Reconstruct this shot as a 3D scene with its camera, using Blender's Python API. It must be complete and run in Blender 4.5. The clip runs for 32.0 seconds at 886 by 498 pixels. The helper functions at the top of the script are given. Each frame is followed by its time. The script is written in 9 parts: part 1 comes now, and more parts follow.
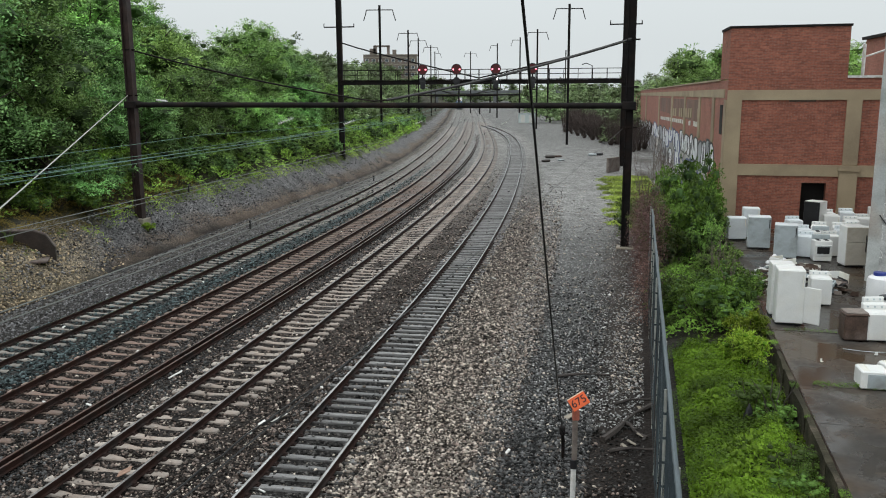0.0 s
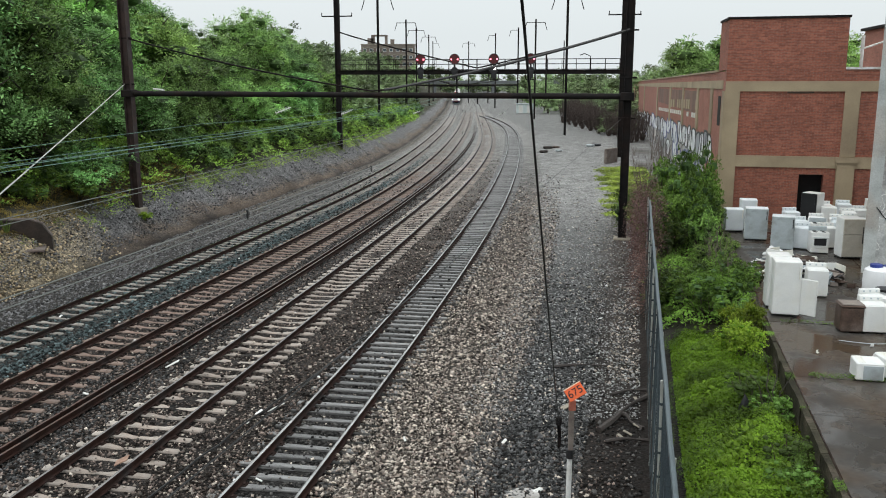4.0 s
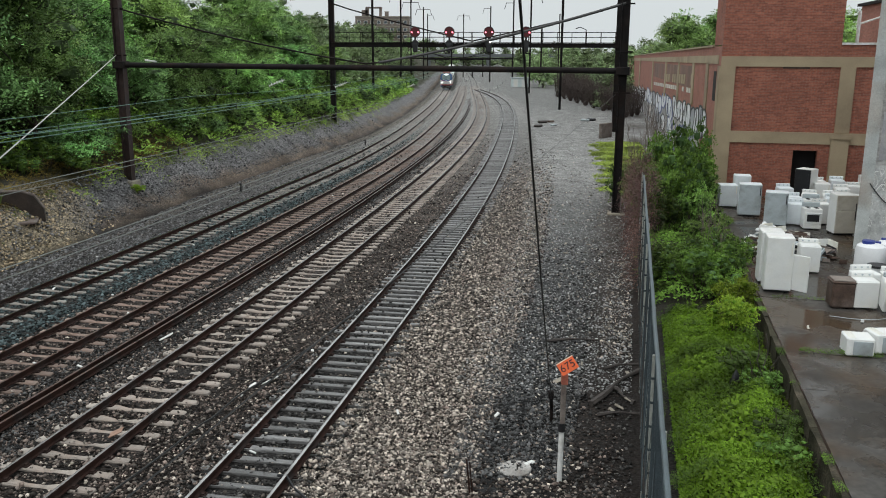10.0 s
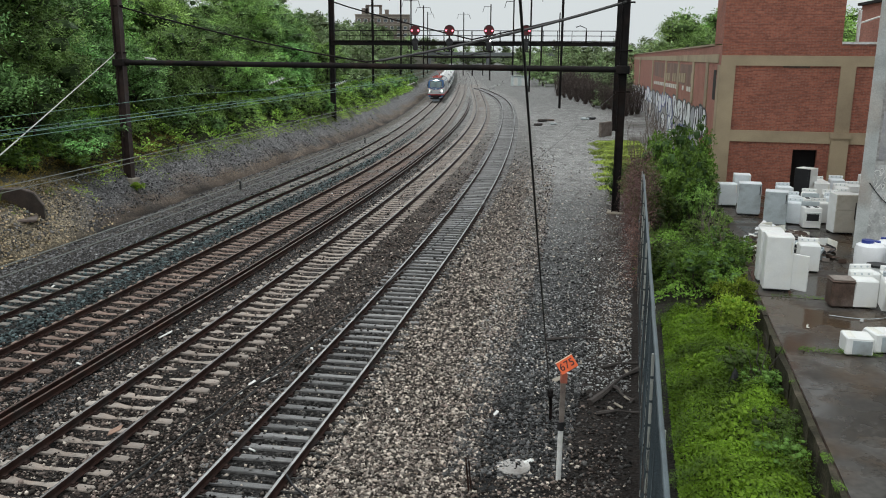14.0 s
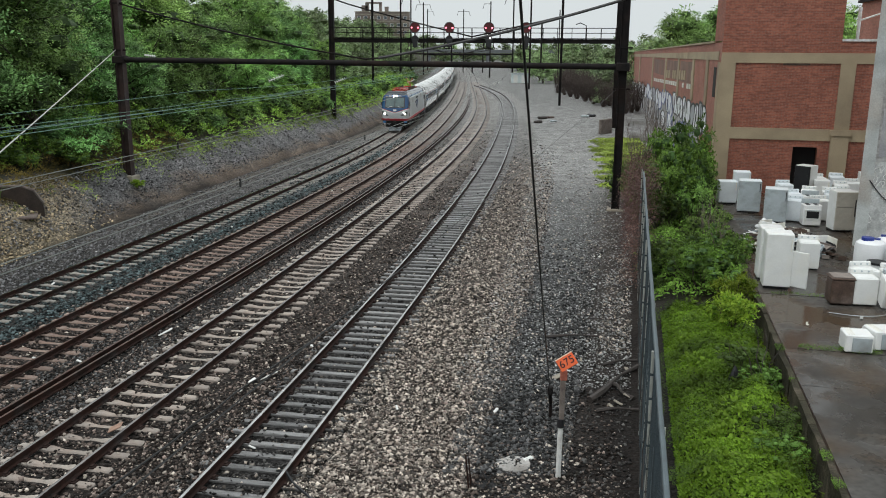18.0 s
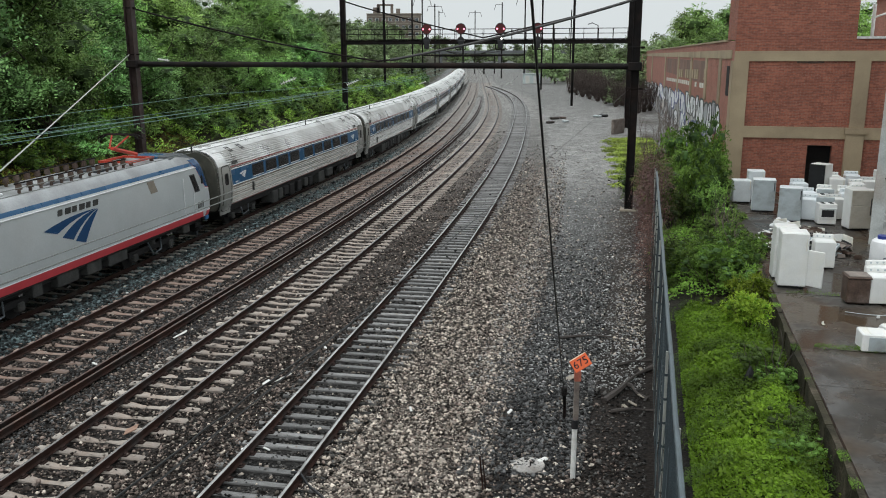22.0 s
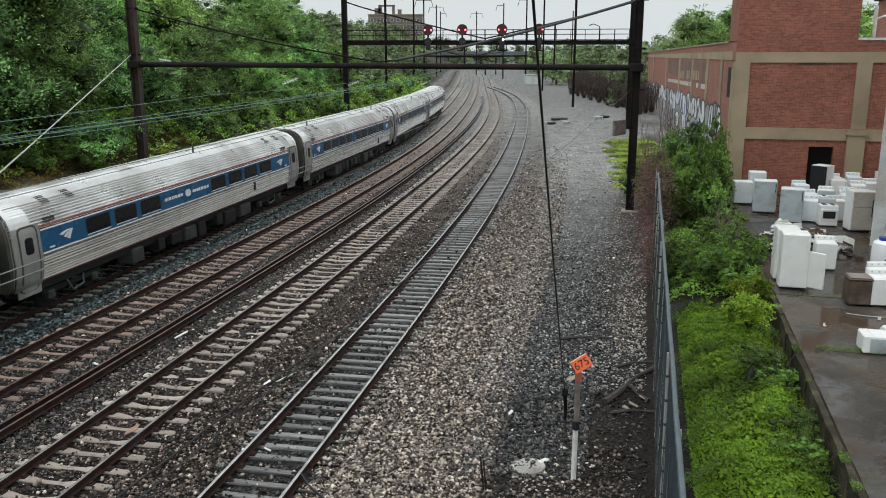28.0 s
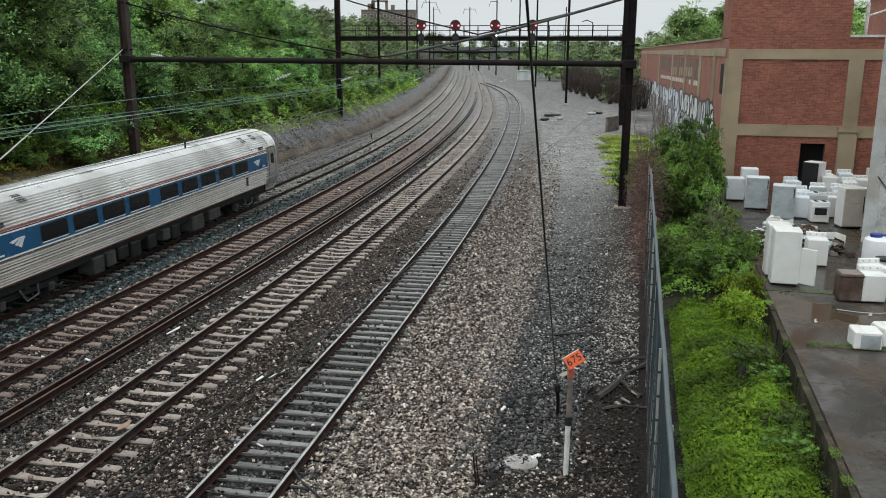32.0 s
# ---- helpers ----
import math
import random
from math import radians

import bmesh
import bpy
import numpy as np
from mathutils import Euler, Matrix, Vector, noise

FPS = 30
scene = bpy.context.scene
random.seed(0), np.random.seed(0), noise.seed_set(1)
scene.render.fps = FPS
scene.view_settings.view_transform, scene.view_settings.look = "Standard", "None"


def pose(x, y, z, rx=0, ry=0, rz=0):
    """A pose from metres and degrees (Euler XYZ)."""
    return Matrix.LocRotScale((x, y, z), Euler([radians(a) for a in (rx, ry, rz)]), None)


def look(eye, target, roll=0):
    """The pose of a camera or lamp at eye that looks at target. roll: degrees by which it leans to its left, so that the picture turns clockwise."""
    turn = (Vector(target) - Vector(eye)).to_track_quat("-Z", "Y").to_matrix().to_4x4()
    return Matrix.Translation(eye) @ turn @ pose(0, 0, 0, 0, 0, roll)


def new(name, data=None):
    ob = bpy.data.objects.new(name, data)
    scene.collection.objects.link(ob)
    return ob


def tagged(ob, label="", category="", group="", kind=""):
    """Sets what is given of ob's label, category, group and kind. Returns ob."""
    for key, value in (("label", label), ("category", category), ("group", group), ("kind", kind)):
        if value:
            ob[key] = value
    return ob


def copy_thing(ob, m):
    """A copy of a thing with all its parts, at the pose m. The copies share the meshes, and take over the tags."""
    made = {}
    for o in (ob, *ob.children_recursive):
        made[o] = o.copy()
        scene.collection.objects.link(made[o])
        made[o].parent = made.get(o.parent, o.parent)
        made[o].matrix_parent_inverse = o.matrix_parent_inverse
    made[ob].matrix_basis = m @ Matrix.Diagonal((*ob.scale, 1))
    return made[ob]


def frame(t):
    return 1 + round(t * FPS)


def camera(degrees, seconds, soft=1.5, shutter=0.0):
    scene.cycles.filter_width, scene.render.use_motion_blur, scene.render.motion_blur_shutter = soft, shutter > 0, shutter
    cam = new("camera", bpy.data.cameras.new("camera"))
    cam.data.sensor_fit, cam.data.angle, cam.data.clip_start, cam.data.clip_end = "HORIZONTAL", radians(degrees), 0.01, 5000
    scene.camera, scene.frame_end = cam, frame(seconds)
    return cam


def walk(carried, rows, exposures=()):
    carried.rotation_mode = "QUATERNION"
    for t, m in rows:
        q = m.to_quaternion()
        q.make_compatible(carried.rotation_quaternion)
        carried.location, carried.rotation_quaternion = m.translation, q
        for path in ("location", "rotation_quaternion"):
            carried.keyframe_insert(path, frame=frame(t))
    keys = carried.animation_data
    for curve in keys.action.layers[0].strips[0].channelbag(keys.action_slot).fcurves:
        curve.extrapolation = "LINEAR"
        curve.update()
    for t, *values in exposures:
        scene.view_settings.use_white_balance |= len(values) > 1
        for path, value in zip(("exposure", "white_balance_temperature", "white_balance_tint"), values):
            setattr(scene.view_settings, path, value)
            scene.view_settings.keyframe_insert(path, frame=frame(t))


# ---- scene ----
cam = camera(55.72, 32.0, soft=1.0, shutter=0.06)
EYE = (0.0, 0.0, 8.16)
TURNS = [
    (0, 79.307, 0.349, 0.563), (0.5, 79.292, 0.283, 0.497), (1, 79.163, 0.280, 0.519), (1.5, 79.060, 0.367, 0.484),
    (2, 78.878, 0.268, 0.426), (2.5, 78.755, 0.222, 0.447), (3, 78.686, 0.112, 0.428), (3.5, 78.677, 0.084, 0.388),
    (5.5, 78.269, 0.330, 0.616), (6, 78.057, 0.371, 0.544), (6.5, 77.909, 0.289, 0.521), (7, 77.668, -0.021, 0.218),
    (7.5, 77.330, -0.116, 0.123), (8, 77.299, -0.044, 0.140), (8.5, 77.121, -0.054, 0.144), (9, 77.043, -0.116, 0.191),
    (9.5, 76.964, -0.113, 0.160), (10, 76.892, -0.233, 0.066), (10.5, 76.840, -0.300, 0.075), (11, 76.842, -0.343, 0.030),
    (11.5, 76.850, -0.392, -0.019), (12, 76.836, -0.395, -0.013), (12.5, 76.851, -0.366, 0.063), (13, 76.806, -0.298, 0.070),
    (13.5, 76.816, -0.304, 0.102), (14, 76.783, -0.363, 0.067), (14.5, 76.806, -0.322, 0.063), (16.5, 76.722, -0.399, 0.068),
    (17, 76.664, -0.396, 0.020), (17.5, 76.631, -0.354, -0.016), (18, 76.603, -0.362, 0.061), (18.5, 76.563, -0.394, 0.061),
    (19, 76.516, -0.408, 0.036), (19.5, 76.546, -0.337, 0.157), (20, 76.638, -0.163, 0.355), (20.5, 76.680, 0.047, 0.647),
    (21, 76.634, 0.059, 0.717), (21.5, 76.639, 0.096, 0.808), (22, 76.689, 0.183, 0.833), (22.5, 76.722, 0.245, 0.987),
    (23, 76.716, 0.308, 1.084), (23.5, 76.778, 0.320, 1.083), (24, 76.730, 0.246, 1.043), (24.5, 76.714, 0.253, 0.994),
    (25, 76.724, 0.223, 1.000), (25.5, 76.698, 0.137, 0.983), (27.5, 76.669, 0.158, 0.906), (28, 76.742, 0.096, 0.930),
    (28.5, 76.703, 0.102, 0.813), (29, 76.707, 0.076, 0.788), (29.5, 76.660, 0.015, 0.770), (30, 76.589, 0.004, 0.659),
    (30.5, 76.537, -0.011, 0.577), (31, 76.478, -0.010, 0.605), (31.5, 76.510, -0.014, 0.588), (32, 76.466, -0.080, 0.475),
]
walk(cam, [(t, pose(*EYE, rx, ry, rz)) for t, rx, ry, rz in TURNS], [(0.0, -0.02), (2.0, 0.08), (3.5, 0.14), (5.5, 0.12), (7.0, 0.04), (9.0, -0.06), (14.5, -0.05), (20.0, 0.0), (32.0, 0.0)])

# ---- light: an overcast, wet day ----
world = bpy.data.worlds.new("overcast")
scene.world = world
world.use_nodes = True
wn, wl = world.node_tree.nodes, world.node_tree.links
wn.clear()
sky = wn.new("ShaderNodeTexSky")
sky.sky_type, sky.sun_disc = "NISHITA", False
sky.sun_elevation, sky.sun_rotation = radians(67), radians(-133)
sky.air_density, sky.dust_density, sky.ozone_density = 1.0, 6.0, 1.0
cloud = wn.new("ShaderNodeMixRGB")
cloud.inputs[0].default_value = 0.94
cloud.inputs[2].default_value = (7.3, 7.85, 8.0, 1)
wback = wn.new("ShaderNodeBackground")
wback.inputs[1].default_value = 0.100
# an overcast sky is brightest overhead
wtc, wsep, wgrad, wmul = wn.new("ShaderNodeTexCoord"), wn.new("ShaderNodeSeparateXYZ"), wn.new("ShaderNodeMapRange"), wn.new("ShaderNodeVectorMath")
wmul.operation = "SCALE"
wgrad.inputs["From Min"].default_value, wgrad.inputs["From Max"].default_value = 0.05, 1.0
wgrad.inputs["To Min"].default_value, wgrad.inputs["To Max"].default_value = 1.0, 1.75
wl.new(wtc.outputs["Generated"], wsep.inputs[0])
wl.new(wsep.outputs[2], wgrad.inputs[0])
wl.new(wgrad.outputs[0], wmul.inputs["Scale"])
wout = wn.new("ShaderNodeOutputWorld")
wl.new(sky.outputs[0], cloud.inputs[1])
wl.new(cloud.outputs[0], wmul.inputs[0])
wl.new(wmul.outputs[0], wback.inputs[0])
wl.new(wback.outputs[0], wout.inputs[0])
sun = new("sun", bpy.data.lights.new("sun", "SUN"))
sun.data.energy, sun.data.angle, sun.data.color = 0.9, radians(30), (1, 0.99, 0.97)
sun.matrix_world = look((-28, 14, 90), (0, 40, 0))


# ---- materials ----
def mat(name, color, rough=0.7, metal=0.0, vary=0.25, scale=6.0, fine=60.0, bump=0.2, tint=None, island=0.0, obj=0.0,
        spec=0.4, coat=0.0, depth=0.02, stretch=(1, 1, 1), skew=1.0):
    """A procedural surface: two scales of noise on the colour and on the relief, and a stain colour where tint is given."""
    m = bpy.data.materials.new(name)
    m.use_nodes = True
    n, l = m.node_tree.nodes, m.node_tree.links
    b = n["Principled BSDF"]
    tc = n.new("ShaderNodeTexCoord")
    mp = n.new("ShaderNodeMapping")
    mp.inputs["Scale"].default_value = stretch
    l.new(tc.outputs["Object"], mp.inputs[0])
    big, small = n.new("ShaderNodeTexNoise"), n.new("ShaderNodeTexNoise")
    big.inputs["Scale"].default_value, big.inputs["Detail"].default_value = scale, 5
    small.inputs["Scale"].default_value, small.inputs["Detail"].default_value = fine, 3
    for t in (big, small):
        l.new(mp.outputs[0], t.inputs["Vector"])
    ramp = n.new("ShaderNodeMapRange")
    ramp.inputs["From Min"].default_value, ramp.inputs["From Max"].default_value = 0.3, 0.7
    ramp.inputs["To Min"].default_value, ramp.inputs["To Max"].default_value = 1 - vary, 1 + vary
    l.new(big.outputs[0], ramp.inputs[0])
    ramp2 = n.new("ShaderNodeMapRange")
    ramp2.inputs["From Min"].default_value, ramp2.inputs["From Max"].default_value = 0.3, 0.7
    ramp2.inputs["To Min"].default_value, ramp2.inputs["To Max"].default_value = 1 - vary * 0.6, 1 + vary * 0.6
    l.new(small.outputs[0], ramp2.inputs[0])
    mul = n.new("ShaderNodeMath")
    mul.operation = "MULTIPLY"
    l.new(ramp.outputs[0], mul.inputs[0])
    l.new(ramp2.outputs[0], mul.inputs[1])
    last = mul.outputs[0]
    for amount, kind in ((island, "ShaderNodeNewGeometry"), (obj, "ShaderNodeObjectInfo")):
        if amount:
            g = n.new(kind)
            r = n.new("ShaderNodeMapRange")
            r.inputs["To Min"].default_value, r.inputs["To Max"].default_value = 1 - amount, 1 + amount
            pw = n.new("ShaderNodeMath")
            pw.operation = "POWER"
            pw.inputs[1].default_value = skew
            l.new(g.outputs["Random Per Island" if kind == "ShaderNodeNewGeometry" else "Random"], pw.inputs[0])
            l.new(pw.outputs[0], r.inputs[0])
            k = n.new("ShaderNodeMath")
            k.operation = "MULTIPLY"
            l.new(last, k.inputs[0])
            l.new(r.outputs[0], k.inputs[1])
            last = k.outputs[0]
    col = n.new("ShaderNodeMixRGB")
    col.inputs[1].default_value = (*color, 1)
    col.inputs[2].default_value = (*(tint or color), 1)
    st = n.new("ShaderNodeMapRange")
    st.inputs["From Min"].default_value, st.inputs["From Max"].default_value = 0.48, 0.68
    stain = n.new("ShaderNodeTexNoise")
    stain.inputs["Scale"].default_value, stain.inputs["Detail"].default_value = scale * 0.45, 6
    l.new(mp.outputs[0], stain.inputs["Vector"])
    l.new(stain.outputs[0], st.inputs[0])
    l.new(st.outputs[0], col.inputs[0])
    out = n.new("ShaderNodeVectorMath")
    out.operation = "SCALE"
    l.new(col.outputs[0], out.inputs[0])
    l.new(last, out.inputs["Scale"])
    l.new(out.outputs[0], b.inputs["Base Color"])
    rr = n.new("ShaderNodeMapRange")
    rr.inputs["To Min"].default_value, rr.inputs["To Max"].default_value = max(0.03, rough - 0.15), min(1, rough + 0.12)
    l.new(big.outputs[0], rr.inputs[0])
    l.new(rr.outputs[0], b.inputs["Roughness"])
    b.inputs["Metallic"].default_value = metal
    b.inputs["Specular IOR Level"].default_value = spec
    b.inputs["Coat Weight"].default_value = coat
    if bump:
        bp = n.new("ShaderNodeBump")
        bp.inputs["Strength"].default_value, bp.inputs["Distance"].default_value = bump, depth
        l.new(small.outputs[0], bp.inputs["Height"])
        l.new(bp.outputs[0], b.inputs["Normal"])
    return m


def leaf_mat(name, color, spread=0.45, warm=0.25):
    """Leaves: every leaf its own green, a little light passes through."""
    m = bpy.data.materials.new(name)
    m.use_nodes = True
    n, l = m.node_tree.nodes, m.node_tree.links
    b = n["Principled BSDF"]
    g, ob = n.new("ShaderNodeNewGeometry"), n.new("ShaderNodeObjectInfo")
    hsv = n.new("ShaderNodeHueSaturation")
    hsv.inputs["Color"].default_value = (*color, 1)
    add = n.new("ShaderNodeMath")
    add.operation = "ADD"
    l.new(g.outputs["Random Per Island"], add.inputs[0])
    l.new(ob.outputs["Random"], add.inputs[1])
    v, h = n.new("ShaderNodeMapRange"), n.new("ShaderNodeMapRange")
    v.inputs["From Max"].default_value = 2
    obr = n.new("ShaderNodeMapRange")
    obr.inputs["To Min"].default_value, obr.inputs["To Max"].default_value = 0.62, 1.32
    obm = n.new("ShaderNodeMath")
    obm.operation = "MULTIPLY"
    v.inputs["To Min"].default_value, v.inputs["To Max"].default_value = 1 - spread, 1 + spread
    l.new(add.outputs[0], v.inputs[0])
    h.inputs["To Min"].default_value, h.inputs["To Max"].default_value = 0.5 - 0.05 * warm * 4, 0.5 + 0.004
    l.new(ob.outputs["Random"], h.inputs[0])
    tc, nz, nr = n.new("ShaderNodeTexCoord"), n.new("ShaderNodeTexNoise"), n.new("ShaderNodeMapRange")
    nz.inputs["Scale"].default_value = 0.45
    l.new(tc.outputs["Object"], nz.inputs["Vector"])
    nr.inputs["From Min"].default_value, nr.inputs["From Max"].default_value = 0.36, 0.64
    nr.inputs["To Min"].default_value, nr.inputs["To Max"].default_value = 0.42, 1.6
    l.new(nz.outputs[0], nr.inputs[0])
    k = n.new("ShaderNodeMath")
    k.operation = "MULTIPLY"
    l.new(v.outputs[0], k.inputs[0])
    l.new(nr.outputs[0], k.inputs[1])
    l.new(h.outputs[0], hsv.inputs["Hue"])
    l.new(ob.outputs["Random"], obr.inputs[0])
    l.new(k.outputs[0], obm.inputs[0])
    l.new(obr.outputs[0], obm.inputs[1])
    l.new(obm.outputs[0], hsv.inputs["Value"])
    l.new(hsv.outputs[0], b.inputs["Base Color"])
    b.inputs["Roughness"].default_value = 0.55
    b.inputs["Specular IOR Level"].default_value = 0.15
    tr = n.new("ShaderNodeBsdfTranslucent")
    l.new(hsv.outputs[0], tr.inputs[0])
    mix = n.new("ShaderNodeMixShader")
    mix.inputs[0].default_value = 0.14
    l.new(b.outputs[0], mix.inputs[1])
    l.new(tr.outputs[0], mix.inputs[2])
    l.new(mix.outputs[0], n["Material Output"].inputs[0])
    return m


def glow(name, color, strength):
    m = bpy.data.materials.new(name)
    m.use_nodes = True
    b = m.node_tree.nodes["Principled BSDF"]
    b.inputs["Base Color"].default_value = (*color, 1)
    b.inputs["Emission Color"].default_value = (*color, 1)
    b.inputs["Emission Strength"].default_value = strength
    return m


def ground_mat(name):
    """Crushed stone: every stone its own shade, over the earth tint, with painted shade and sheen, that the sheet
    carries.
    """
    m = bpy.data.materials.new(name)
    m.use_nodes = True
    n, l = m.node_tree.nodes, m.node_tree.links
    b = n["Principled BSDF"]
    tc = n.new("ShaderNodeTexCoord")
    vo, vb = n.new("ShaderNodeTexVoronoi"), n.new("ShaderNodeTexVoronoi")
    vo.inputs["Scale"].default_value, vb.inputs["Scale"].default_value = 13, 24
    nz = n.new("ShaderNodeTexNoise")
    nz.inputs["Scale"].default_value, nz.inputs["Detail"].default_value = 0.8, 8
    for t in (vo, vb, nz):
        l.new(tc.outputs["Object"], t.inputs["Vector"])
    sep = n.new("ShaderNodeSeparateColor")
    l.new(vo.outputs["Color"], sep.inputs[0])
    sep2 = n.new("ShaderNodeSeparateColor")
    l.new(vb.outputs["Color"], sep2.inputs[0])
    att = n.new("ShaderNodeVertexColor")
    att.layer_name = "soil_and_shading"
    pw = n.new("ShaderNodeMath")
    pw.operation = "POWER"
    pw.inputs[1].default_value = 1.8
    mean = n.new("ShaderNodeMath")
    mean.operation = "ADD"
    l.new(sep.outputs[0], mean.inputs[0])
    l.new(sep2.outputs[1], mean.inputs[1])
    l.new(mean.outputs[0], pw.inputs[0])
    r1 = n.new("ShaderNodeMapRange")
    r1.inputs["From Max"].default_value = 2.6
    r1.inputs["To Min"].default_value, r1.inputs["To Max"].default_value = 0.12, 2.3
    l.new(pw.outputs[0], r1.inputs[0])
    # smooth soil and grass show no single stones: the sheet's alpha says how stony it is
    st = n.new("ShaderNodeMix")
    st.data_type = "FLOAT"
    l.new(att.outputs["Alpha"], st.inputs[0])
    st.inputs[2].default_value = 1.0
    l.new(r1.outputs[0], st.inputs[3])
    r2 = n.new("ShaderNodeMapRange")
    r2.inputs["From Min"].default_value, r2.inputs["From Max"].default_value = 0.3, 0.7
    r2.inputs["To Min"].default_value, r2.inputs["To Max"].default_value = 0.7, 1.3
    l.new(nz.outputs[0], r2.inputs[0])
    k = n.new("ShaderNodeMath")
    k.operation = "MULTIPLY"
    l.new(st.outputs[0], k.inputs[0])
    l.new(r2.outputs[0], k.inputs[1])
    sc = n.new("ShaderNodeVectorMath")
    sc.operation = "SCALE"
    l.new(att.outputs["Color"], sc.inputs[0])
    l.new(k.outputs[0], sc.inputs["Scale"])
    l.new(sc.outputs[0], b.inputs["Base Color"])
    b.inputs["Roughness"].default_value = 0.7
    b.inputs["Specular IOR Level"].default_value = 0.15
    bp = n.new("ShaderNodeBump")
    bp.inputs["Strength"].default_value, bp.inputs["Distance"].default_value = 0.8, 0.05
    l.new(vo.outputs["Distance"], bp.inputs["Height"])
    bp.invert = True
    l.new(bp.outputs[0], b.inputs["Normal"])
    return m


def slab_mat(name):
    """Wet concrete: grey and rusty-brown stains, a film of water that lies in patches."""
    m = bpy.data.materials.new(name)
    m.use_nodes = True
    n, l = m.node_tree.nodes, m.node_tree.links
    b = n["Principled BSDF"]
    tc = n.new("ShaderNodeTexCoord")
    out = []
    for scale, detail, lo, hi in ((0.55, 6, 0.40, 0.62), (0.33, 5, 0.48, 0.60), (9.0, 5, 0.3, 0.7), (0.9, 4, 0.42, 0.60)):
        t, r = n.new("ShaderNodeTexNoise"), n.new("ShaderNodeMapRange")
        t.inputs["Scale"].default_value, t.inputs["Detail"].default_value = scale, detail
        r.inputs["From Min"].default_value, r.inputs["From Max"].default_value = lo, hi
        l.new(tc.outputs["Object"], t.inputs["Vector"])
        l.new(t.outputs[0], r.inputs[0])
        out.append((t, r))
    base, rust, grain = n.new("ShaderNodeMixRGB"), n.new("ShaderNodeMixRGB"), n.new("ShaderNodeMixRGB")
    base.inputs[1].default_value, base.inputs[2].default_value = (0.040, 0.034, 0.028, 1), (0.088, 0.081, 0.073, 1)
    rust.inputs[2].default_value = (0.075, 0.050, 0.030, 1)
    grain.blend_type = "MULTIPLY"
    grain.inputs[0].default_value = 0.5
    for src, dst in ((out[0][1], base), (out[1][1], rust)):
        l.new(src.outputs[0], dst.inputs[0])
    l.new(base.outputs[0], rust.inputs[1])
    l.new(rust.outputs[0], grain.inputs[1])
    l.new(out[2][1].outputs[0], grain.inputs[2])
    l.new(grain.outputs[0], b.inputs["Base Color"])
    wet = n.new("ShaderNodeMapRange")
    wet.inputs["To Min"].default_value, wet.inputs["To Max"].default_value = 0.15, 0.55
    l.new(out[3][1].outputs[0], wet.inputs[0])
    l.new(wet.outputs[0], b.inputs["Roughness"])
    b.inputs["Specular IOR Level"].default_value = 0.32
    bp = n.new("ShaderNodeBump")
    bp.inputs["Strength"].default_value, bp.inputs["Distance"].default_value = 0.12, 0.01
    l.new(out[2][0].outputs[0], bp.inputs["Height"])
    l.new(bp.outputs[0], b.inputs["Normal"])
    return m


M_GROUND = ground_mat("crushed_stone")
M_SLAB = slab_mat("wet_concrete")
M_STONE = mat("loose_stone", (0.41, 0.36, 0.31), 0.55, vary=0.2, scale=9, fine=40, island=0.9, bump=0.2, tint=(0.20, 0.155, 0.125), skew=1.75, spec=0.2)
M_STONE_DARK = mat("dark_stone", (0.084, 0.084, 0.084), 0.45, vary=0.2, scale=9, fine=40, island=0.9, bump=0.2, skew=1.8, spec=0.12)
M_STONE_BLACK = mat("black_stone", (0.070, 0.067, 0.064), 0.6, vary=0.2, scale=9, fine=40, island=0.9, bump=0.2, skew=1.8, spec=0.12)
M_STONE_BANK = mat("bank_stone", (0.155, 0.153, 0.155), 0.7, vary=0.2, scale=9, fine=40, island=0.8, bump=0.2, skew=1.3, spec=0.12)
M_STONE_TAN = mat("tan_stone", (0.40, 0.315, 0.205), 0.7, vary=0.2, scale=9, fine=40, island=0.8, bump=0.2, skew=1.2, spec=0.12)
M_STONE_SHEEN = mat("grey_stone", (0.33, 0.33, 0.325), 0.6, vary=0.2, scale=9, fine=40, island=0.6, bump=0.2, skew=1.1, spec=0.12)
M_STONE_BROWN = mat("brown_stone", (0.175, 0.137, 0.118), 0.5, vary=0.25, scale=9, fine=40, island=0.9, bump=0.2, tint=(0.085, 0.075, 0.069), skew=3.0, spec=0.1)
M_STONE_BLUE = mat("blue_grey_stone", (0.078, 0.104, 0.107), 0.5, vary=0.2, scale=9, fine=40, island=0.9, bump=0.2, skew=1.8, spec=0.12)
M_RAIL_TOP = mat("rail_running", (0.17, 0.155, 0.145), 0.16, 0.3, 0.25, 3, 50, 0.05, tint=(0.06, 0.05, 0.045), spec=1.0)
M_RAIL_PALE = mat("rail_running_pale", (0.42, 0.42, 0.41), 0.24, 0.6, 0.2, 3, 50, 0.05, tint=(0.24, 0.23, 0.22), spec=1.0)
M_RAIL_RED = mat("rail_running_rusty", (0.075, 0.036, 0.027), 0.32, 0.0, 0.25, 3, 50, 0.08, tint=(0.05, 0.03, 0.024), spec=0.45)
M_RAIL = mat("rail_rust", (0.030, 0.0145, 0.011), 0.8, 0.0, 0.35, 3, 40, 0.3, tint=(0.03, 0.024, 0.022), spec=0.15)
M_TIE_C = mat("tie_concrete", (0.39, 0.345, 0.305), 0.6, 0, 0.25, 3, 60, 0.25, tint=(0.24, 0.185, 0.15), obj=0.22)
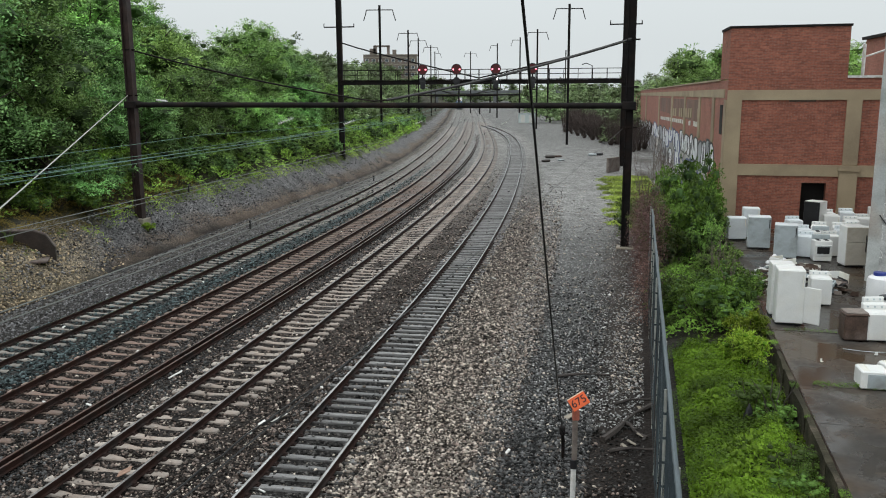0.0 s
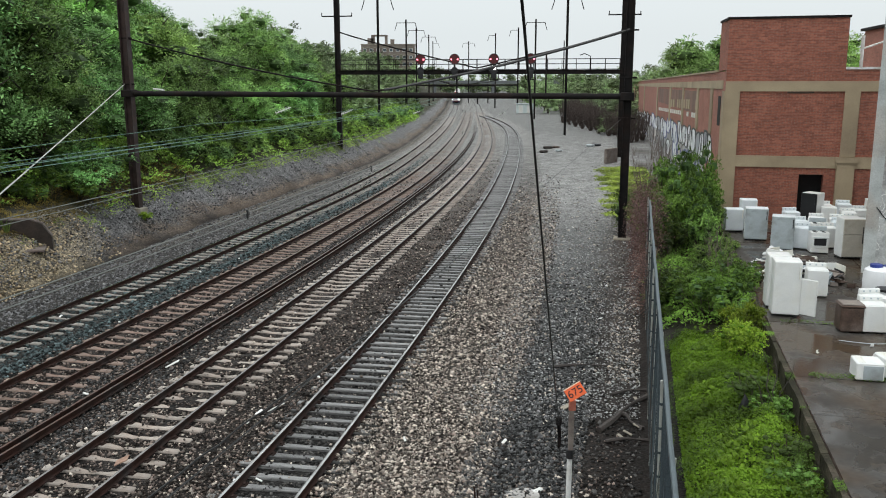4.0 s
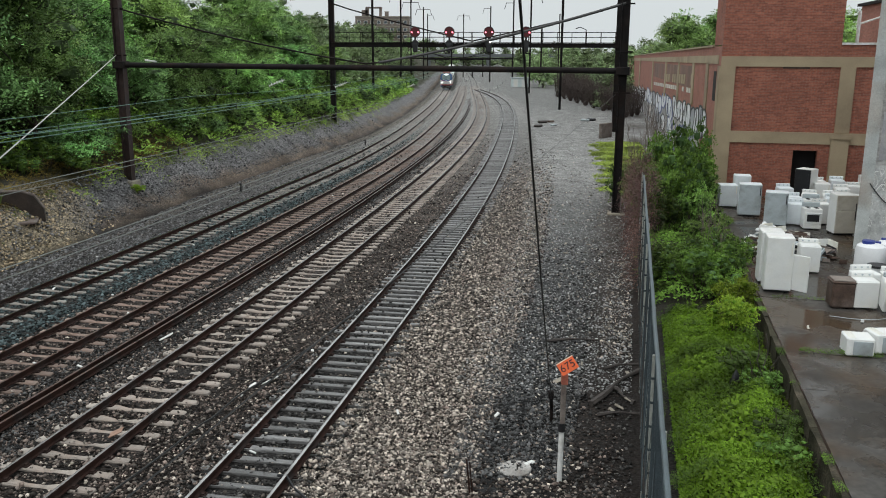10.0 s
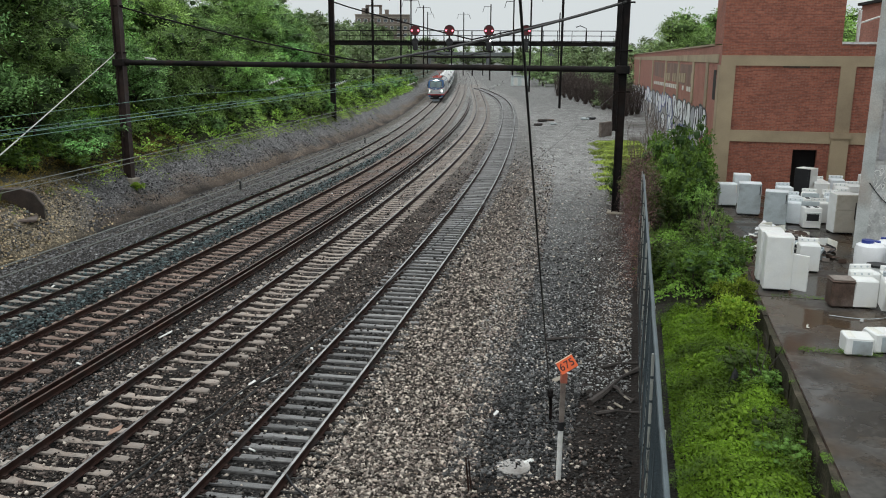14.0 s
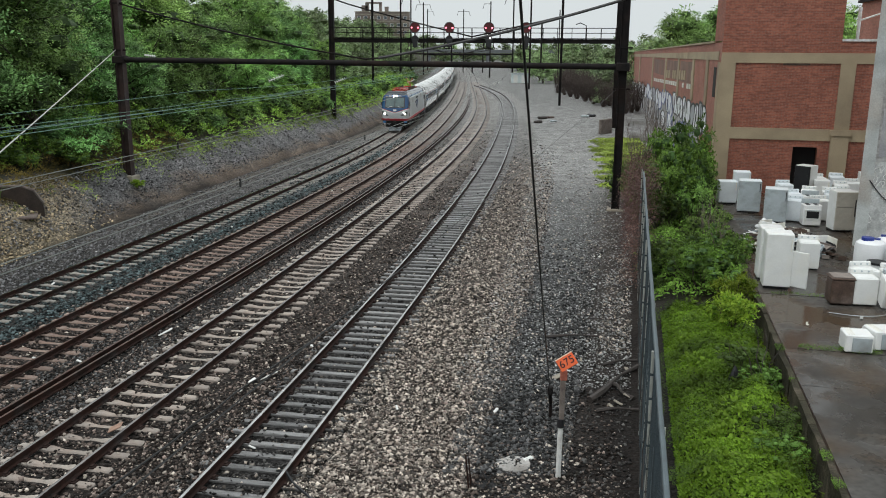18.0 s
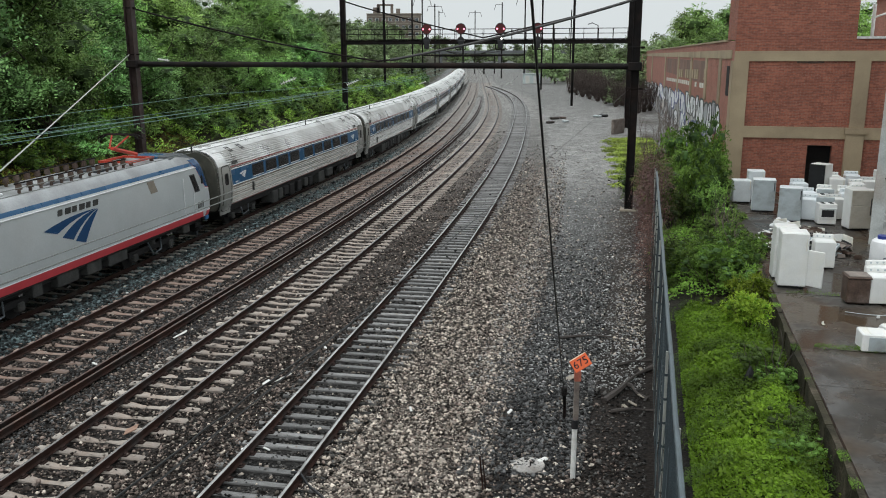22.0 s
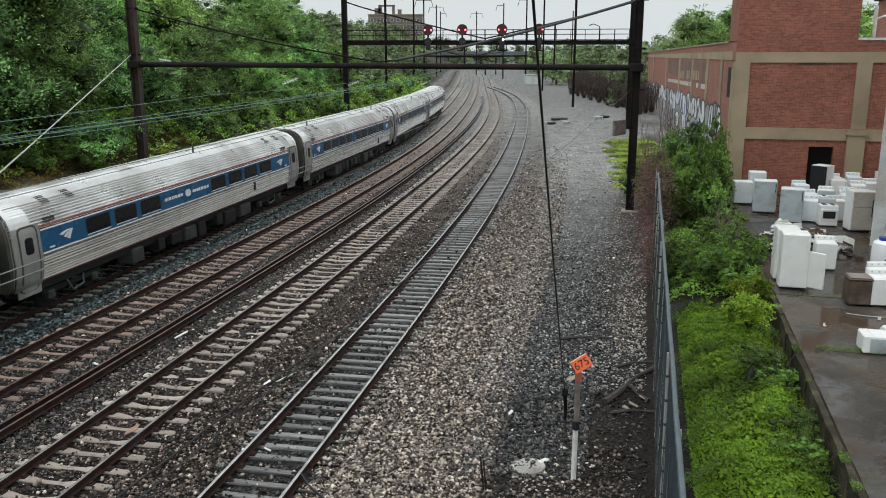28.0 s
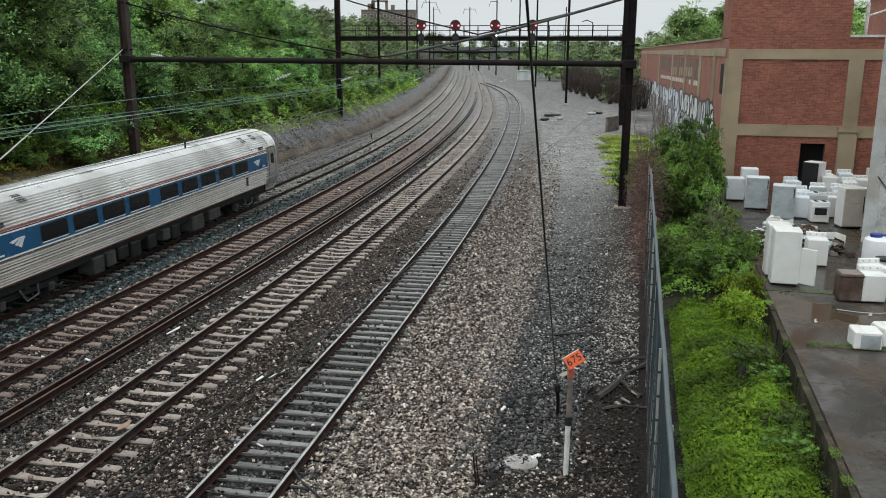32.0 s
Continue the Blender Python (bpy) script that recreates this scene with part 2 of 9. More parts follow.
M_TIE_A = mat("tie_concrete_grey", (0.36, 0.345, 0.31), 0.6, 0, 0.25, 3, 60, 0.25, tint=(0.15, 0.125, 0.11), obj=0.22)
M_TIE_B = mat("tie_concrete_stained", (0.27, 0.205, 0.17), 0.6, 0, 0.25, 3, 60, 0.25, tint=(0.13, 0.075, 0.055), obj=0.22)
M_TIE_C2 = mat("tie_concrete_far_dark", (0.27, 0.248, 0.228), 0.7, 0, 0.2, 3, 60, 0.25, tint=(0.15, 0.125, 0.11), obj=0.2)
M_TIE_W = mat("tie_wood", (0.205, 0.203, 0.20), 0.42, 0, 0.35, 4, 70, 0.4, tint=(0.10, 0.094, 0.09), obj=0.35, stretch=(1, 8, 8))
M_TIE_W2 = mat("tie_wood_far", (0.25, 0.25, 0.25), 0.38, 0, 0.35, 4, 70, 0.4, tint=(0.075, 0.065, 0.06), island=0.3)
M_STEEL = mat("dark_steel", (0.014, 0.0125, 0.0125), 0.75, 0.0, 0.35, 2, 30, 0.15, tint=(0.022, 0.015, 0.013), spec=0.12)
M_STEEL_RUST = mat("rusty_steel", (0.038, 0.022, 0.019), 0.7, 0.0, 0.4, 2.5, 30, 0.2, tint=(0.04, 0.03, 0.03))
M_WIRE_GREEN = mat("copper_wire", (0.14, 0.24, 0.20), 0.6, 0.3, 0.1, 5, 30, 0)
M_WIRE_DARK = mat("dark_wire", (0.03, 0.03, 0.03), 0.5, 0.4, 0.1, 5, 30, 0)
M_WIRE_GREY = mat("grey_wire", (0.17, 0.18, 0.165), 0.5, 0.3, 0.1, 5, 30, 0)
M_WIRE_PALE = mat("galvanised_wire", (0.42, 0.43, 0.40), 0.5, 0.4, 0.1, 5, 30, 0)
M_PORCELAIN = mat("porcelain", (0.75, 0.75, 0.72), 0.25, 0, 0.05, 8, 60, 0)
M_CONCRETE = mat("weathered_concrete", (0.30, 0.27, 0.22), 0.8, 0, 0.2, 1.2, 25, 0.25, tint=(0.19, 0.15, 0.11))
M_TRIM = mat("painted_trim", (0.37, 0.295, 0.195), 0.75, 0, 0.12, 0.8, 25, 0.15, tint=(0.26, 0.20, 0.135))
M_BRICK_DARK = mat("brick_brown", (0.19, 0.158, 0.14), 0.85, 0, 0.25, 0.5, 8, 0.1, tint=(0.165, 0.125, 0.105))
M_DARK = mat("dark_opening", (0.012, 0.011, 0.011), 0.8, 0, 0.3, 3, 20, 0)
M_WHITE = mat("white_enamel", (0.76, 0.77, 0.755), 0.35, 0, 0.06, 2.5, 30, 0.05, tint=(0.72, 0.71, 0.66), obj=0.08)
M_BLUEWHITE = mat("bluish_white_enamel", (0.72, 0.765, 0.79), 0.35, 0, 0.08, 2.5, 30, 0.05, tint=(0.58, 0.62, 0.64), obj=0.08)
M_CREAM = mat("cream_enamel", (0.76, 0.75, 0.68), 0.4, 0, 0.06, 2.5, 30, 0.05, tint=(0.52, 0.47, 0.36), obj=0.06)
M_GREY_PANEL = mat("grey_panel", (0.42, 0.47, 0.49), 0.45, 0.1, 0.1, 3, 30, 0.05, tint=(0.22, 0.23, 0.22))
M_BLACK = mat("black_plastic", (0.018, 0.018, 0.02), 0.4, 0, 0.2, 4, 30, 0.05)
M_BROWN = mat("rusty_brown", (0.085, 0.055, 0.042), 0.6, 0.2, 0.35, 3, 25, 0.2, tint=(0.13, 0.10, 0.085))
M_BLUE_LID = mat("blue_plastic", (0.03, 0.05, 0.24), 0.4, 0, 0.1, 4, 30, 0)
M_POLY = mat("white_plastic_tank", (0.74, 0.75, 0.76), 0.4, 0, 0.05, 2, 20, 0)
M_ORANGE = mat("orange_sign", (0.85, 0.15, 0.05), 0.5, 0, 0.08, 6, 40, 0)
M_WOOD_POST = mat("weathered_post", (0.20, 0.17, 0.15), 0.8, 0, 0.25, 4, 40, 0.3, tint=(0.12, 0.09, 0.08))
M_PAINT = mat("white_post_paint", (0.70, 0.70, 0.68), 0.5, 0, 0.1, 6, 40, 0.05, tint=(0.5, 0.48, 0.44))
M_DEADWOOD = mat("wet_dead_wood", (0.045, 0.037, 0.033), 0.7, 0, 0.3, 5, 40, 0.4)
M_POST = mat("galvanised_post", (0.088, 0.112, 0.123), 0.5, 0.2, 0.2, 3, 40, 0)
M_FENCE = mat("galvanised_fence", (0.026, 0.036, 0.041), 0.7, 0.0, 0.45, 1.2, 9, 0, tint=(0.06, 0.073, 0.077), spec=0.15)
M_BARK = mat("bark", (0.07, 0.055, 0.042), 0.9, 0, 0.35, 4, 30, 0.5, tint=(0.045, 0.04, 0.035))
# distance haze put into the leaf colours, duller than nearby leaves
M_HAZE_LEAF = leaf_mat("far_leaf", (0.205, 0.285, 0.135), 0.35, 0.10)
M_HAZE_LEAF_DARK = leaf_mat("hazed_leaf_dark", (0.125, 0.17, 0.085), 0.35, 0.12)
M_TWIG_DARK = mat("wet_brown_twig", (0.075, 0.056, 0.050), 0.9, 0, 0.25, 4, 30, 0)
M_TWIG = mat("grey_twig", (0.15, 0.12, 0.105), 0.9, 0, 0.2, 4, 30, 0)
M_LEAF = leaf_mat("leaf_green", (0.20, 0.352, 0.102), 0.34, 0.10)
M_LEAF_DARK = leaf_mat("leaf_dark", (0.17, 0.32, 0.108), 0.34, 0.08)
M_LEAF_FRESH = leaf_mat("leaf_fresh", (0.225, 0.38, 0.095), 0.34, 0.10)
M_WEED = leaf_mat("weed_bright", (0.088, 0.178, 0.013), 0.6, 0.14)
M_GRASS = leaf_mat("verge_grass", (0.20, 0.27, 0.05), 0.5, 0.2)
M_BUSH = leaf_mat("bush_leaf", (0.076, 0.134, 0.022), 0.7, 0.10)
M_SHRUB = leaf_mat("young_shrub_leaf", (0.19, 0.29, 0.028), 0.45, 0.12)
M_VINE = leaf_mat("vine_leaf", (0.24, 0.40, 0.075), 0.5, 0.12)
M_FEATHER = leaf_mat("feathery_weed", (0.088, 0.165, 0.032), 0.5, 0.1)
# crown cores: the shade of the hollows put into a darker leaf colour
M_CORE_SHADE = leaf_mat("core_shade_leaf", (0.060, 0.108, 0.038), 0.3, 0.08)
M_DRYLEAF = leaf_mat("dry_brown_vine", (0.19, 0.115, 0.095), 0.4, 0.1)
M_SIGNAL_RED = mat("signal_disc_red", (0.085, 0.012, 0.014), 0.5, 0, 0.15, 4, 30, 0)


# ---- the lie of the land ----
# every line runs away from the bridge along y: rows of (y, x); A to D the four tracks, S a pair of spare rails
LINES = {
    "A": [(5, -21.2), (14, -19.5), (22, -18.0), (30.7, -16.2), (32.2, -15.84), (33.9, -15.47), (35.7, -15.07), (37.7, -14.61), (40, -14.13), (43.9, -13.3), (48.6, -12.32), (54.5, -11.1), (62.3, -9.65), (67.1, -8.9), (73.4, -8.13), (84.4, -6.95), (96, -5.96), (108, -4.92), (118, -4.03), (134, -3.09), (148, -2.34), (170, -1.28), (200, -0.2), (250, 1.2), (300, 2.1), (400, 3.4), (520, 5)],
    "B": [(5, -14.7), (14, -13.1), (26, -10.85), (30, -10.05), (34, -9.25), (38, -8.5), (45, -7.2), (52, -5.95), (60, -4.65), (70, -3.3), (80, -2.2), (90, -1.3), (100, -0.5), (115, 0.55), (130, 1.45), (150, 2.45), (177, 3.4), (231, 5.1), (272, 6), (380, 7.4), (520, 9.2)],
    "S": [(5, -12.6), (14, -10.9), (18, -10.1), (22, -9.35), (26, -8.5), (30, -7.7), (34, -6.85), (38, -6.1), (45, -5), (52, -3.95), (60, -2.8), (70, -1.45), (80, -0.25), (90, 0.75), (100, 1.7), (115, 2.9), (130, 3.7), (150, 4.5), (170, 4.9)],
    "C": [(5, -10), (14, -8.3), (18, -7.55), (22, -6.85), (26, -6.1), (30, -5.37), (34, -4.65), (38, -3.95), (45, -2.8), (52, -1.7), (60, -0.55), (70, 0.85), (80, 2.1), (90, 3.1), (100, 4), (115, 5.05), (130, 5.8), (150, 6.4), (177, 7), (205, 7.5), (231, 8.3), (272, 9.2), (380, 10.6), (520, 12.4)],
    "D": [(5, -5.9), (14, -4.12), (18, -3.36), (22, -2.6), (26, -1.87), (30, -1.15), (34, -0.46), (38, 0.2), (45, 1.3), (52, 2.35), (60, 3.42), (70, 4.6), (80, 5.7), (90, 6.7), (100, 7.6), (115, 8.8), (130, 9.65), (150, 10.5), (165, 10.5), (180, 9.6), (193, 8.5), (207, 7.6)],
}
for name, slope in (("A", 0.013), ("B", 0.013), ("C", 0.013)):
    y0, x0 = LINES[name][-1]
    LINES[name].append((800, x0 + slope * (800 - y0)))


def smooth_line(rows):
    t = np.array(rows)
    ys = np.arange(0, 801, 4.0)
    n = len(ys)
    a = np.zeros((len(t), n))
    for i, (y, x) in enumerate(t):
        j = min(int(y // 4), n - 2)
        a[i, j], a[i, j + 1] = 1 - (y - ys[j]) / 4, (y - ys[j]) / 4
    d = np.diff(np.eye(n), 3, axis=0)
    w = np.diag(1 / np.maximum(1, t[:, 0] / 60) ** 2)
    x = np.linalg.solve(a.T @ w @ a + 130 * d.T @ d, a.T @ w @ t[:, 1])
    back = np.arange(-240, 0, 4.0)
    return np.r_[back, ys], np.r_[x[0] + back * (x[2] - x[0]) / 8, x]


CURVE = {k: smooth_line(v) for k, v in LINES.items()}


def line_x(k, y):
    return np.interp(y, *CURVE[k])


def rail_z(k, y):
    """The height of the running rail: the outer track lies in a shallow cutting of its own."""
    return np.interp(y, (24, 30, 37, 44, 51, 58, 69, 80, 92, 105, 118), (-1.13, -1.1, -1.02, -0.93, -0.86, -0.82, -0.87, -0.95, -1.05, -1.13, -1.15)) if k == "A" else 0.0 * np.asarray(y) - (0.04 if k == "S" else 0)


def arc(k):
    y = np.arange(-236, 796, 0.5)
    x = line_x(k, y)
    s = np.r_[0, np.cumsum(np.hypot(np.diff(x), np.diff(y)))]
    return s - np.interp(0, y, s), x, y


ARC = {k: arc(k) for k in LINES}


def on_line(k, s, off=0.0):
    """The place at s metres along a line, off metres to its right, and its heading (the angle from y towards -x)."""
    sa, x, y = ARC[k]
    px, py = np.interp(s, sa, x), np.interp(s, sa, y)
    tx, ty = np.interp(s + 1, sa, x) - np.interp(s - 1, sa, x), np.interp(s + 1, sa, y) - np.interp(s - 1, sa, y)
    n = np.hypot(tx, ty)
    return px + ty / n * off, py - tx / n * off, np.arctan2(-tx, ty)


def fence_x(y):
    return 3.85 + 0.222 * (y - 14.67)


def yard_x(y):
    return 9.46 + 0.24 * (y - 23.94)


def hump(x, y, size, seed=0.0):
    """Cheap smooth noise in [-1, 1] for arrays."""
    x, y = np.asarray(x) / size + seed, np.asarray(y) / size - seed
    return (np.sin(1.7 * x + 1.3 * np.sin(1.1 * y)) + np.sin(2.3 * y + 1.7 * np.sin(0.9 * x + 2)) + np.sin(1.1 * x - 1.9 * y)) / 3


def toe(y):
    """How far left of the outer track the foot of the gravel bank lies."""
    return np.interp(y, (20, 45, 55, 75, 92, 102, 130), (5.3, 5.3, 6.0, 6.1, 5.1, 4.5, 4.0))


def ground_z(x, y):
    x, y = np.asarray(x, float), np.asarray(y, float)
    a, b = line_x("A", y), line_x("B", y)
    za = rail_z("A", y) - 0.25
    q = x - a
    z = np.full(np.broadcast(x, y).shape, -0.25)
    mid = np.clip((q - 2.0) / np.maximum(b - 2.0 - a - 2.0, 0.5), 0, 1)
    z = np.where(q < b - a, za + (-0.25 - za) * mid, z)
    d = -q - toe(y)
    bank = np.interp(d, [-2.7, -0.7, 0, 0.7, 1.9, 2.9, 4.2, 6.7, 10.7, 16.7, 29.7, 54.7], [0, -.1, -.45, 0.25, 1.1, 1.75, 2.2, 2.9, 4.2, 6.2, 9.0, 10.5])
    bank = bank * np.where(bank > 0, np.interp(y, (40, 52, 80, 130, 200), (1.0, 1.4, 1.4, 1.2, 0.9)), 1.0)
    rough = 0.16 * hump(x, y, 1.6) + 0.07 * hump(x, y, 0.6, 3)
    z = np.where(q < -2.6, za + bank + rough * np.clip(d / 1.2, 0, 1), z)
    f = fence_x(y)
    strip = np.clip((x - f - 0.3) / 1.2, 0, 1) * (1 - np.clip((y - 60) / 30, 0, 1))
    z = z + np.where(x > f, strip * (0.22 + 0.08 * hump(x, y, 0.9) + 0.10 * np.clip(1 - (yard_x(y) - x) / 1.3, 0, 1)), 0)
    z = z + np.where((x > b + 1.6) & (x < f), 0.03 * hump(x, y, 1.1) + 0.02 * hump(x, y, 0.4, 2), 0)
    z = z + np.where(x > 60, np.clip((x - 60) / 60, 0, 1) * 3, 0)
    return z


# ---- mesh building ----
class Shape:
    """Vertices and faces of one part, built up from simple solids."""

    def __init__(self):
        self.v, self.f, self.mi = [], [], []

    def add(self, verts, faces, mi=0):
        k = len(self.v)
        self.v += [tuple(p) for p in verts]
        self.f += [tuple(i + k for i in q) for q in faces]
        self.mi += [mi] * len(faces)
        return self

    def box(self, c, s, rz=0.0, bevel=0.0, m=None, mi=0):
        """A box of size s centred at c, its edges chamfered."""
        hx, hy, hz = s[0] / 2, s[1] / 2, s[2] / 2
        w = min(bevel, hx * 0.8, hy * 0.8, hz * 0.8)
        if w <= 0:
            pts = [(sx * hx, sy * hy, sz * hz) for sx in (-1, 1) for sy in (-1, 1) for sz in (-1, 1)]
            faces = [(0, 1, 3, 2), (4, 6, 7, 5), (0, 4, 5, 1), (2, 3, 7, 6), (0, 2, 6, 4), (1, 5, 7, 3)]
        else:
            pts, ix = [], {}
            for sx in (-1, 1):
                for sy in (-1, 1):
                    for sz in (-1, 1):
                        for ax in range(3):
                            p = [sx * (hx - w), sy * (hy - w), sz * (hz - w)]
                            p[ax] = (sx * hx, sy * hy, sz * hz)[ax]
                            ix[sx, sy, sz, ax] = len(pts)
                            pts.append(p)
            faces = []
            for ax in range(3):
                o = [i for i in range(3) if i != ax]
                for sg in (-1, 1):
                    ring = []
                    for p, r in ((-1, -1), (1, -1), (1, 1), (-1, 1)):
                        k = [0, 0, 0]
                        k[ax], k[o[0]], k[o[1]] = sg, p, r
                        ring.append(ix[(*k, ax)])
                    faces.append(tuple(ring))
                for p in (-1, 1):
                    for r in (-1, 1):
                        k0, k1 = [0, 0, 0], [0, 0, 0]
                        k0[ax], k0[o[0]], k0[o[1]] = -1, p, r
                        k1[ax], k1[o[0]], k1[o[1]] = 1, p, r
                        faces.append((ix[(*k0, o[0])], ix[(*k1, o[0])], ix[(*k1, o[1])], ix[(*k0, o[1])]))
            for sx in (-1, 1):
                for sy in (-1, 1):
                    for sz in (-1, 1):
                        faces.append(tuple(ix[sx, sy, sz, a] for a in range(3)))
        cr, sr = math.cos(rz), math.sin(rz)
        out = [(c[0] + x * cr - y * sr, c[1] + x * sr + y * cr, c[2] + z) for x, y, z in pts]
        if m is not None:
            out = [tuple(m @ Vector(p)) for p in out]
        return self.add(out, faces, mi)

    def tube(self, p0, p1, r0, r1=None, n=8, caps=True, mi=0):
        r1 = r0 if r1 is None else r1
        p0, p1 = Vector(p0), Vector(p1)
        d = (p1 - p0).normalized()
        u = d.orthogonal().normalized()
        w = d.cross(u)
        pts = []
        for p, r in ((p0, r0), (p1, r1)):
            for i in range(n):
                a = 2 * math.pi * i / n
                pts.append(p + (u * math.cos(a) + w * math.sin(a)) * r)
        faces = [(i, (i + 1) % n, n + (i + 1) % n, n + i) for i in range(n)]
        if caps:
            faces += [tuple(range(n))[::-1], tuple(range(n, 2 * n))]
        return self.add(pts, faces, mi)

    def path(self, pts, r, n=5, mi=0):
        """A round wire through points; r is one radius or one a point."""
        pts = [Vector(p) for p in pts]
        k = len(pts)
        rs = r if isinstance(r, (list, tuple)) else [r] * k
        out = []
        for i, p in enumerate(pts):
            d = (pts[min(i + 1, k - 1)] - pts[max(i - 1, 0)]).normalized()
            u = d.cross(Vector((0, 0, 1)))
            u = (u if u.length > 0.05 else d.cross(Vector((1, 0, 0)))).normalized()
            w = u.cross(d)
            for j in range(n):
                a = 2 * math.pi * j / n
                out.append(p + (u * math.cos(a) + w * math.sin(a)) * rs[i])
        faces = [(i * n + j, i * n + (j + 1) % n, (i + 1) * n + (j + 1) % n, (i + 1) * n + j) for i in range(k - 1) for j in range(n)]
        faces += [tuple(range(n)), tuple(range((k - 1) * n, k * n))[::-1]]
        return self.add(out, faces, mi)

    def sweep(self, profile, rings, closed=True, caps=True, mi=0):
        """Rings: for each station a function's worth of points, already placed; profile is their number."""
        n = profile
        pts = [p for ring in rings for p in ring]
        k = len(rings)
        last = n if closed else n - 1
        faces = [(i * n + j, i * n + (j + 1) % n, (i + 1) * n + (j + 1) % n, (i + 1) * n + j) for i in range(k - 1) for j in range(last)]
        if caps and closed:
            faces += [tuple(range(n))[::-1], tuple(range((k - 1) * n, k * n))]
        return self.add(pts, faces, mi)

    def mesh(self, name, mats, smooth=False):
        me = bpy.data.meshes.new(name)
        me.from_pydata(self.v, [], self.f)
        for m in (mats if isinstance(mats, (list, tuple)) else [mats]):
            me.materials.append(m)
        if any(self.mi):
            me.polygons.foreach_set("material_index", self.mi)
        if smooth:
            me.polygons.foreach_set("use_smooth", [True] * len(me.polygons))
            me.set_sharp_from_angle(angle=radians(40))
        bm = bmesh.new()
        bm.from_mesh(me)
        bmesh.ops.recalc_face_normals(bm, faces=bm.faces)
        bm.to_mesh(me)
        bm.free()
        return me


def thing(name, at=(0, 0, 0), rz=0.0, label="", category="", group="", kind=""):
    ob = new(name)
    ob.empty_display_size = 0.3
    ob.matrix_basis = Matrix.Translation(at) @ Matrix.Rotation(rz, 4, "Z")
    return tagged(ob, label, category, group, kind)


def part(name, shape, mats, parent=None, label="", smooth=False, at=None, rz=0.0):
    """One mesh object under a thing or a part; shape may be a ready mesh that several parts share."""
    me = shape if isinstance(shape, bpy.types.Mesh) else shape.mesh(name, mats, smooth)
    ob = new(name, me)
    ob.parent = parent
    if at is not None:
        ob.matrix_basis = Matrix.Translation(at) @ Matrix.Rotation(rz, 4, "Z")
    return tagged(ob, label)


def solo(name, shape, mats, label="", category="", group="", kind="", smooth=False, at=None, rz=0.0):
    return tagged(part(name, shape, mats, None, label, smooth, at, rz), label, category, group, kind)


def raw_mesh(name, verts, faces_size, mats):
    """A mesh from numpy arrays of vertices whose faces follow one another, faces_size corners each."""
    me = bpy.data.meshes.new(name)
    n = len(verts)
    me.vertices.add(n)
    me.vertices.foreach_set("co", np.asarray(verts, np.float32).ravel())
    k = n // faces_size
    me.loops.add(n)
    me.loops.foreach_set("vertex_index", np.arange(n, dtype=np.int32))
    me.polygons.add(k)
    me.polygons.foreach_set("loop_start", np.arange(0, n, faces_size, dtype=np.int32))
    me.polygons.foreach_set("loop_total", np.full(k, faces_size, dtype=np.int32))
    for m in (mats if isinstance(mats, (list, tuple)) else [mats]):
        me.materials.append(m)
    me.update(calc_edges=True)
    return me


def indexed_mesh(name, verts, faces, mats):
    """A mesh from a vertex array and an array of equal-sized faces."""
    faces = np.asarray(faces, np.int32)
    me = bpy.data.meshes.new(name)
    me.vertices.add(len(verts))
    me.vertices.foreach_set("co", np.asarray(verts, np.float32).ravel())
    k, c = faces.shape
    me.loops.add(k * c)
    me.loops.foreach_set("vertex_index", faces.ravel())
    me.polygons.add(k)
    me.polygons.foreach_set("loop_start", np.arange(0, k * c, c, dtype=np.int32))
    me.polygons.foreach_set("loop_total", np.full(k, c, dtype=np.int32))
    me.materials.append(mats)
    me.update(calc_edges=True)
    return me


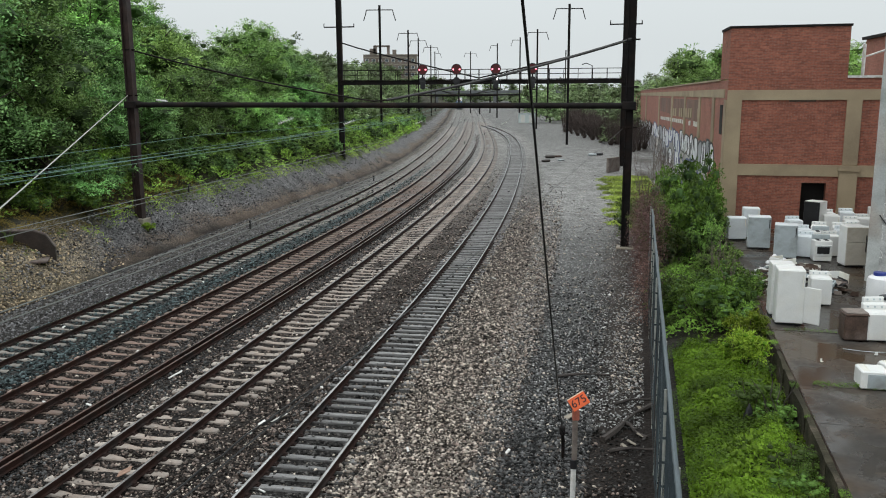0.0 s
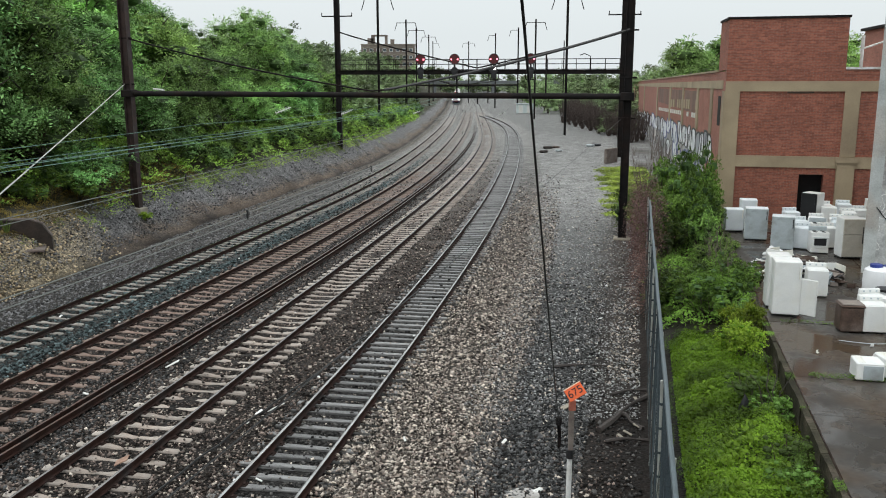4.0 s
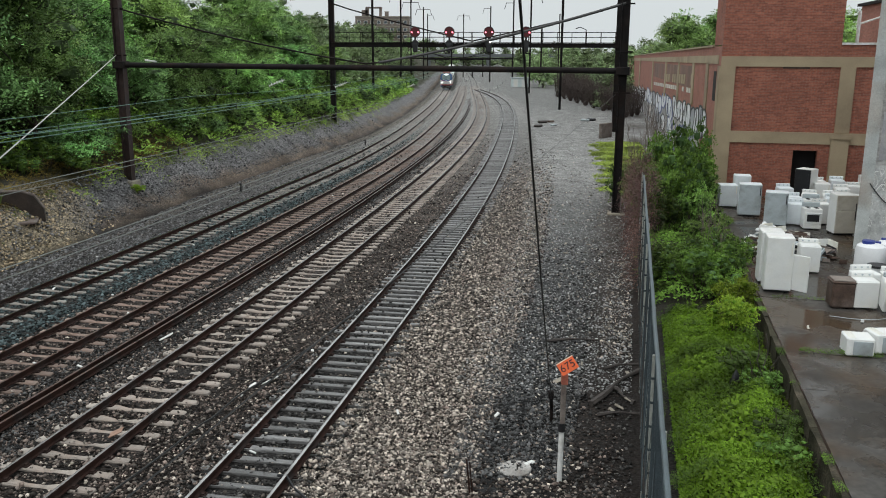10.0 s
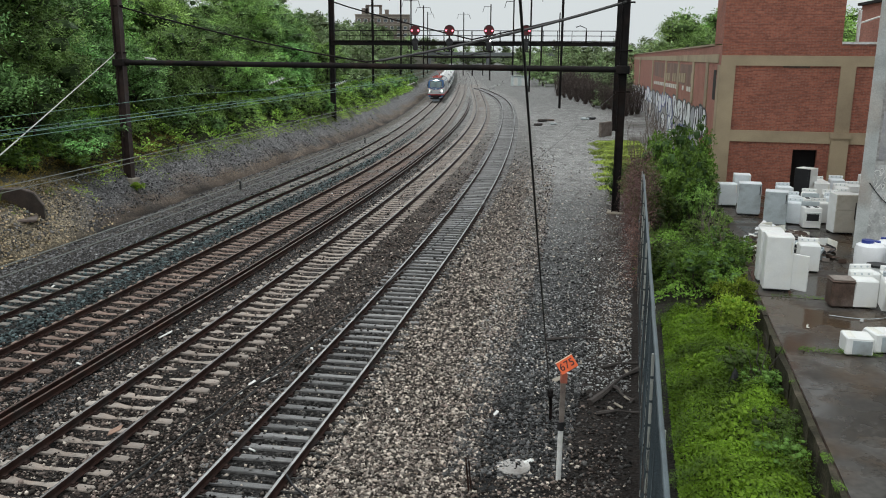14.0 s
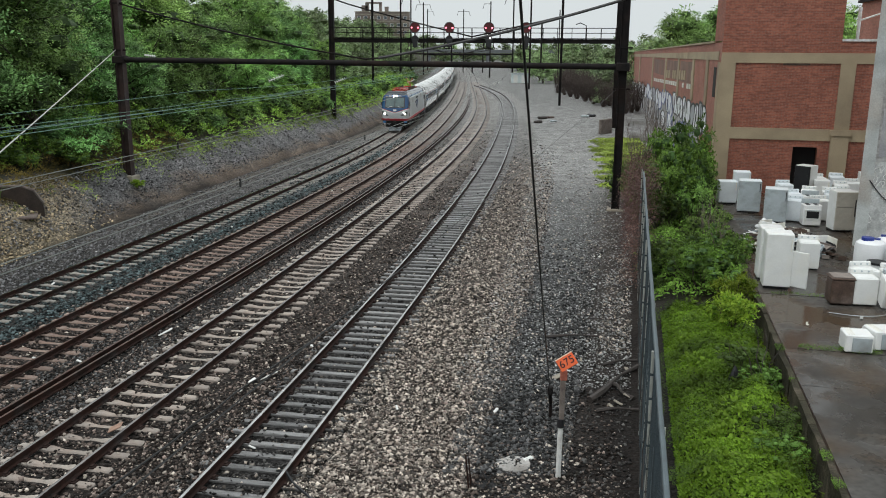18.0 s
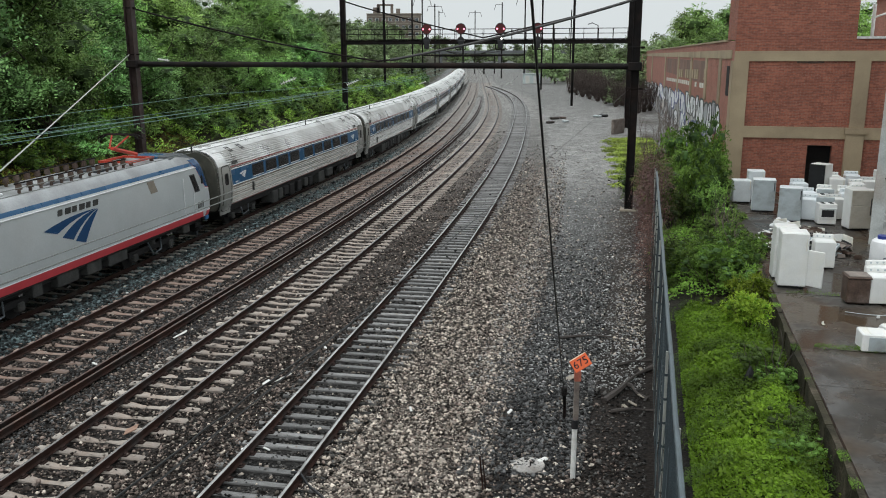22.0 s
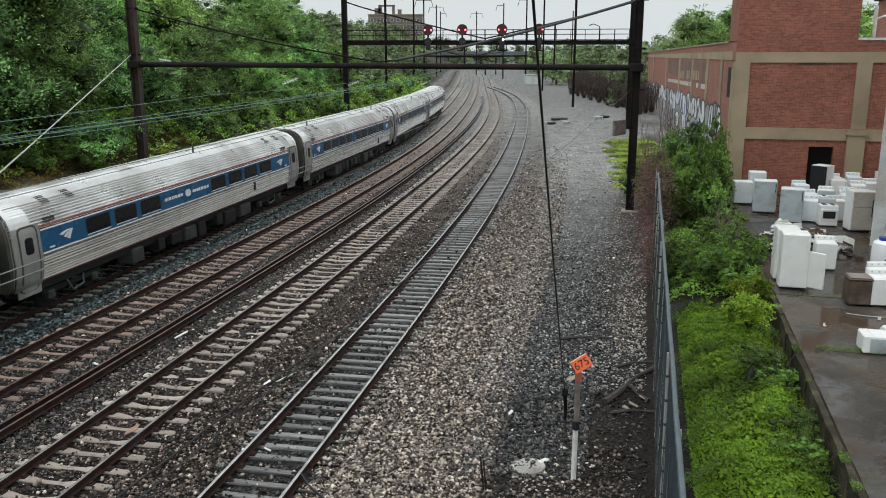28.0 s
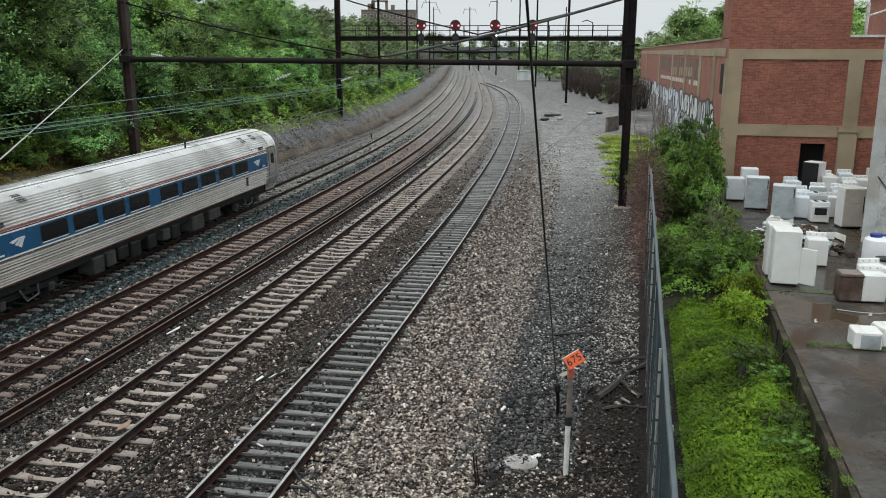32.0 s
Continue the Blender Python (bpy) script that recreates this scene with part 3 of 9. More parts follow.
# ---- ground ----
def build_ground():
    ys = np.r_[np.arange(-200, -20, 20), np.arange(-20, 40, 0.8), np.arange(40, 120, 1.5), np.arange(120, 300, 5), np.arange(300, 800, 25), 900, 1200, 1800, 3000]
    qs = np.r_[-2500, -900, -300, -120, -80, -60, -45, -36, -30, -26, -22, -19, np.arange(-17, -4.2, 0.45), np.arange(-4, 26, 0.55), np.arange(26, 50, 2.5), 60, 80, 120, 300, 900, 2500]
    yy, qq = np.meshgrid(ys, qs, indexing="ij")
    xx = line_x("A", yy) + qq
    zz = ground_z(xx, yy)
    verts = np.stack([xx, yy, zz], -1).reshape(-1, 3)
    ni, nj = yy.shape
    i, j = np.meshgrid(np.arange(ni - 1), np.arange(nj - 1), indexing="ij")
    k = i * nj + j
    faces = np.stack([k, k + 1, k + nj + 1, k + nj], -1).reshape(-1, 4)
    me = indexed_mesh("ground", verts, faces, M_GROUND)
    me.polygons.foreach_set("use_smooth", [True] * len(me.polygons))
    x, y, q = xx.ravel(), yy.ravel(), qq.ravel()
    col = np.tile(np.array([0.085, 0.079, 0.075, 1.0]), (len(x), 1))

    def tint(where, rgb, stony=1.0):
        w = np.clip(where, 0, 1)[:, None]
        col[:] = col * (1 - w) + np.array([*rgb, stony]) * w

    c, d, b = line_x("C", y), line_x("D", np.minimum(y, 205)), line_x("B", y)
    n1 = hump(x, y, 2.2)
    tint((1 - np.abs(x - c) / 2.2) * 1.5, (0.096, 0.081, 0.073))
    tint((1 - np.abs(x - b) / 2.0) * 1.5, (0.085, 0.070, 0.063))
    tint((1 - np.abs(x - (b - 2.9)) / 1.6) * 2, (0.074, 0.085, 0.089))
    tint((1 - np.abs(q) / 1.7) * 1.5, (0.089, 0.078, 0.070))
    tint((1 - np.abs(x - (c + d) / 2) / 1.4) * 1.3, (0.081, 0.065, 0.055))
    # pale new stone beside the siding, a worn dark way along the fence
    tint((1 - np.abs(x - d - 2.7 - 0.5 * n1) / 1.5) * 1.7 * np.clip((75 - y) / 25, 0, 1), (0.13, 0.11, 0.095))
    road = d + 5.2
    tint((1 - np.abs(x - road) / 1.4) * 1.5, (0.10, 0.10, 0.10), 0.85)
    # wet sky sheen at a low view angle put into the far gravel's colour
    tint(np.clip((y - 24) / 36, 0, 1) * (x > d + 3), (0.250, 0.247, 0.238), 0.7)
    tint((1 - np.abs(x - fence_x(y) + 1.2) / 1.0) * 1.3 * (y < 70), (0.089, 0.070, 0.059), 0.7)
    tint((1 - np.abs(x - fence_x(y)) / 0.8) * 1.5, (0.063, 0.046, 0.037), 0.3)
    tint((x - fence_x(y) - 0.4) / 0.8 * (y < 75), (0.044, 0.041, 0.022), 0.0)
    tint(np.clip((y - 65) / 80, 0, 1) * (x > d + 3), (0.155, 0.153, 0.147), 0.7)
    # mist over the far tracks put into the ground colour, paler with distance
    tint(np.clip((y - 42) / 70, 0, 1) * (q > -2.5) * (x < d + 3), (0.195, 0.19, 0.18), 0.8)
    # ditch, gravel bank, soil under the trees
    d = -q - toe(y)
    tint((1 - np.abs(d + 1.4) / 1.0) * 1.2, (0.112, 0.098, 0.083))
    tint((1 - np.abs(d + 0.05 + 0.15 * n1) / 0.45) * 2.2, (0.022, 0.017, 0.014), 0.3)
    tint((d - 0.5) / 0.4, (0.15, 0.146, 0.146))
    tint((1 - np.abs(d - 0.55 + 0.4 * n1) / 0.5) * 1.2 * (y > 45), (0.15, 0.115, 0.088), 0.7)
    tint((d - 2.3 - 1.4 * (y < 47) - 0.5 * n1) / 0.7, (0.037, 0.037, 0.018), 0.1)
    tint((x - 60) / 20, (0.044, 0.056, 0.022), 0.0)
    tint((y - 600) / 150, (0.044, 0.059, 0.033), 0.0)
    tint((1 - np.hypot((x + 21.0) / 2.4, (y - 41.0) / 6.5)) * 2.5 * (d > 0.3), (0.30, 0.25, 0.175))
    # shade of the gaps between loose stones put into the near ground
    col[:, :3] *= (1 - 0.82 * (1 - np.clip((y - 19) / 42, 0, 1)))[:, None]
    layer = me.color_attributes.new("soil_and_shading", "FLOAT_COLOR", "POINT")
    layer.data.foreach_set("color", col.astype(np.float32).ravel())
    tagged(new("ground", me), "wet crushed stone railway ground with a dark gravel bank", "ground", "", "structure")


build_ground()


# ---- tracks ----
RAIL = [(-0.07, -0.172), (0.07, -0.172), (0.07, -0.155), (0.012, -0.135), (0.012, -0.045), (0.036, -0.035), (0.036, -0.006), (0.031, 0), (-0.031, 0), (-0.036, -0.006), (-0.036, -0.035),
        (-0.012, -0.045), (-0.012, -0.135), (-0.07, -0.155)]


def rail_shape(k, off, s0, s1, dz=0.0):
    sh = Shape()
    ss = np.unique(np.r_[np.arange(s0, min(s1, 120), 1.5), np.arange(max(s0, min(s1, 120)), s1, 5.0), s1])
    rings = []
    for s in ss:
        x, y, h = on_line(k, s, off)
        z = float(rail_z(k, y)) + dz
        ch, sn = math.cos(h), math.sin(h)
        rings.append([(x + u * ch, y + u * sn, z + w) for u, w in RAIL])
    sh.sweep(len(RAIL), rings)
    n = len(RAIL)
    for i in range(len(sh.f)):
        if len(sh.f[i]) == 4 and sh.f[i][0] % n == 7:
            sh.mi[i] = 1
    return sh


def concrete_tie():
    """A prestressed tie: deep ends under the rails, waisted and lower in the middle."""
    sh = Shape()
    rings = []
    for u, top, half in ((-1.29, -0.21, 0.08), (-1.25, -0.19, 0.108), (-0.5, -0.185, 0.108), (-0.22, -0.228, 0.085), (0.22, -0.228, 0.085), (0.5, -0.185, 0.108), (1.25, -0.19, 0.108), (1.29, -0.21, 0.08)):
        rings.append([(u, -half, -0.38), (u, half, -0.38), (u, half, top - 0.03), (u, half - 0.03, top), (u, -half + 0.03, top), (u, -half, top - 0.03)])
    sh.sweep(6, rings)
    return sh


def wood_tie():
    return Shape().box((0, 0, -0.265), (2.45, 0.165, 0.17), bevel=0.015)


def fast_copies(shape, places):
    """One array mesh of many placed copies: places are x, y, z, heading."""
    v = np.array(shape.v)
    out = []
    for x, y, z, h in places:
        c, s = math.cos(h), math.sin(h)
        out.append(np.stack([x + v[:, 0] * c - v[:, 1] * s, y + v[:, 0] * s + v[:, 1] * c, v[:, 2] + z], -1))
    return np.concatenate(out)


def many(name, shape, places, mats):
    me = bpy.data.meshes.new(name)
    n = len(shape.v)
    v = fast_copies(shape, places)
    faces = [tuple(i + k * n for i in f) for k in range(len(places)) for f in shape.f]
    me.from_pydata(v.tolist(), [], faces)
    me.materials.append(mats)
    return me


def tie_spots(k, step, s0, s1, rnd, jitter):
    out = []
    for s in np.arange(s0, s1, step):
        x, y, h = on_line(k, s + rnd.uniform(-jitter, jitter))
        out.append((float(x), float(y), float(rail_z(k, y)) + rnd.uniform(-0.012, 0.004), float(h) + rnd.uniform(-jitter, jitter) * 0.4))
    return out


def build_track(k, end, kind, step, label, tie_m, head_m):
    rnd = random.Random(ord(k))
    t = thing("railway_track", label=label, category="railway track", group="railway tracks")
    for off in (-0.7525, 0.7525):
        part("rail", rail_shape(k, off, -6, end), [M_RAIL, head_m], t)
    shape = concrete_tie() if kind == "concrete" else wood_tie()
    me = shape.mesh("tie", tie_m)
    # concrete ties turn to a darker colour, mixed in from 55 m on
    darker_me = shape.mesh("tie", M_TIE_C2) if kind == "concrete" else me
    reach = 185 if kind == "concrete" else 164
    # rail seats: clips and plates on both rails
    plate = Shape().box((0, 0, -0.172), (0.34, 0.15, 0.03))
    for sg in (-1, 1):
        plate.box((sg * 0.11, 0, -0.15), (0.06, 0.09, 0.05))
    seat = plate.mesh("fastening", M_RAIL)
    for x, y, z, h in tie_spots(k, step, 8, reach, rnd, 0.015 if kind == "concrete" else 0.05):
        tie = part("tie", darker_me if y > 55 + 50 * rnd.random() else me, None, t, at=(x, y, z), rz=h)
        if y < 46:
            for off in (-0.7525, 0.7525):
                part("fastening", seat, None, tie, at=(off, 0, 0))
    spots = tie_spots(k, step, reach, min(end, 230), rnd, 0.02)
    if spots:
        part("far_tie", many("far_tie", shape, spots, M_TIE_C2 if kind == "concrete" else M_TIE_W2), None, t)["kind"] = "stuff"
    return t


build_track("A", 520, "concrete", 0.62, "main track of worn rails on concrete ties, lowest of the four", M_TIE_A, M_RAIL_TOP)
build_track("B", 520, "concrete", 0.62, "main track with rusty rails on rust-stained concrete ties", M_TIE_B, M_RAIL_RED)
build_track("C", 520, "concrete", 0.62, "main track with rusty rails on pale concrete ties", M_TIE_C, M_RAIL_TOP)
build_track("D", 204, "wood", 0.53, "siding with worn rails on dark wet wooden ties", M_TIE_W, M_RAIL_PALE)
for off in (-0.12, 0.14):
    sp = solo("spare_rail", rail_shape("S", off, 2, 165, 0.03), [M_RAIL, M_RAIL_RED], "long rusty spare rail lying on the ballast", "rail", "spare rails between the tracks")


# ---- overhead line: portal of two poles and a beam ----
POLE_L, POLE_R = (-19.4, 51.5), (9.31, 44.58)


def h_column(sh, x, y, z0, z1, wide=0.46, rz=0.0):
    """A rolled H column: two flanges and a web."""
    t = Matrix.Translation((x, y, 0)) @ Matrix.Rotation(rz, 4, "Z")
    a, b, f, w = wide / 2, wide * 0.42, 0.04, 0.016
    ring = [(-a, -b), (-a + f, -b), (-a + f, -w), (a - f, -w), (a - f, -b), (a, -b), (a, b), (a - f, b), (a - f, w), (-a + f, w), (-a + f, b), (-a, b)]
    sh.sweep(12, [[tuple(t @ Vector((px, py, z))) for px, py in ring] for z in (z0, z1)])
    return sh


def gz(x, y):
    return float(ground_z(x, y))


def insulator(sh, p, d, n=6, r=0.11, step=0.13, mi=0):
    """A string of porcelain discs from p along d."""
    p, d = Vector(p), Vector(d).normalized()
    for i in range(n):
        a = p + d * (step * i)
        sh.tube(a, a + d * 0.035, r, r * 0.8, 8, mi=mi)
        sh.tube(a + d * 0.035, a + d * step, 0.035, 0.035, 5, mi=mi)


def build_portal():
    ang = math.atan2(POLE_R[1] - POLE_L[1], POLE_R[0] - POLE_L[0])
    t = thing("catenary_portal", label="dark rusty steel catenary portal spanning the tracks", category="catenary mast")
    for (x, y), wide, m in ((POLE_L, 0.5, M_STEEL_RUST), (POLE_R, 0.43, M_STEEL)):
        z = gz(x, y)
        part("column", h_column(Shape(), x, y, z - 0.3, 21.5, wide, ang), m, t)
        part("footing", Shape().box((x, y, z - 0.1), (0.9, 0.85, 0.35), ang, 0.04), M_CONCRETE, t)
    a, b = Vector((*POLE_L, 7.44)), Vector((*POLE_R, 7.33))
    part("beam", Shape().tube(a, b, 0.16, n=12), M_STEEL, t, smooth=True)
    for p in (a, b):
        part("beam_bracket", Shape().box(tuple(p), (0.7, 0.7, 0.42), ang, 0.03), M_STEEL, t)
    # the sagging span rod over the beam
    pts = []
    for i in range(41):
        u = i / 40
        p = Vector((*POLE_L, 0)).lerp(Vector((*POLE_R, 0)), u)
        w = (u - 0.53) / (0.47 if u > 0.53 else 0.53)
        p.z = 7.58 + 3.15 * (w * w * 0.3 + abs(w) * 0.7)
        pts.append(p)
    part("span_rod", Shape().path(pts[:23], 0.05, 6), M_STEEL, t)
    part("span_rod", Shape().path(pts[22:], 0.08, 6), mat("grey_rod", (0.06, 0.06, 0.06), 0.6, 0.1, 0.2, 2, 20, 0), t)
    for u in (0.69, 0.855):
        p = Vector((*POLE_L, 0)).lerp(Vector((*POLE_R, 0)), u)
        part("hanger", Shape().tube((p.x, p.y, 7.4), (p.x, p.y, 7.5 + 3.0 * (u - 0.53) / 0.47), 0.045, n=6), M_STEEL, t)
    # side arms and line insulators on the columns
    for (x, y), zs in ((POLE_R, (6.2, 8.3, 10.7)), (POLE_L, (8.0, 10.7))):
        for z in zs:
            part("cross_arm", Shape().box((x, y, z), (0.9, 0.1, 0.08), ang, 0.01), M_STEEL, t)
    for k in "ABCD":
        best = min((abs((POLE_L[0] + (POLE_R[0] - POLE_L[0]) * u) - float(line_x(k, POLE_L[1] + (POLE_R[1] - POLE_L[1]) * u))), u) for u in np.linspace(0, 1, 400))[1]
        p = Vector((*POLE_L, 0)).lerp(Vector((*POLE_R, 0)), best)
        sh = Shape()
        insulator(sh, (p.x, p.y, 7.3), (0, 0, -1), 3, 0.06)
        part("insulator_string", sh, M_STEEL, t)
    # guard chains and tags near the left column
    part("insulator_string", _tag_string((POLE_L[0] + 1.6, POLE_L[1] - 0.3, 7.72)), M_PORCELAIN, t)
    return t


def _tag_string(p):
    sh = Shape()
    insulator(sh, p, (1, -0.2, -0.12), 6, 0.07, 0.12)
    return sh


build_portal()

SIG_K = 1.115
SIG_L, SIG_R = (-12.74, 98.15), (18.93, 93.66)
M_LAMP_RED = glow("red_lens", (1.0, 0.22, 0.30), 3.0)
M_LAMP_WHITE = glow("white_lens", (1.0, 0.97, 0.9), 12.0)


def sig_at(u, z, fwd=0.0):
    """A spot on the bridge: u along it, z metres as on a bridge of common size, fwd towards the oncoming side."""
    p = Vector((*SIG_L, sig_z(z))).lerp(Vector((*SIG_R, sig_z(z))), u)
    return p + Vector((-0.14, -0.99, 0)) * fwd * SIG_K


def sig_z(z):
    return 8.16 + (z - 8.16) * SIG_K


def build_signal_bridge():
    ang = math.atan2(SIG_R[1] - SIG_L[1], SIG_R[0] - SIG_L[0])
    t = thing("signal_bridge", label="dark steel signal bridge with a railed walkway over the tracks", category="signal bridge")
    for x, y in (SIG_L, SIG_R):
        part("column", h_column(Shape(), x, y, gz(x, y) - 0.3, sig_z(22.5), 0.58, ang), M_STEEL, t)
    mid = sig_at(0.5, 9.0)
    ln = (Vector(SIG_R) - Vector(SIG_L)).length
    part("girder", Shape().box(tuple(mid), (ln, 0.8, 0.47), ang, 0.02), M_STEEL, t)
    part("walkway", Shape().box((mid.x, mid.y, sig_z(9.26)), (ln, 1.2, 0.06), ang), M_STEEL, t)
    for side in (-0.5, 0.5):
        for z in (9.78, 10.25):
            part("hand_rail", Shape().tube(sig_at(0.01, z, side), sig_at(0.99, z, side), 0.028, n=6), M_STEEL, t)
        for i in range(21):
            u = 0.01 + 0.98 * i / 20
            part("rail_post", Shape().tube(sig_at(u, 9.2, side), sig_at(u, 10.27, side), 0.03, n=5), M_STEEL, t)
    for z0, u0, u1 in ((13.1, 0.0, 0.5), (12.8, 1.0, 0.5)):
        part("stay_rod", Shape().path([sig_at(u0 + (u1 - u0) * i / 8, z0 + (9.4 - z0) * (i / 8) ** 0.9) for i in range(9)], 0.085, 6), M_STEEL, t)
    part("hanger", Shape().tube(sig_at(0.80, 7.0), sig_at(0.80, 12.0), 0.06, n=6), M_STEEL, t)
    part("lamp_arm", Shape().path([sig_at(0.89, 9.2), sig_at(0.89, 10.5), sig_at(0.87, 10.75), sig_at(0.855, 10.6)], 0.05, 5), M_STEEL, t)
    for (x, y), zz in ((SIG_L, 14.6), (SIG_R, 14.4)):
        part("cross_arm", Shape().box((x, y, sig_z(zz)), (3.5, 0.15, 0.13), ang), M_STEEL, t)
        for sg in (-1, 1):
            part("arm_pin", Shape().tube((x + sg * 1.7, y, sig_z(zz)), (x + sg * 1.7, y, sig_z(zz + 0.35)), 0.055, n=5), M_STEEL, t)
    return t


def build_signal(u, white, lower_hoop):
    p = sig_at(u, 0, 0.75)
    t = thing("railway_signal", (p.x, p.y, sig_z(0)), math.radians(-8), "round dark red railway signal disc with two red lamps lit", "signal", "signals on the bridge")
    disc = Shape()
    disc.tube((0, 0.10, 10.27), (0, 0.02, 10.27), 0.50, n=28)
    part("target_disc", disc, M_SIGNAL_RED, t)
    rim = Shape()
    ring = [(0.5 * math.cos(a), 0.0, 10.27 + 0.5 * math.sin(a)) for a in np.linspace(0, 2 * math.pi, 29)]
    rim.path(ring, 0.03, 5)
    part("disc_rim", rim, M_BLACK, t)
    for dx in (-0.32, 0.32):
        part("red_lamp", Shape().tube((dx, -0.04, 10.24), (dx, 0.02, 10.24), 0.085, n=12), M_LAMP_RED, t)
        hood = Shape()
        hood.sweep(7, [[(dx + 0.11 * math.cos(a), yy, 10.24 + 0.11 * math.sin(a)) for a in np.linspace(0.1, math.pi - 0.1, 7)] for yy in (0.0, -0.2)], closed=False)
        part("lamp_hood", hood, M_BLACK, t)
    part("housing", Shape().box((0, 0.25, 10.25), (0.5, 0.3, 0.55), 0, 0.05), M_BLACK, t)
    part("mast", Shape().tube((0, 0.1, 8.3), (0, 0.1, 9.85), 0.09, n=8), M_STEEL, t)
    part("relay_case", Shape().box((0, 0.12, 8.75), (0.5, 0.3, 0.8), 0, 0.04), M_BLACK, t)
    part("lower_disc", Shape().tube((0, 0.08, 9.15), (0, 0.0, 9.15), 0.36, n=22), M_BLACK, t)
    if white:
        part("white_lamp", Shape().tube((0.14, -0.06, 9.3), (0.14, 0.0, 9.3), 0.085, n=12), M_LAMP_WHITE, t)
    if lower_hoop:
        pts = [(-0.48, 0, 9.1), (-0.48, 0, 8.35), (-0.4, 0, 8.25), (0.4, 0, 8.25), (0.48, 0, 8.35), (0.48, 0, 9.1)]
        part("ladder_hoop", Shape().path(pts, 0.06, 5), M_STEEL, t)
        part("foot_board", Shape().box((0, 0.1, 8.27), (0.85, 0.3, 0.04)), M_STEEL, t)
    for ob in t.children:
        ob.scale = (SIG_K, SIG_K, SIG_K)
    return t


build_signal_bridge()
for u, white, hoop in ((0.304, False, False), (0.424, False, True), (0.561, True, True), (0.688, False, True)):
    build_signal(u, white, hoop)


def far_pole(x, y, top, sides, arm_z):
    """A tall transmission and catenary mast with a cross-arm and drop brackets."""
    t = thing("catenary_mast", (x, y, gz(x, y)), 0, "tall dark steel mast with a cross-arm for high wires", "catenary mast", "catenary masts along the line")
    z0 = gz(x, y)
    w = 0.34
    part("pole", h_column(Shape(), 0, 0, -0.3, top - z0, w), M_STEEL, t)
    half = 2.0
    left, right = sides
    part("cross_arm", Shape().box(((right - left) * half / 2, 0, arm_z - z0), ((left + right) * half, 0.13, 0.13), 0), M_STEEL, t)
    for sg, on in ((-1, left), (1, right)):
        if on:
            sh = Shape().path([(sg * half, 0, arm_z - z0), (sg * (half + 0.1), 0, arm_z - z0 - 0.5), (sg * (half + 0.45), 0, arm_z - z0 - 1.6)], 0.07, 5)
            part("drop_bracket", sh, M_STEEL, t)
    return t


for x, y, top, sides in ((-10.9, 132, 21, (1, 1)), (18.0, 132, 21, (1, 1)), (-9.4, 188, 21.2, (1, 1)), (18.8, 188, 21.2, (1, 1)), (-8.8, 230, 22.0, (1, 1)), (18.4, 230, 22.0, (1, 0)),
                         (-6.3, 265, 22.0, (1, 1)), (14.2, 265, 22.4, (1, 0)), (-6.1, 320, 22.5, (0, 1)), (7.2, 320, 22.5, (1, 1))):
    far_pole(x, y, top, sides, top - 0.7)


def far_beam(xa, xb, y, z, r=0.2):
    t = thing("far_portal_beam", label="distant dark steel beam of an overhead line portal", category="catenary beam", group="distant portal beams")
    part("beam", Shape().tube((xa, y, z), (xb, y, z), r, n=8), M_STEEL, t)
    part("span_rod", Shape().path([(xa + (xb - xa) * i / 10, y, z + 0.3 + 2.6 * (2 * i / 10 - 1) ** 2) for i in range(11)], 0.07, 5), M_STEEL, t)
    for x in (xa, xb):
        part("column", Shape().box((x, y, (z + gz(x, y)) / 2), (0.4, 0.4, z - gz(x, y) + 0.6)), M_STEEL, t)
    return t


for xa, xb, y, z in ((-8.8, 18.4, 230, 7.0), (-6.3, 14.2, 265, 6.6), (-6.1, 14.5, 320, 6.2)):
    far_beam(xa, xb, y, z)


# ---- wires ----
def wire(name, pts, r, m, label, group="overhead wires"):
    return solo(name, Shape().path(pts, r, 4), m, label, "wire", group)


def wire_along(k, dz, s0, s1, sag=0.0, off=0.0, supports=(-6.0, 45.0, 87.0, 132.0, 188.0, 230.0)):
    pts = []
    for s in np.r_[np.arange(s0, 60, 1.5), np.arange(60, s1, 4.0)]:
        x, y, h = on_line(k, s, off)
        z = dz
        if sag:
            for a, b in zip(supports[:-1], supports[1:]):
                if a <= y < b:
                    u = (y - a) / (b - a)
                    z = dz - sag * 4 * u * (1 - u)
        pts.append((float(x), float(y), z))
    return pts


for k, zc, mess in (("A", 5.15, 5.95), ("B", 5.85, 6.6), ("C", 5.6, 6.5), ("D", 5.62, 6.45)):
    r = 0.012 if k in "AB" else 0.009
    wire("contact_wire", wire_along(k, zc, 2, 225), r, M_WIRE_GREEN if k in "AB" else M_WIRE_GREY, "thin green-patinated contact wire over a track")
    wire("auxiliary_wire", wire_along(k, zc + 0.16, 2, 225, 0.05), r, M_WIRE_GREEN if k in "AB" else M_WIRE_GREY, "thin auxiliary wire just above the contact wire")
    if k == "A":
        wire("messenger_wire", wire_along(k, mess, 2, 225, 0.25), r, M_WIRE_GREEN, "thin messenger wire sagging between supports")
    # clips between the two wires
    clips = thing("wire_clip", label="small dark clips holding contact wire and auxiliary wire together", category="wire clip", group="wire clips", kind="stuff")
    for s in np.arange(9 + 2.3 * "ABCD".index(k), 90, 8.5):
        x, y, h = on_line(k, s)
        part("clip", Shape().box((float(x), float(y), zc + 0.08), (0.03, 0.05, 0.17), float(h), 0.006), M_WIRE_DARK, clips)


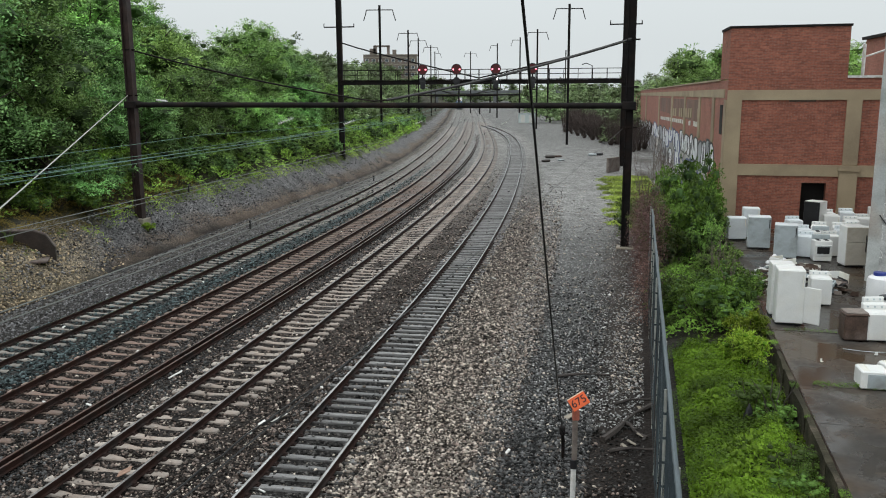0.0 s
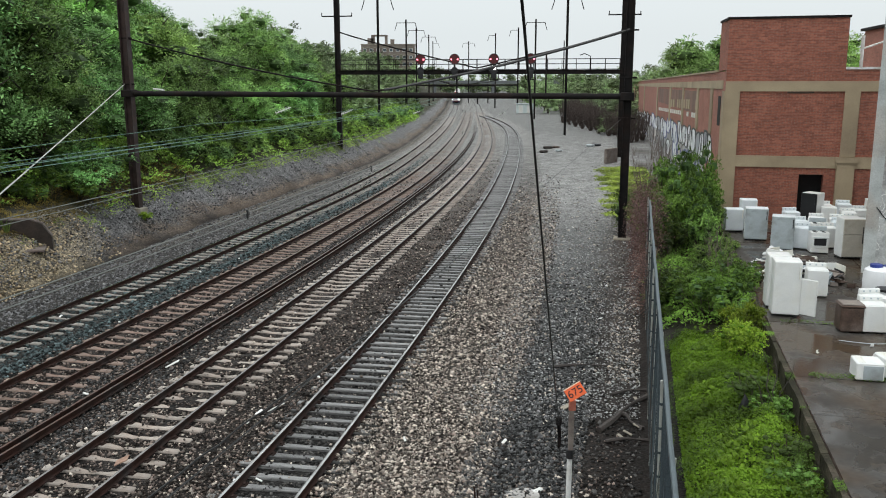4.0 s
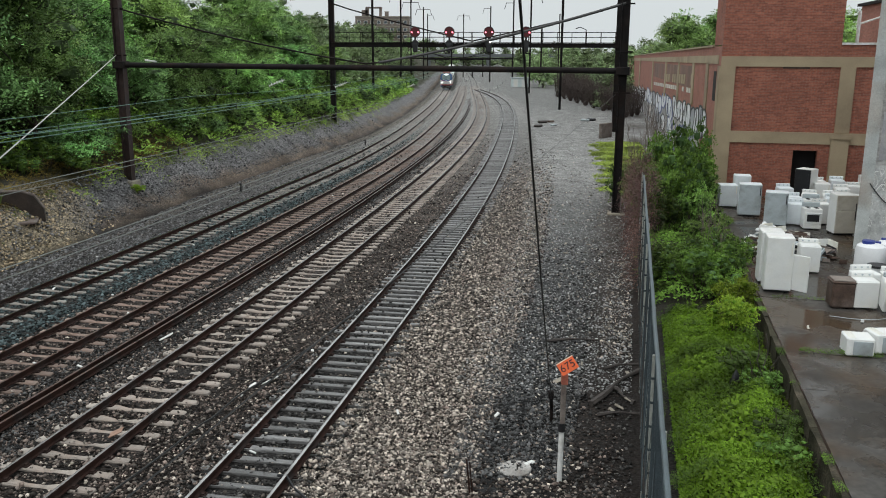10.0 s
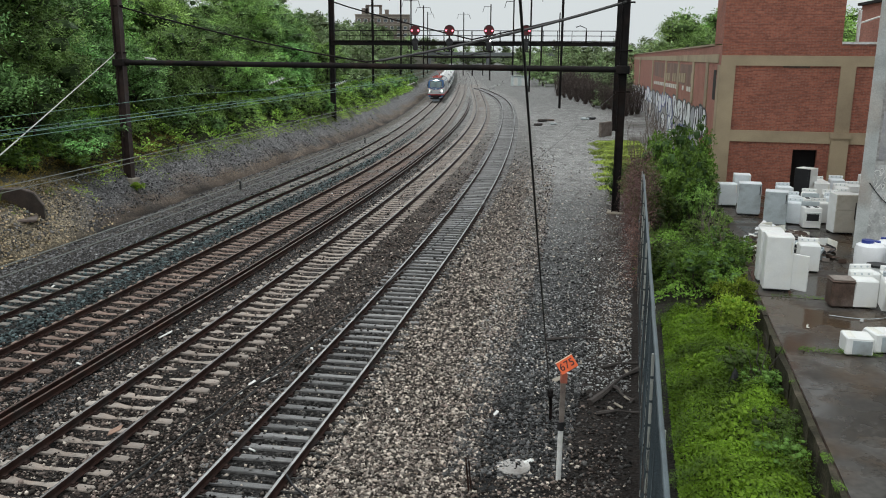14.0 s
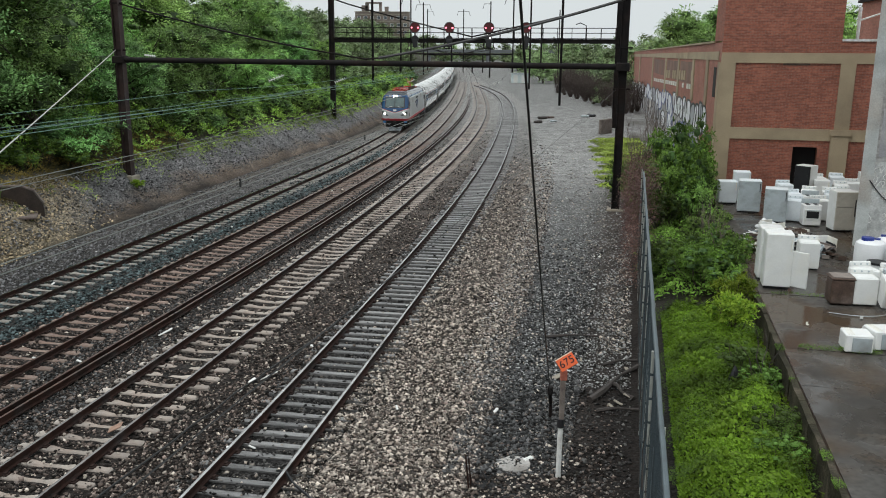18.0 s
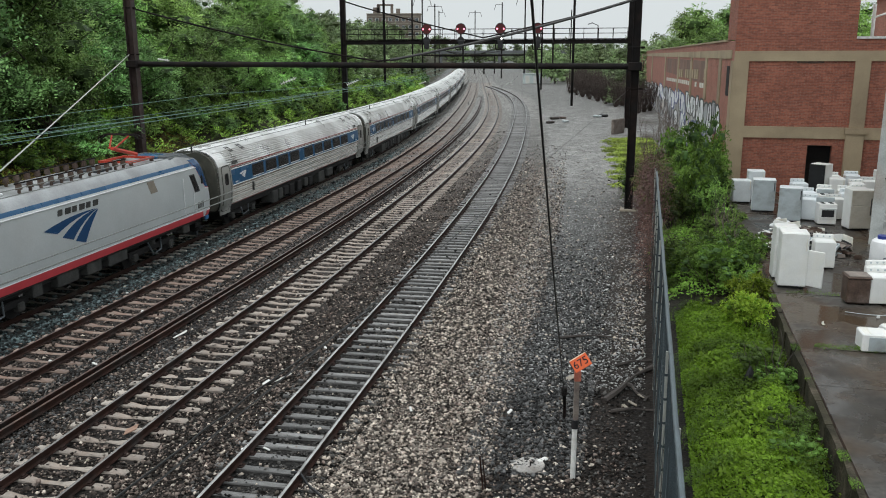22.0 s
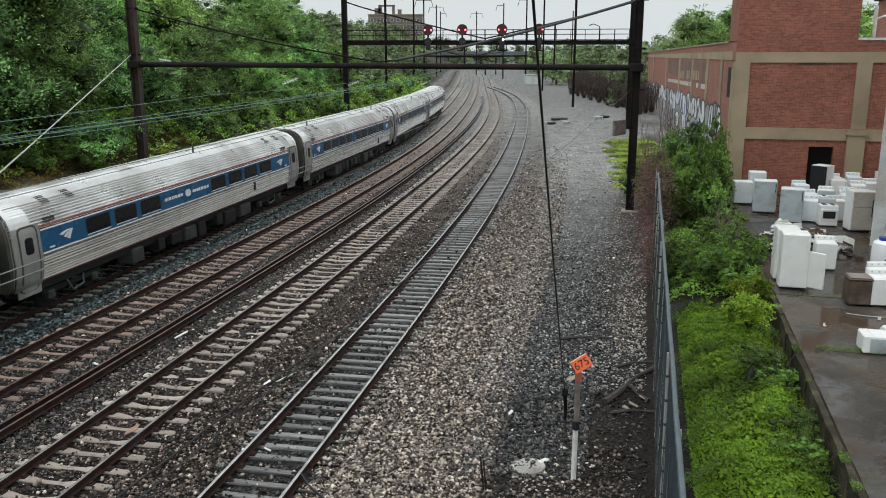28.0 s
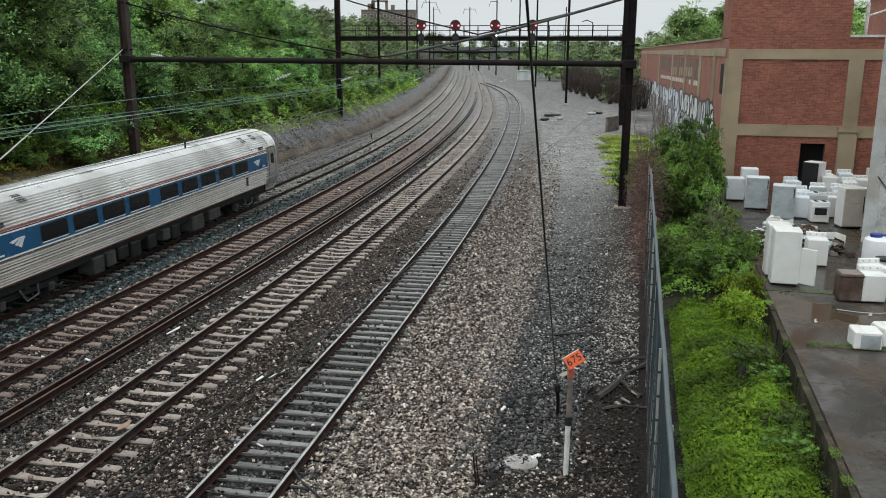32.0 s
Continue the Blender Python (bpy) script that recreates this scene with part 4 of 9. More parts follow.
def strain(px, py, pz, d):
    sh = Shape()
    insulator(sh, (px, py, pz), d, 6, 0.16, 0.2)
    return solo("strain_insulator", sh, M_PORCELAIN, "string of pale porcelain discs in a wire", "insulator", "strain insulators")


# insulator strings hanging in the wires beyond the portal
for x, y, z in ((-12.7, 62, 5.85), (-10.45, 82, 5.0), (-5.6, 132, 3.15), (8.2, 140, 2.65)):
    strain(x, y, z, (0.9, 0.2, 0.35))


def sagging(a, b, sag, n=20):
    a, b = Vector(a), Vector(b)
    return [a.lerp(b, i / n) - Vector((0, 0, 4 * sag * (i / n) * (1 - i / n))) for i in range(n + 1)]


wire("pole_guy_wire", sagging((-19.6, 51.4, 8.0), (-8.0, 5.0, 3.3), 0.05), 0.028, M_WIRE_PALE, "pale guy wire running down from a portal column", "guy wires")
wire("span_wire", sagging((9.0, 44.6, 6.14), (-2.6, 4.6, 4.95), 0.06), 0.010, M_WIRE_DARK, "thin dark wire slung low from a portal column", "guy wires")
guy = thing("anchor_guy", label="dark steel guy cable anchored in the ballast with a turnbuckle", category="guy cable", group="guy wires")
part("cable", Shape().path(sagging((2.55, 18.24, 0.25), (0.52, 6.0, 8.52), 0.12) + [Vector((-0.17, 2.0, 11.3))], 0.011, 6), M_WIRE_DARK, guy)
part("turnbuckle", Shape().tube((2.555, 18.27, 0.1), (2.40, 17.35, 0.82), 0.045, n=7), M_STEEL, guy)
part("clamp", Shape().box((2.41, 17.4, 0.8), (0.12, 0.12, 0.2), 0, 0.02), M_STEEL, guy)
part("anchor_rod", Shape().tube((2.56, 18.3, -0.4), (2.55, 18.25, 0.2), 0.04, n=6), M_STEEL, guy)


# ---- brick warehouse beside the yard ----
def brick_mat(name, c1, c2, mortar, stain):
    """Running-bond brickwork, bricks 0.2 x 0.065 m, with soot and rain stains."""
    m = bpy.data.materials.new(name)
    m.use_nodes = True
    n, l = m.node_tree.nodes, m.node_tree.links
    b = n["Principled BSDF"]
    tc, sp, cb, ad = n.new("ShaderNodeTexCoord"), n.new("ShaderNodeSeparateXYZ"), n.new("ShaderNodeCombineXYZ"), n.new("ShaderNodeMath")
    l.new(tc.outputs["Object"], sp.inputs[0])
    l.new(sp.outputs[0], ad.inputs[0])
    l.new(sp.outputs[1], ad.inputs[1])
    l.new(ad.outputs[0], cb.inputs[0])
    l.new(sp.outputs[2], cb.inputs[1])
    br = n.new("ShaderNodeTexBrick")
    br.inputs["Scale"].default_value = 1.0
    br.inputs["Brick Width"].default_value, br.inputs["Row Height"].default_value = 0.215, 0.077
    br.inputs["Mortar Size"].default_value, br.inputs["Mortar Smooth"].default_value = 0.006, 0.3
    br.inputs["Color1"].default_value, br.inputs["Color2"].default_value, br.inputs["Mortar"].default_value = (*c1, 1), (*c2, 1), (*mortar, 1)
    br.inputs["Bias"].default_value = -0.1
    l.new(cb.outputs[0], br.inputs["Vector"])
    n1, n2 = n.new("ShaderNodeTexNoise"), n.new("ShaderNodeTexNoise")
    n1.inputs["Scale"].default_value, n1.inputs["Detail"].default_value = 0.7, 8
    n2.inputs["Scale"].default_value, n2.inputs["Detail"].default_value = 9, 4
    for t in (n1, n2):
        l.new(tc.outputs["Object"], t.inputs["Vector"])
    r1, r2 = n.new("ShaderNodeMapRange"), n.new("ShaderNodeMapRange")
    for r, lo, hi in ((r1, 0.86, 1.14), (r2, 0.8, 1.2)):
        r.inputs["From Min"].default_value, r.inputs["From Max"].default_value = 0.3, 0.7
        r.inputs["To Min"].default_value, r.inputs["To Max"].default_value = lo, hi
    l.new(n1.outputs[0], r1.inputs[0])
    l.new(n2.outputs[0], r2.inputs[0])
    k = n.new("ShaderNodeMath")
    k.operation = "MULTIPLY"
    l.new(r1.outputs[0], k.inputs[0])
    l.new(r2.outputs[0], k.inputs[1])
    sc = n.new("ShaderNodeVectorMath")
    sc.operation = "SCALE"
    mx = n.new("ShaderNodeMixRGB")
    mx.inputs[2].default_value = (*stain, 1)
    n3, r3 = n.new("ShaderNodeTexNoise"), n.new("ShaderNodeMapRange")
    n3.inputs["Scale"].default_value, n3.inputs["Detail"].default_value = 0.45, 10
    r3.inputs["From Min"].default_value, r3.inputs["From Max"].default_value, r3.inputs["To Max"].default_value = 0.54, 0.78, 0.45
    l.new(tc.outputs["Object"], n3.inputs["Vector"])
    l.new(n3.outputs[0], r3.inputs[0])
    l.new(r3.outputs[0], mx.inputs[0])
    l.new(br.outputs["Color"], mx.inputs[1])
    l.new(mx.outputs[0], sc.inputs[0])
    l.new(k.outputs[0], sc.inputs["Scale"])
    l.new(sc.outputs[0], b.inputs["Base Color"])
    b.inputs["Roughness"].default_value = 0.85
    bp = n.new("ShaderNodeBump")
    bp.inputs["Strength"].default_value, bp.inputs["Distance"].default_value = 0.5, 0.01
    bp.invert = True
    l.new(br.outputs["Fac"], bp.inputs["Height"])
    l.new(bp.outputs[0], b.inputs["Normal"])
    return m


M_BRICKWALL = brick_mat("brickwork", (0.33, 0.112, 0.07), (0.20, 0.068, 0.046), (0.26, 0.16, 0.125), (0.16, 0.066, 0.05))
M_BRICKSIDE = brick_mat("brickwork_side", (0.37, 0.155, 0.112), (0.29, 0.115, 0.085), (0.24, 0.14, 0.11), (0.26, 0.14, 0.11))
M_BRICKPALE = brick_mat("whitewashed_brick", (0.40, 0.40, 0.39), (0.30, 0.295, 0.285), (0.36, 0.34, 0.32), (0.30, 0.22, 0.18))
FRONT = Vector((0.972, -0.236, 0))
BACK = Vector((0.1822, 0.9833, 0))
CORNER = Vector((14.533, 45.013, 0))
YARD = 0.8


def prism(sh, foot, z0, z1, mi=0):
    n = len(foot)
    pts = [(*p[:2], z0) for p in foot] + [(*p[:2], z1) for p in foot]
    return sh.add(pts, [tuple(range(n))[::-1], tuple(range(n, 2 * n))] + [(i, (i + 1) % n, n + (i + 1) % n, n + i) for i in range(n)], mi)


def wall_box(a, d, u0, u1, z0, z1, proud, deep=0.3):
    """A slab on the wall that starts at a and runs along d (its outside is to the right of d), proud of its face."""
    nrm = Vector((d.y, -d.x, 0))
    p, q = a + d * u0, a + d * u1
    return prism(Shape(), [p + nrm * proud, q + nrm * proud, q - nrm * deep, p - nrm * deep], z0, z1)


def build_warehouse():
    t = thing("warehouse", label="red brick warehouse with tan concrete bands and a flat roof", category="building")
    # front wall in pieces round the loading door; the panes of brick lie back from the frame
    A = CORNER
    door0, door1, dtop = 3.94, 5.14, 3.3
    for u0, u1, z0, z1 in ((0, door0, -0.3, 8.68), (door1, 22, -0.3, 8.68), (door0, door1, dtop, 8.68)):
        part("front_wall", wall_box(A, FRONT, u0, u1, z0, z1, 0.0, 0.4), M_BRICKWALL, t)
    part("door_recess", wall_box(A, FRONT, door0 - 0.1, door1 + 0.1, 0.0, dtop + 0.1, -0.75, 0.9), M_DARK, t)
    # tower
    B = A + FRONT * 5.76
    part("tower_wall", prism(Shape(), [A + FRONT * 0.02, B, B + BACK * 3.2, A + BACK * 3.2], 8.68, 11.25), M_BRICKWALL, t)
    part("tower_coping", prism(Shape(), [A - FRONT * 0.06 - BACK * 0.06, B + FRONT * 0.06 - BACK * 0.06, B + BACK * 3.26 + FRONT * 0.06, A + BACK * 3.26 - FRONT * 0.06], 11.25, 11.36), M_STEEL, t)
    # frame of bands and piers
    part("upper_band", wall_box(A, FRONT, 0.0, 22, 7.58, 8.1, 0.06), M_TRIM, t)
    part("lower_band", wall_box(A, FRONT, 0.0, 22, 3.65, 4.25, 0.06), M_TRIM, t)
    part("pier", wall_box(A, FRONT, -0.02, 0.73, -0.2, 7.58, 0.09), M_TRIM, t)
    for u in (5.82, 12.76, 19.56):
        part("pier", wall_box(A, FRONT, u, u + 0.72, 4.25, 7.58, 0.09), M_TRIM, t)
        part("pier_base", wall_box(A, FRONT, u - 0.12, u + 0.74, -0.2, 4.0, 0.2), M_TRIM, t)
        part("pier_cap", wall_box(A, FRONT, u - 0.2, u + 0.82, 3.95, 4.22, 0.26), M_TRIM, t)
    part("parapet_coping", wall_box(A, FRONT, 5.76, 22, 8.68, 8.8, 0.05, 0.5), M_PAINT, t)
    part("wall_crack", wall_box(A, FRONT, 3.06, 4.36, 7.49, 7.57, 0.03), M_BROWN, t)
    # long side wall: its head falls with the ground
    e = A + BACK * 165
    nrm = Vector((-BACK.y, BACK.x, 0))
    sh = Shape()
    for w in (0.0, 0.4):
        sh.add([tuple(A - nrm * w) [:2] + (-0.4,), tuple(e - nrm * w)[:2] + (-0.4,), tuple(e - nrm * w)[:2] + (7.73,), tuple(A - nrm * w)[:2] + (8.62,)], [])
    sh.f += [(0, 1, 2, 3), (7, 6, 5, 4), (3, 2, 6, 7), (1, 5, 6, 2), (0, 4, 5, 1), (0, 3, 7, 4)]
    sh.mi += [0] * 6
    part("side_wall", sh, M_BRICKSIDE, t)

    def side(u0, u1, z0, z1, proud, slope=True, fall=0.0054):
        p, q = A + BACK * u0, A + BACK * u1
        f = (lambda u: fall * u) if slope else (lambda u: 0)
        s = Shape()
        pts = []
        for w in (proud, -0.2):
            pts += [(*(p + nrm * w)[:2], z0 - f(u0)), (*(q + nrm * w)[:2], z0 - f(u1)), (*(q + nrm * w)[:2], z1 - f(u1)), (*(p + nrm * w)[:2], z1 - f(u0))]
        return s.add(pts, [(0, 1, 2, 3), (7, 6, 5, 4), (3, 2, 6, 7), (1, 5, 6, 2), (0, 4, 5, 1), (0, 3, 7, 4)])

    part("side_coping", side(3.2, 165, 8.62, 8.72, 0.08), M_TRIM, t)
    part("side_band", side(0.9, 165, 7.7, 8.15, 0.04), M_TRIM, t)
    part("side_pier", side(-0.03, 0.9, -0.2, 7.6, 0.06, False), M_TRIM, t)
    for u in (5.0, 12.8, 24.2, 38.5, 60.5, 98, 130, 160):
        part("side_pier", side(u, u + 1.0 + u * 0.018, 5.2 - 0.02 * u, 7.7, 0.07), M_TRIM, t)
    blocked = mat("blocked_window_brick", (0.20, 0.125, 0.10), 0.85, 0, 0.25, 0.5, 8, 0.1, tint=(0.25, 0.12, 0.09))
    for u0, u1 in ((6.0, 12.8), (12.8, 24.2), (24.2, 38.5), (38.5, 60.5)):
        part("bricked_window", side(u0 + 1.2, u1 - 0.4, 5.95, 7.5, -0.02 + 0.03, True), blocked if u0 > 12 else M_BRICKSIDE, t)
    part("slit_window", side(1.5, 2.6, 5.7, 7.3, 0.02, False), M_DARK, t)
    # faded painted writing in bars
    rnd = random.Random(5)
    chalk = mat("faded_white_lettering", (0.62, 0.60, 0.55), 0.8, 0, 0.25, 2, 20, 0)
    for z0, z1, u, u1, k, m in ((6.45, 7.15, 13.5, 40, 1.0, M_TRIM), (5.88, 6.22, 13.2, 56, 1.0, chalk)):
        while u < u1:
            w = (rnd.uniform(0.7, 1.3) + u * 0.045) * k
            if rnd.random() < 0.9:
                part("faded_letter_bar", side(u, u + w * 0.6, z0, z1, 0.055, True, 0.021), m, t)
            u += w
    # roof
    f2 = A + FRONT * 22
    part("roof", prism(Shape(), [A + FRONT * 0.3 + BACK * 0.3, f2 + BACK * 0.3, f2 + BACK * 164, A + BACK * 164 + FRONT * 0.3], 7.3, 7.5), M_CONCRETE, t)
    part("far_wall", prism(Shape(), [e, f2 + BACK * 165, f2 + BACK * 164.6, e - BACK * 0.4], -0.3, 7.7), M_BRICKSIDE, t)
    # roof hut with white frames to the right of the tower
    C = A + FRONT * 8.36 + BACK * 2.0
    hut = part("roof_hut", prism(Shape(), [C, C + FRONT * 6, C + FRONT * 6 + BACK * 5, C + BACK * 5], 7.7, 10.9), M_BRICKSIDE, t)
    part("hut_eave", prism(Shape(), [C - FRONT * 0.2 - BACK * 0.2, C + FRONT * 6.2 - BACK * 0.2, C + FRONT * 6.2 + BACK * 5.2, C - FRONT * 0.2 + BACK * 5.2], 10.9, 11.05), M_STEEL, hut)
    for u in (-1.6, -0.55):
        p = A + FRONT * (8.36 + u) + BACK * 1.2
        part("white_stack_pipe", Shape().tube((p.x, p.y, 8.0), (p.x, p.y, 10.4), 0.09, n=8), M_PAINT, t)
    p, q = A + FRONT * 6.66 + BACK * 1.2, A + FRONT * 8.36 + BACK * 1.2
    part("pipe_brace", Shape().tube((p.x, p.y, 9.7), (q.x, q.y, 10.3), 0.05, n=6), M_PAINT, t)
    # spray paint: pale swollen letters with dark outlines, one beside and over another
    ink = {nm: mat("spray_" + nm, c, 0.6, 0, 0.2, 1.5, 12, 0) for nm, c in (("black", (0.03, 0.03, 0.035)), ("blue", (0.07, 0.09, 0.22)), ("white", (0.72, 0.73, 0.76)), ("grey", (0.36, 0.37, 0.40)), ("pale", (0.50, 0.46, 0.43)))}
    part("graffiti_ground", side(7.4, 150, 0.6, 5.0, 0.012, True, 0.022), mat("graffiti_pale", (0.40, 0.39, 0.39), 0.8, 0, 0.35, 0.7, 9, 0.05, tint=(0.20, 0.17, 0.16)), t, "pale sprayed paint over the brick")

    def plate(loop, proud, m, name):
        pts = []
        for w in (proud, proud - 0.004):
            for uu, zz in loop:
                p = A + BACK * uu + nrm * w
                pts.append((p.x, p.y, zz))
        n = len(loop)
        part(name, Shape().add(pts, [tuple(range(n)), tuple(range(n, 2 * n))[::-1]] + [(i, (i + 1) % n, n + (i + 1) % n, n + i) for i in range(n)]), m, t)

    def letter(u, lo, hi, wd, k, fills):
        """One swollen letter: dark outline, pale body, dark slits that part its strokes."""
        ph, lean = rnd.uniform(0, 6), rnd.uniform(-0.3, 0.3)

        def loop(gu, gz_):
            out = []
            for i in range(16):
                a = 2 * math.pi * i / 16
                q = 1 + 0.14 * math.sin(2 * a + ph) + 0.10 * math.sin(5 * a + 2 * ph)
                cu, cz = (math.copysign(abs(v) ** 0.7, v) for v in (math.cos(a), math.sin(a)))
                out.append((u + wd * 0.5 * q * cu * gu + lean * wd * cz * 0.6, (lo + hi) / 2 + (hi - lo) / 2 * cz * (0.85 + 0.15 * q) * gz_))
            return out
        o = 0.018 + 0.0011 * (k % 9)
        dark = ink[rnd.choice(("black", "black", "black", "blue"))]
        plate(loop(1.0, 1.0), o, dark, "graffiti_outline")
        plate(loop(0.66, 0.86), o + 0.005, ink[rnd.choice(fills)], "graffiti_letter")
        for _ in range(rnd.choice((1, 1, 2))):
            c, h = u + rnd.uniform(-0.16, 0.16) * wd, hi - lo
            z0, d, e = lo + h * rnd.choice((0.0, 0.12, 0.4)), rnd.uniform(-0.16, 0.16) * wd, 0.13 * wd
            plate([(c, z0), (c + e, z0), (c + d + e, z0 + h * 0.5), (c + d, z0 + h * 0.5)], o + 0.009, dark, "graffiti_stroke")

    u, k = 5.6, 0
    while u < 140:
        w = 1.5 + 0.085 * u
        head = 5.35 - 0.024 * u
        for row in range(1 if u < 10 else 2 if u < 26 else 3):
            if row and rnd.random() < 0.25:
                continue
            hi = head - 1.75 * row + rnd.uniform(-0.4, 0.3)
            lo = max(0.3, hi - rnd.uniform(1.6, 2.1))
            letter(u + rnd.uniform(-0.15, 0.15) * w, lo, hi, w * rnd.uniform(1.1, 1.4), k, ("white", "white", "white", "grey") if row == 0 else ("white", "grey", "grey", "pale"))
            k += 1
        u += w * rnd.uniform(0.9, 1.1)
    return t


build_warehouse()


def build_pale_wing():
    c = Vector((16.05, 31.95, 0))
    d = Vector((0.95, -0.31, 0))
    t = thing("painted_brick_wing", label="tall brick wing wall with flaking white and grey paint", category="building")
    nb = Vector((0.45, 0.89, 0))
    part("wall", prism(Shape(), [c, c + d * 9, c + d * 9 + nb * 6, c + nb * 6], YARD - 0.6, 12.5), M_BRICKPALE, t)
    part("flaking_coat", prism(Shape(), [c - nb * 0.012 - d * 0.01, c + d * 9 - nb * 0.012, c + d * 9 + nb * 0.1, c + nb * 0.1 - d * 0.01], YARD, 4.1),
         mat("flaking_paint", (0.46, 0.47, 0.46), 0.8, 0, 0.3, 2.5, 14, 0.4, tint=(0.32, 0.29, 0.27)), t)
    part("grey_patch", prism(Shape(), [c + d * 0.5 - nb * 0.02, c + d * 3.2 - nb * 0.02, c + d * 3.2, c + d * 0.5], 4.3, 6.1), mat("grey_wall_paint", (0.30, 0.30, 0.31), 0.8, 0, 0.15, 2, 20, 0.1, tint=(0.40, 0.39, 0.38)), t)
    part("corner_edge", prism(Shape(), [c - nb * 0.03 - d * 0.03, c + d * 0.42 - nb * 0.03, c + d * 0.42 + nb * 0.1, c + nb * 0.1 - d * 0.03], YARD, 12.5), mat("white_corner", (0.42, 0.44, 0.43), 0.8, 0, 0.2, 1.2, 20, 0.2, tint=(0.36, 0.32, 0.28)), t)
    scrawl = random.Random(41)
    for _ in range(60):
        u, z, a = scrawl.uniform(0.4, 3.4), scrawl.uniform(1.7, 4.0), scrawl.uniform(0, 6)
        pts = []
        for i in range(9):
            a += scrawl.uniform(-0.2, 1.5)
            u, z = u + 0.075 * math.cos(a), z + 0.11 * math.sin(a)
            pts.append(c + d * u - nb * 0.016 + Vector((0, 0, z)))
        part("paint_scrawl", Shape().path(pts, 0.014, 4), M_PAINT, t)
    pts = [c + d * (0.3 + 0.25 * i) - nb * 0.06 + Vector((0, 0, 3.4 - 0.9 * math.sin(i / 8 * 3.0))) for i in range(9)]
    part("cable", Shape().path(pts, 0.02, 5), M_BLACK, t)
    return t


build_pale_wing()


# ---- yard ----
def build_yard():
    t = thing("yard_slab", label="raised wet concrete yard with cracked slabs", category="yard", kind="structure")
    rnd = random.Random(8)
    ys = [4.0, 8.2, 12.6, 17.85, 20.35, 25.3, 29.6, 34.0, 38.4, 45.6]
    offs = [0.14, 4.6, 9.0, 14.0, 22.0]
    fall = -0.24
    for y0, y1 in zip(ys[:-1], ys[1:]):
        for o0, o1 in zip(offs[:-1], offs[1:]):
            z = YARD + rnd.uniform(-0.014, 0.006)
            g = 0.02
            foot = [(yard_x(yy) + o, yy + fall * o) for yy, o in ((y0 + g, o0 + g), (y0 + g, o1 - g), (y1 - g, o1 - g), (y1 - g, o0 + g))]
            part("concrete_slab", prism(Shape(), foot, 0.2, z), M_SLAB, t)
    part("slab_bed", prism(Shape(), [(yard_x(4) + 0.16, 4), (yard_x(4) + 22, 4 + fall * 22), (yard_x(45.5) + 22, 45.5 + fall * 22), (yard_x(45.5) + 0.16, 45.5)], 0.0, YARD - 0.035), M_BROWN, t)
    # the yard's edge: rough blocks of old concrete, chipped and out of line
    mossy = mat("mossy_wall", (0.040, 0.036, 0.024), 0.9, 0, 0.5, 2.5, 18, 0.7, tint=(0.105, 0.085, 0.066), spec=0.15, depth=0.05, obj=0.25)
    y = 4.0
    while y < 44.4:
        ln = min(rnd.uniform(0.9, 1.7), 44.5 - y)
        o0, o1 = rnd.uniform(-0.035, 0.02), rnd.uniform(-0.035, 0.02)
        sh, z = Shape(), YARD + rnd.uniform(-0.03, 0.004)
        a, b = y + 0.006, y + ln - 0.006
        prism(sh, [(yard_x(a) + o0, a), (yard_x(a) + 0.135, a), (yard_x(b) + 0.135, b), (yard_x(b) + o1, b), (yard_x((a + b) / 2) + rnd.uniform(-0.03, 0.02), (a + b) / 2)], -0.4, z)
        part("edge_block", sh, mossy, t)
        y += ln


build_yard()
REFUSE = "discarded appliances in the yard"


def fridge(x, y, rz, w=0.72, d=0.70, h=1.75, m=None, split=0.68, front=None, label="white discarded upright refrigerator standing in the yard"):
    """Cabinet, doors with handles; the front faces -y of the thing."""
    m = m or M_WHITE
    t = thing("refrigerator", (x, y, YARD), rz, label, "refrigerator", REFUSE)
    part("cabinet", Shape().box((0, 0.03, h / 2 + 0.04), (w, d - 0.06, h - 0.04), 0, 0.02), m, t)
    part("plinth", Shape().box((0, 0.04, 0.04), (w - 0.06, d - 0.14, 0.08)), M_BLACK, t)
    cuts = [(0.09, h * split), (h * split + 0.012, h)] if split < 1 else [(0.09, h)]
    for i, (z0, z1) in enumerate(cuts):
        dr = part("door", Shape().box((0, -0.03, (z0 + z1) / 2), (w - 0.01, 0.06, z1 - z0), 0, 0.015), front or m, t, at=(0, -d / 2 + 0.03, 0), rz=0)
        part("handle", Shape().box((w / 2 - 0.07, -0.08, z0 + (z1 - z0) * (0.8 if i == 0 else 0.25)), (0.035, 0.035, min(0.4, (z1 - z0) * 0.5)), 0, 0.01), M_CREAM if front is None else M_BLACK, dr)
    return t


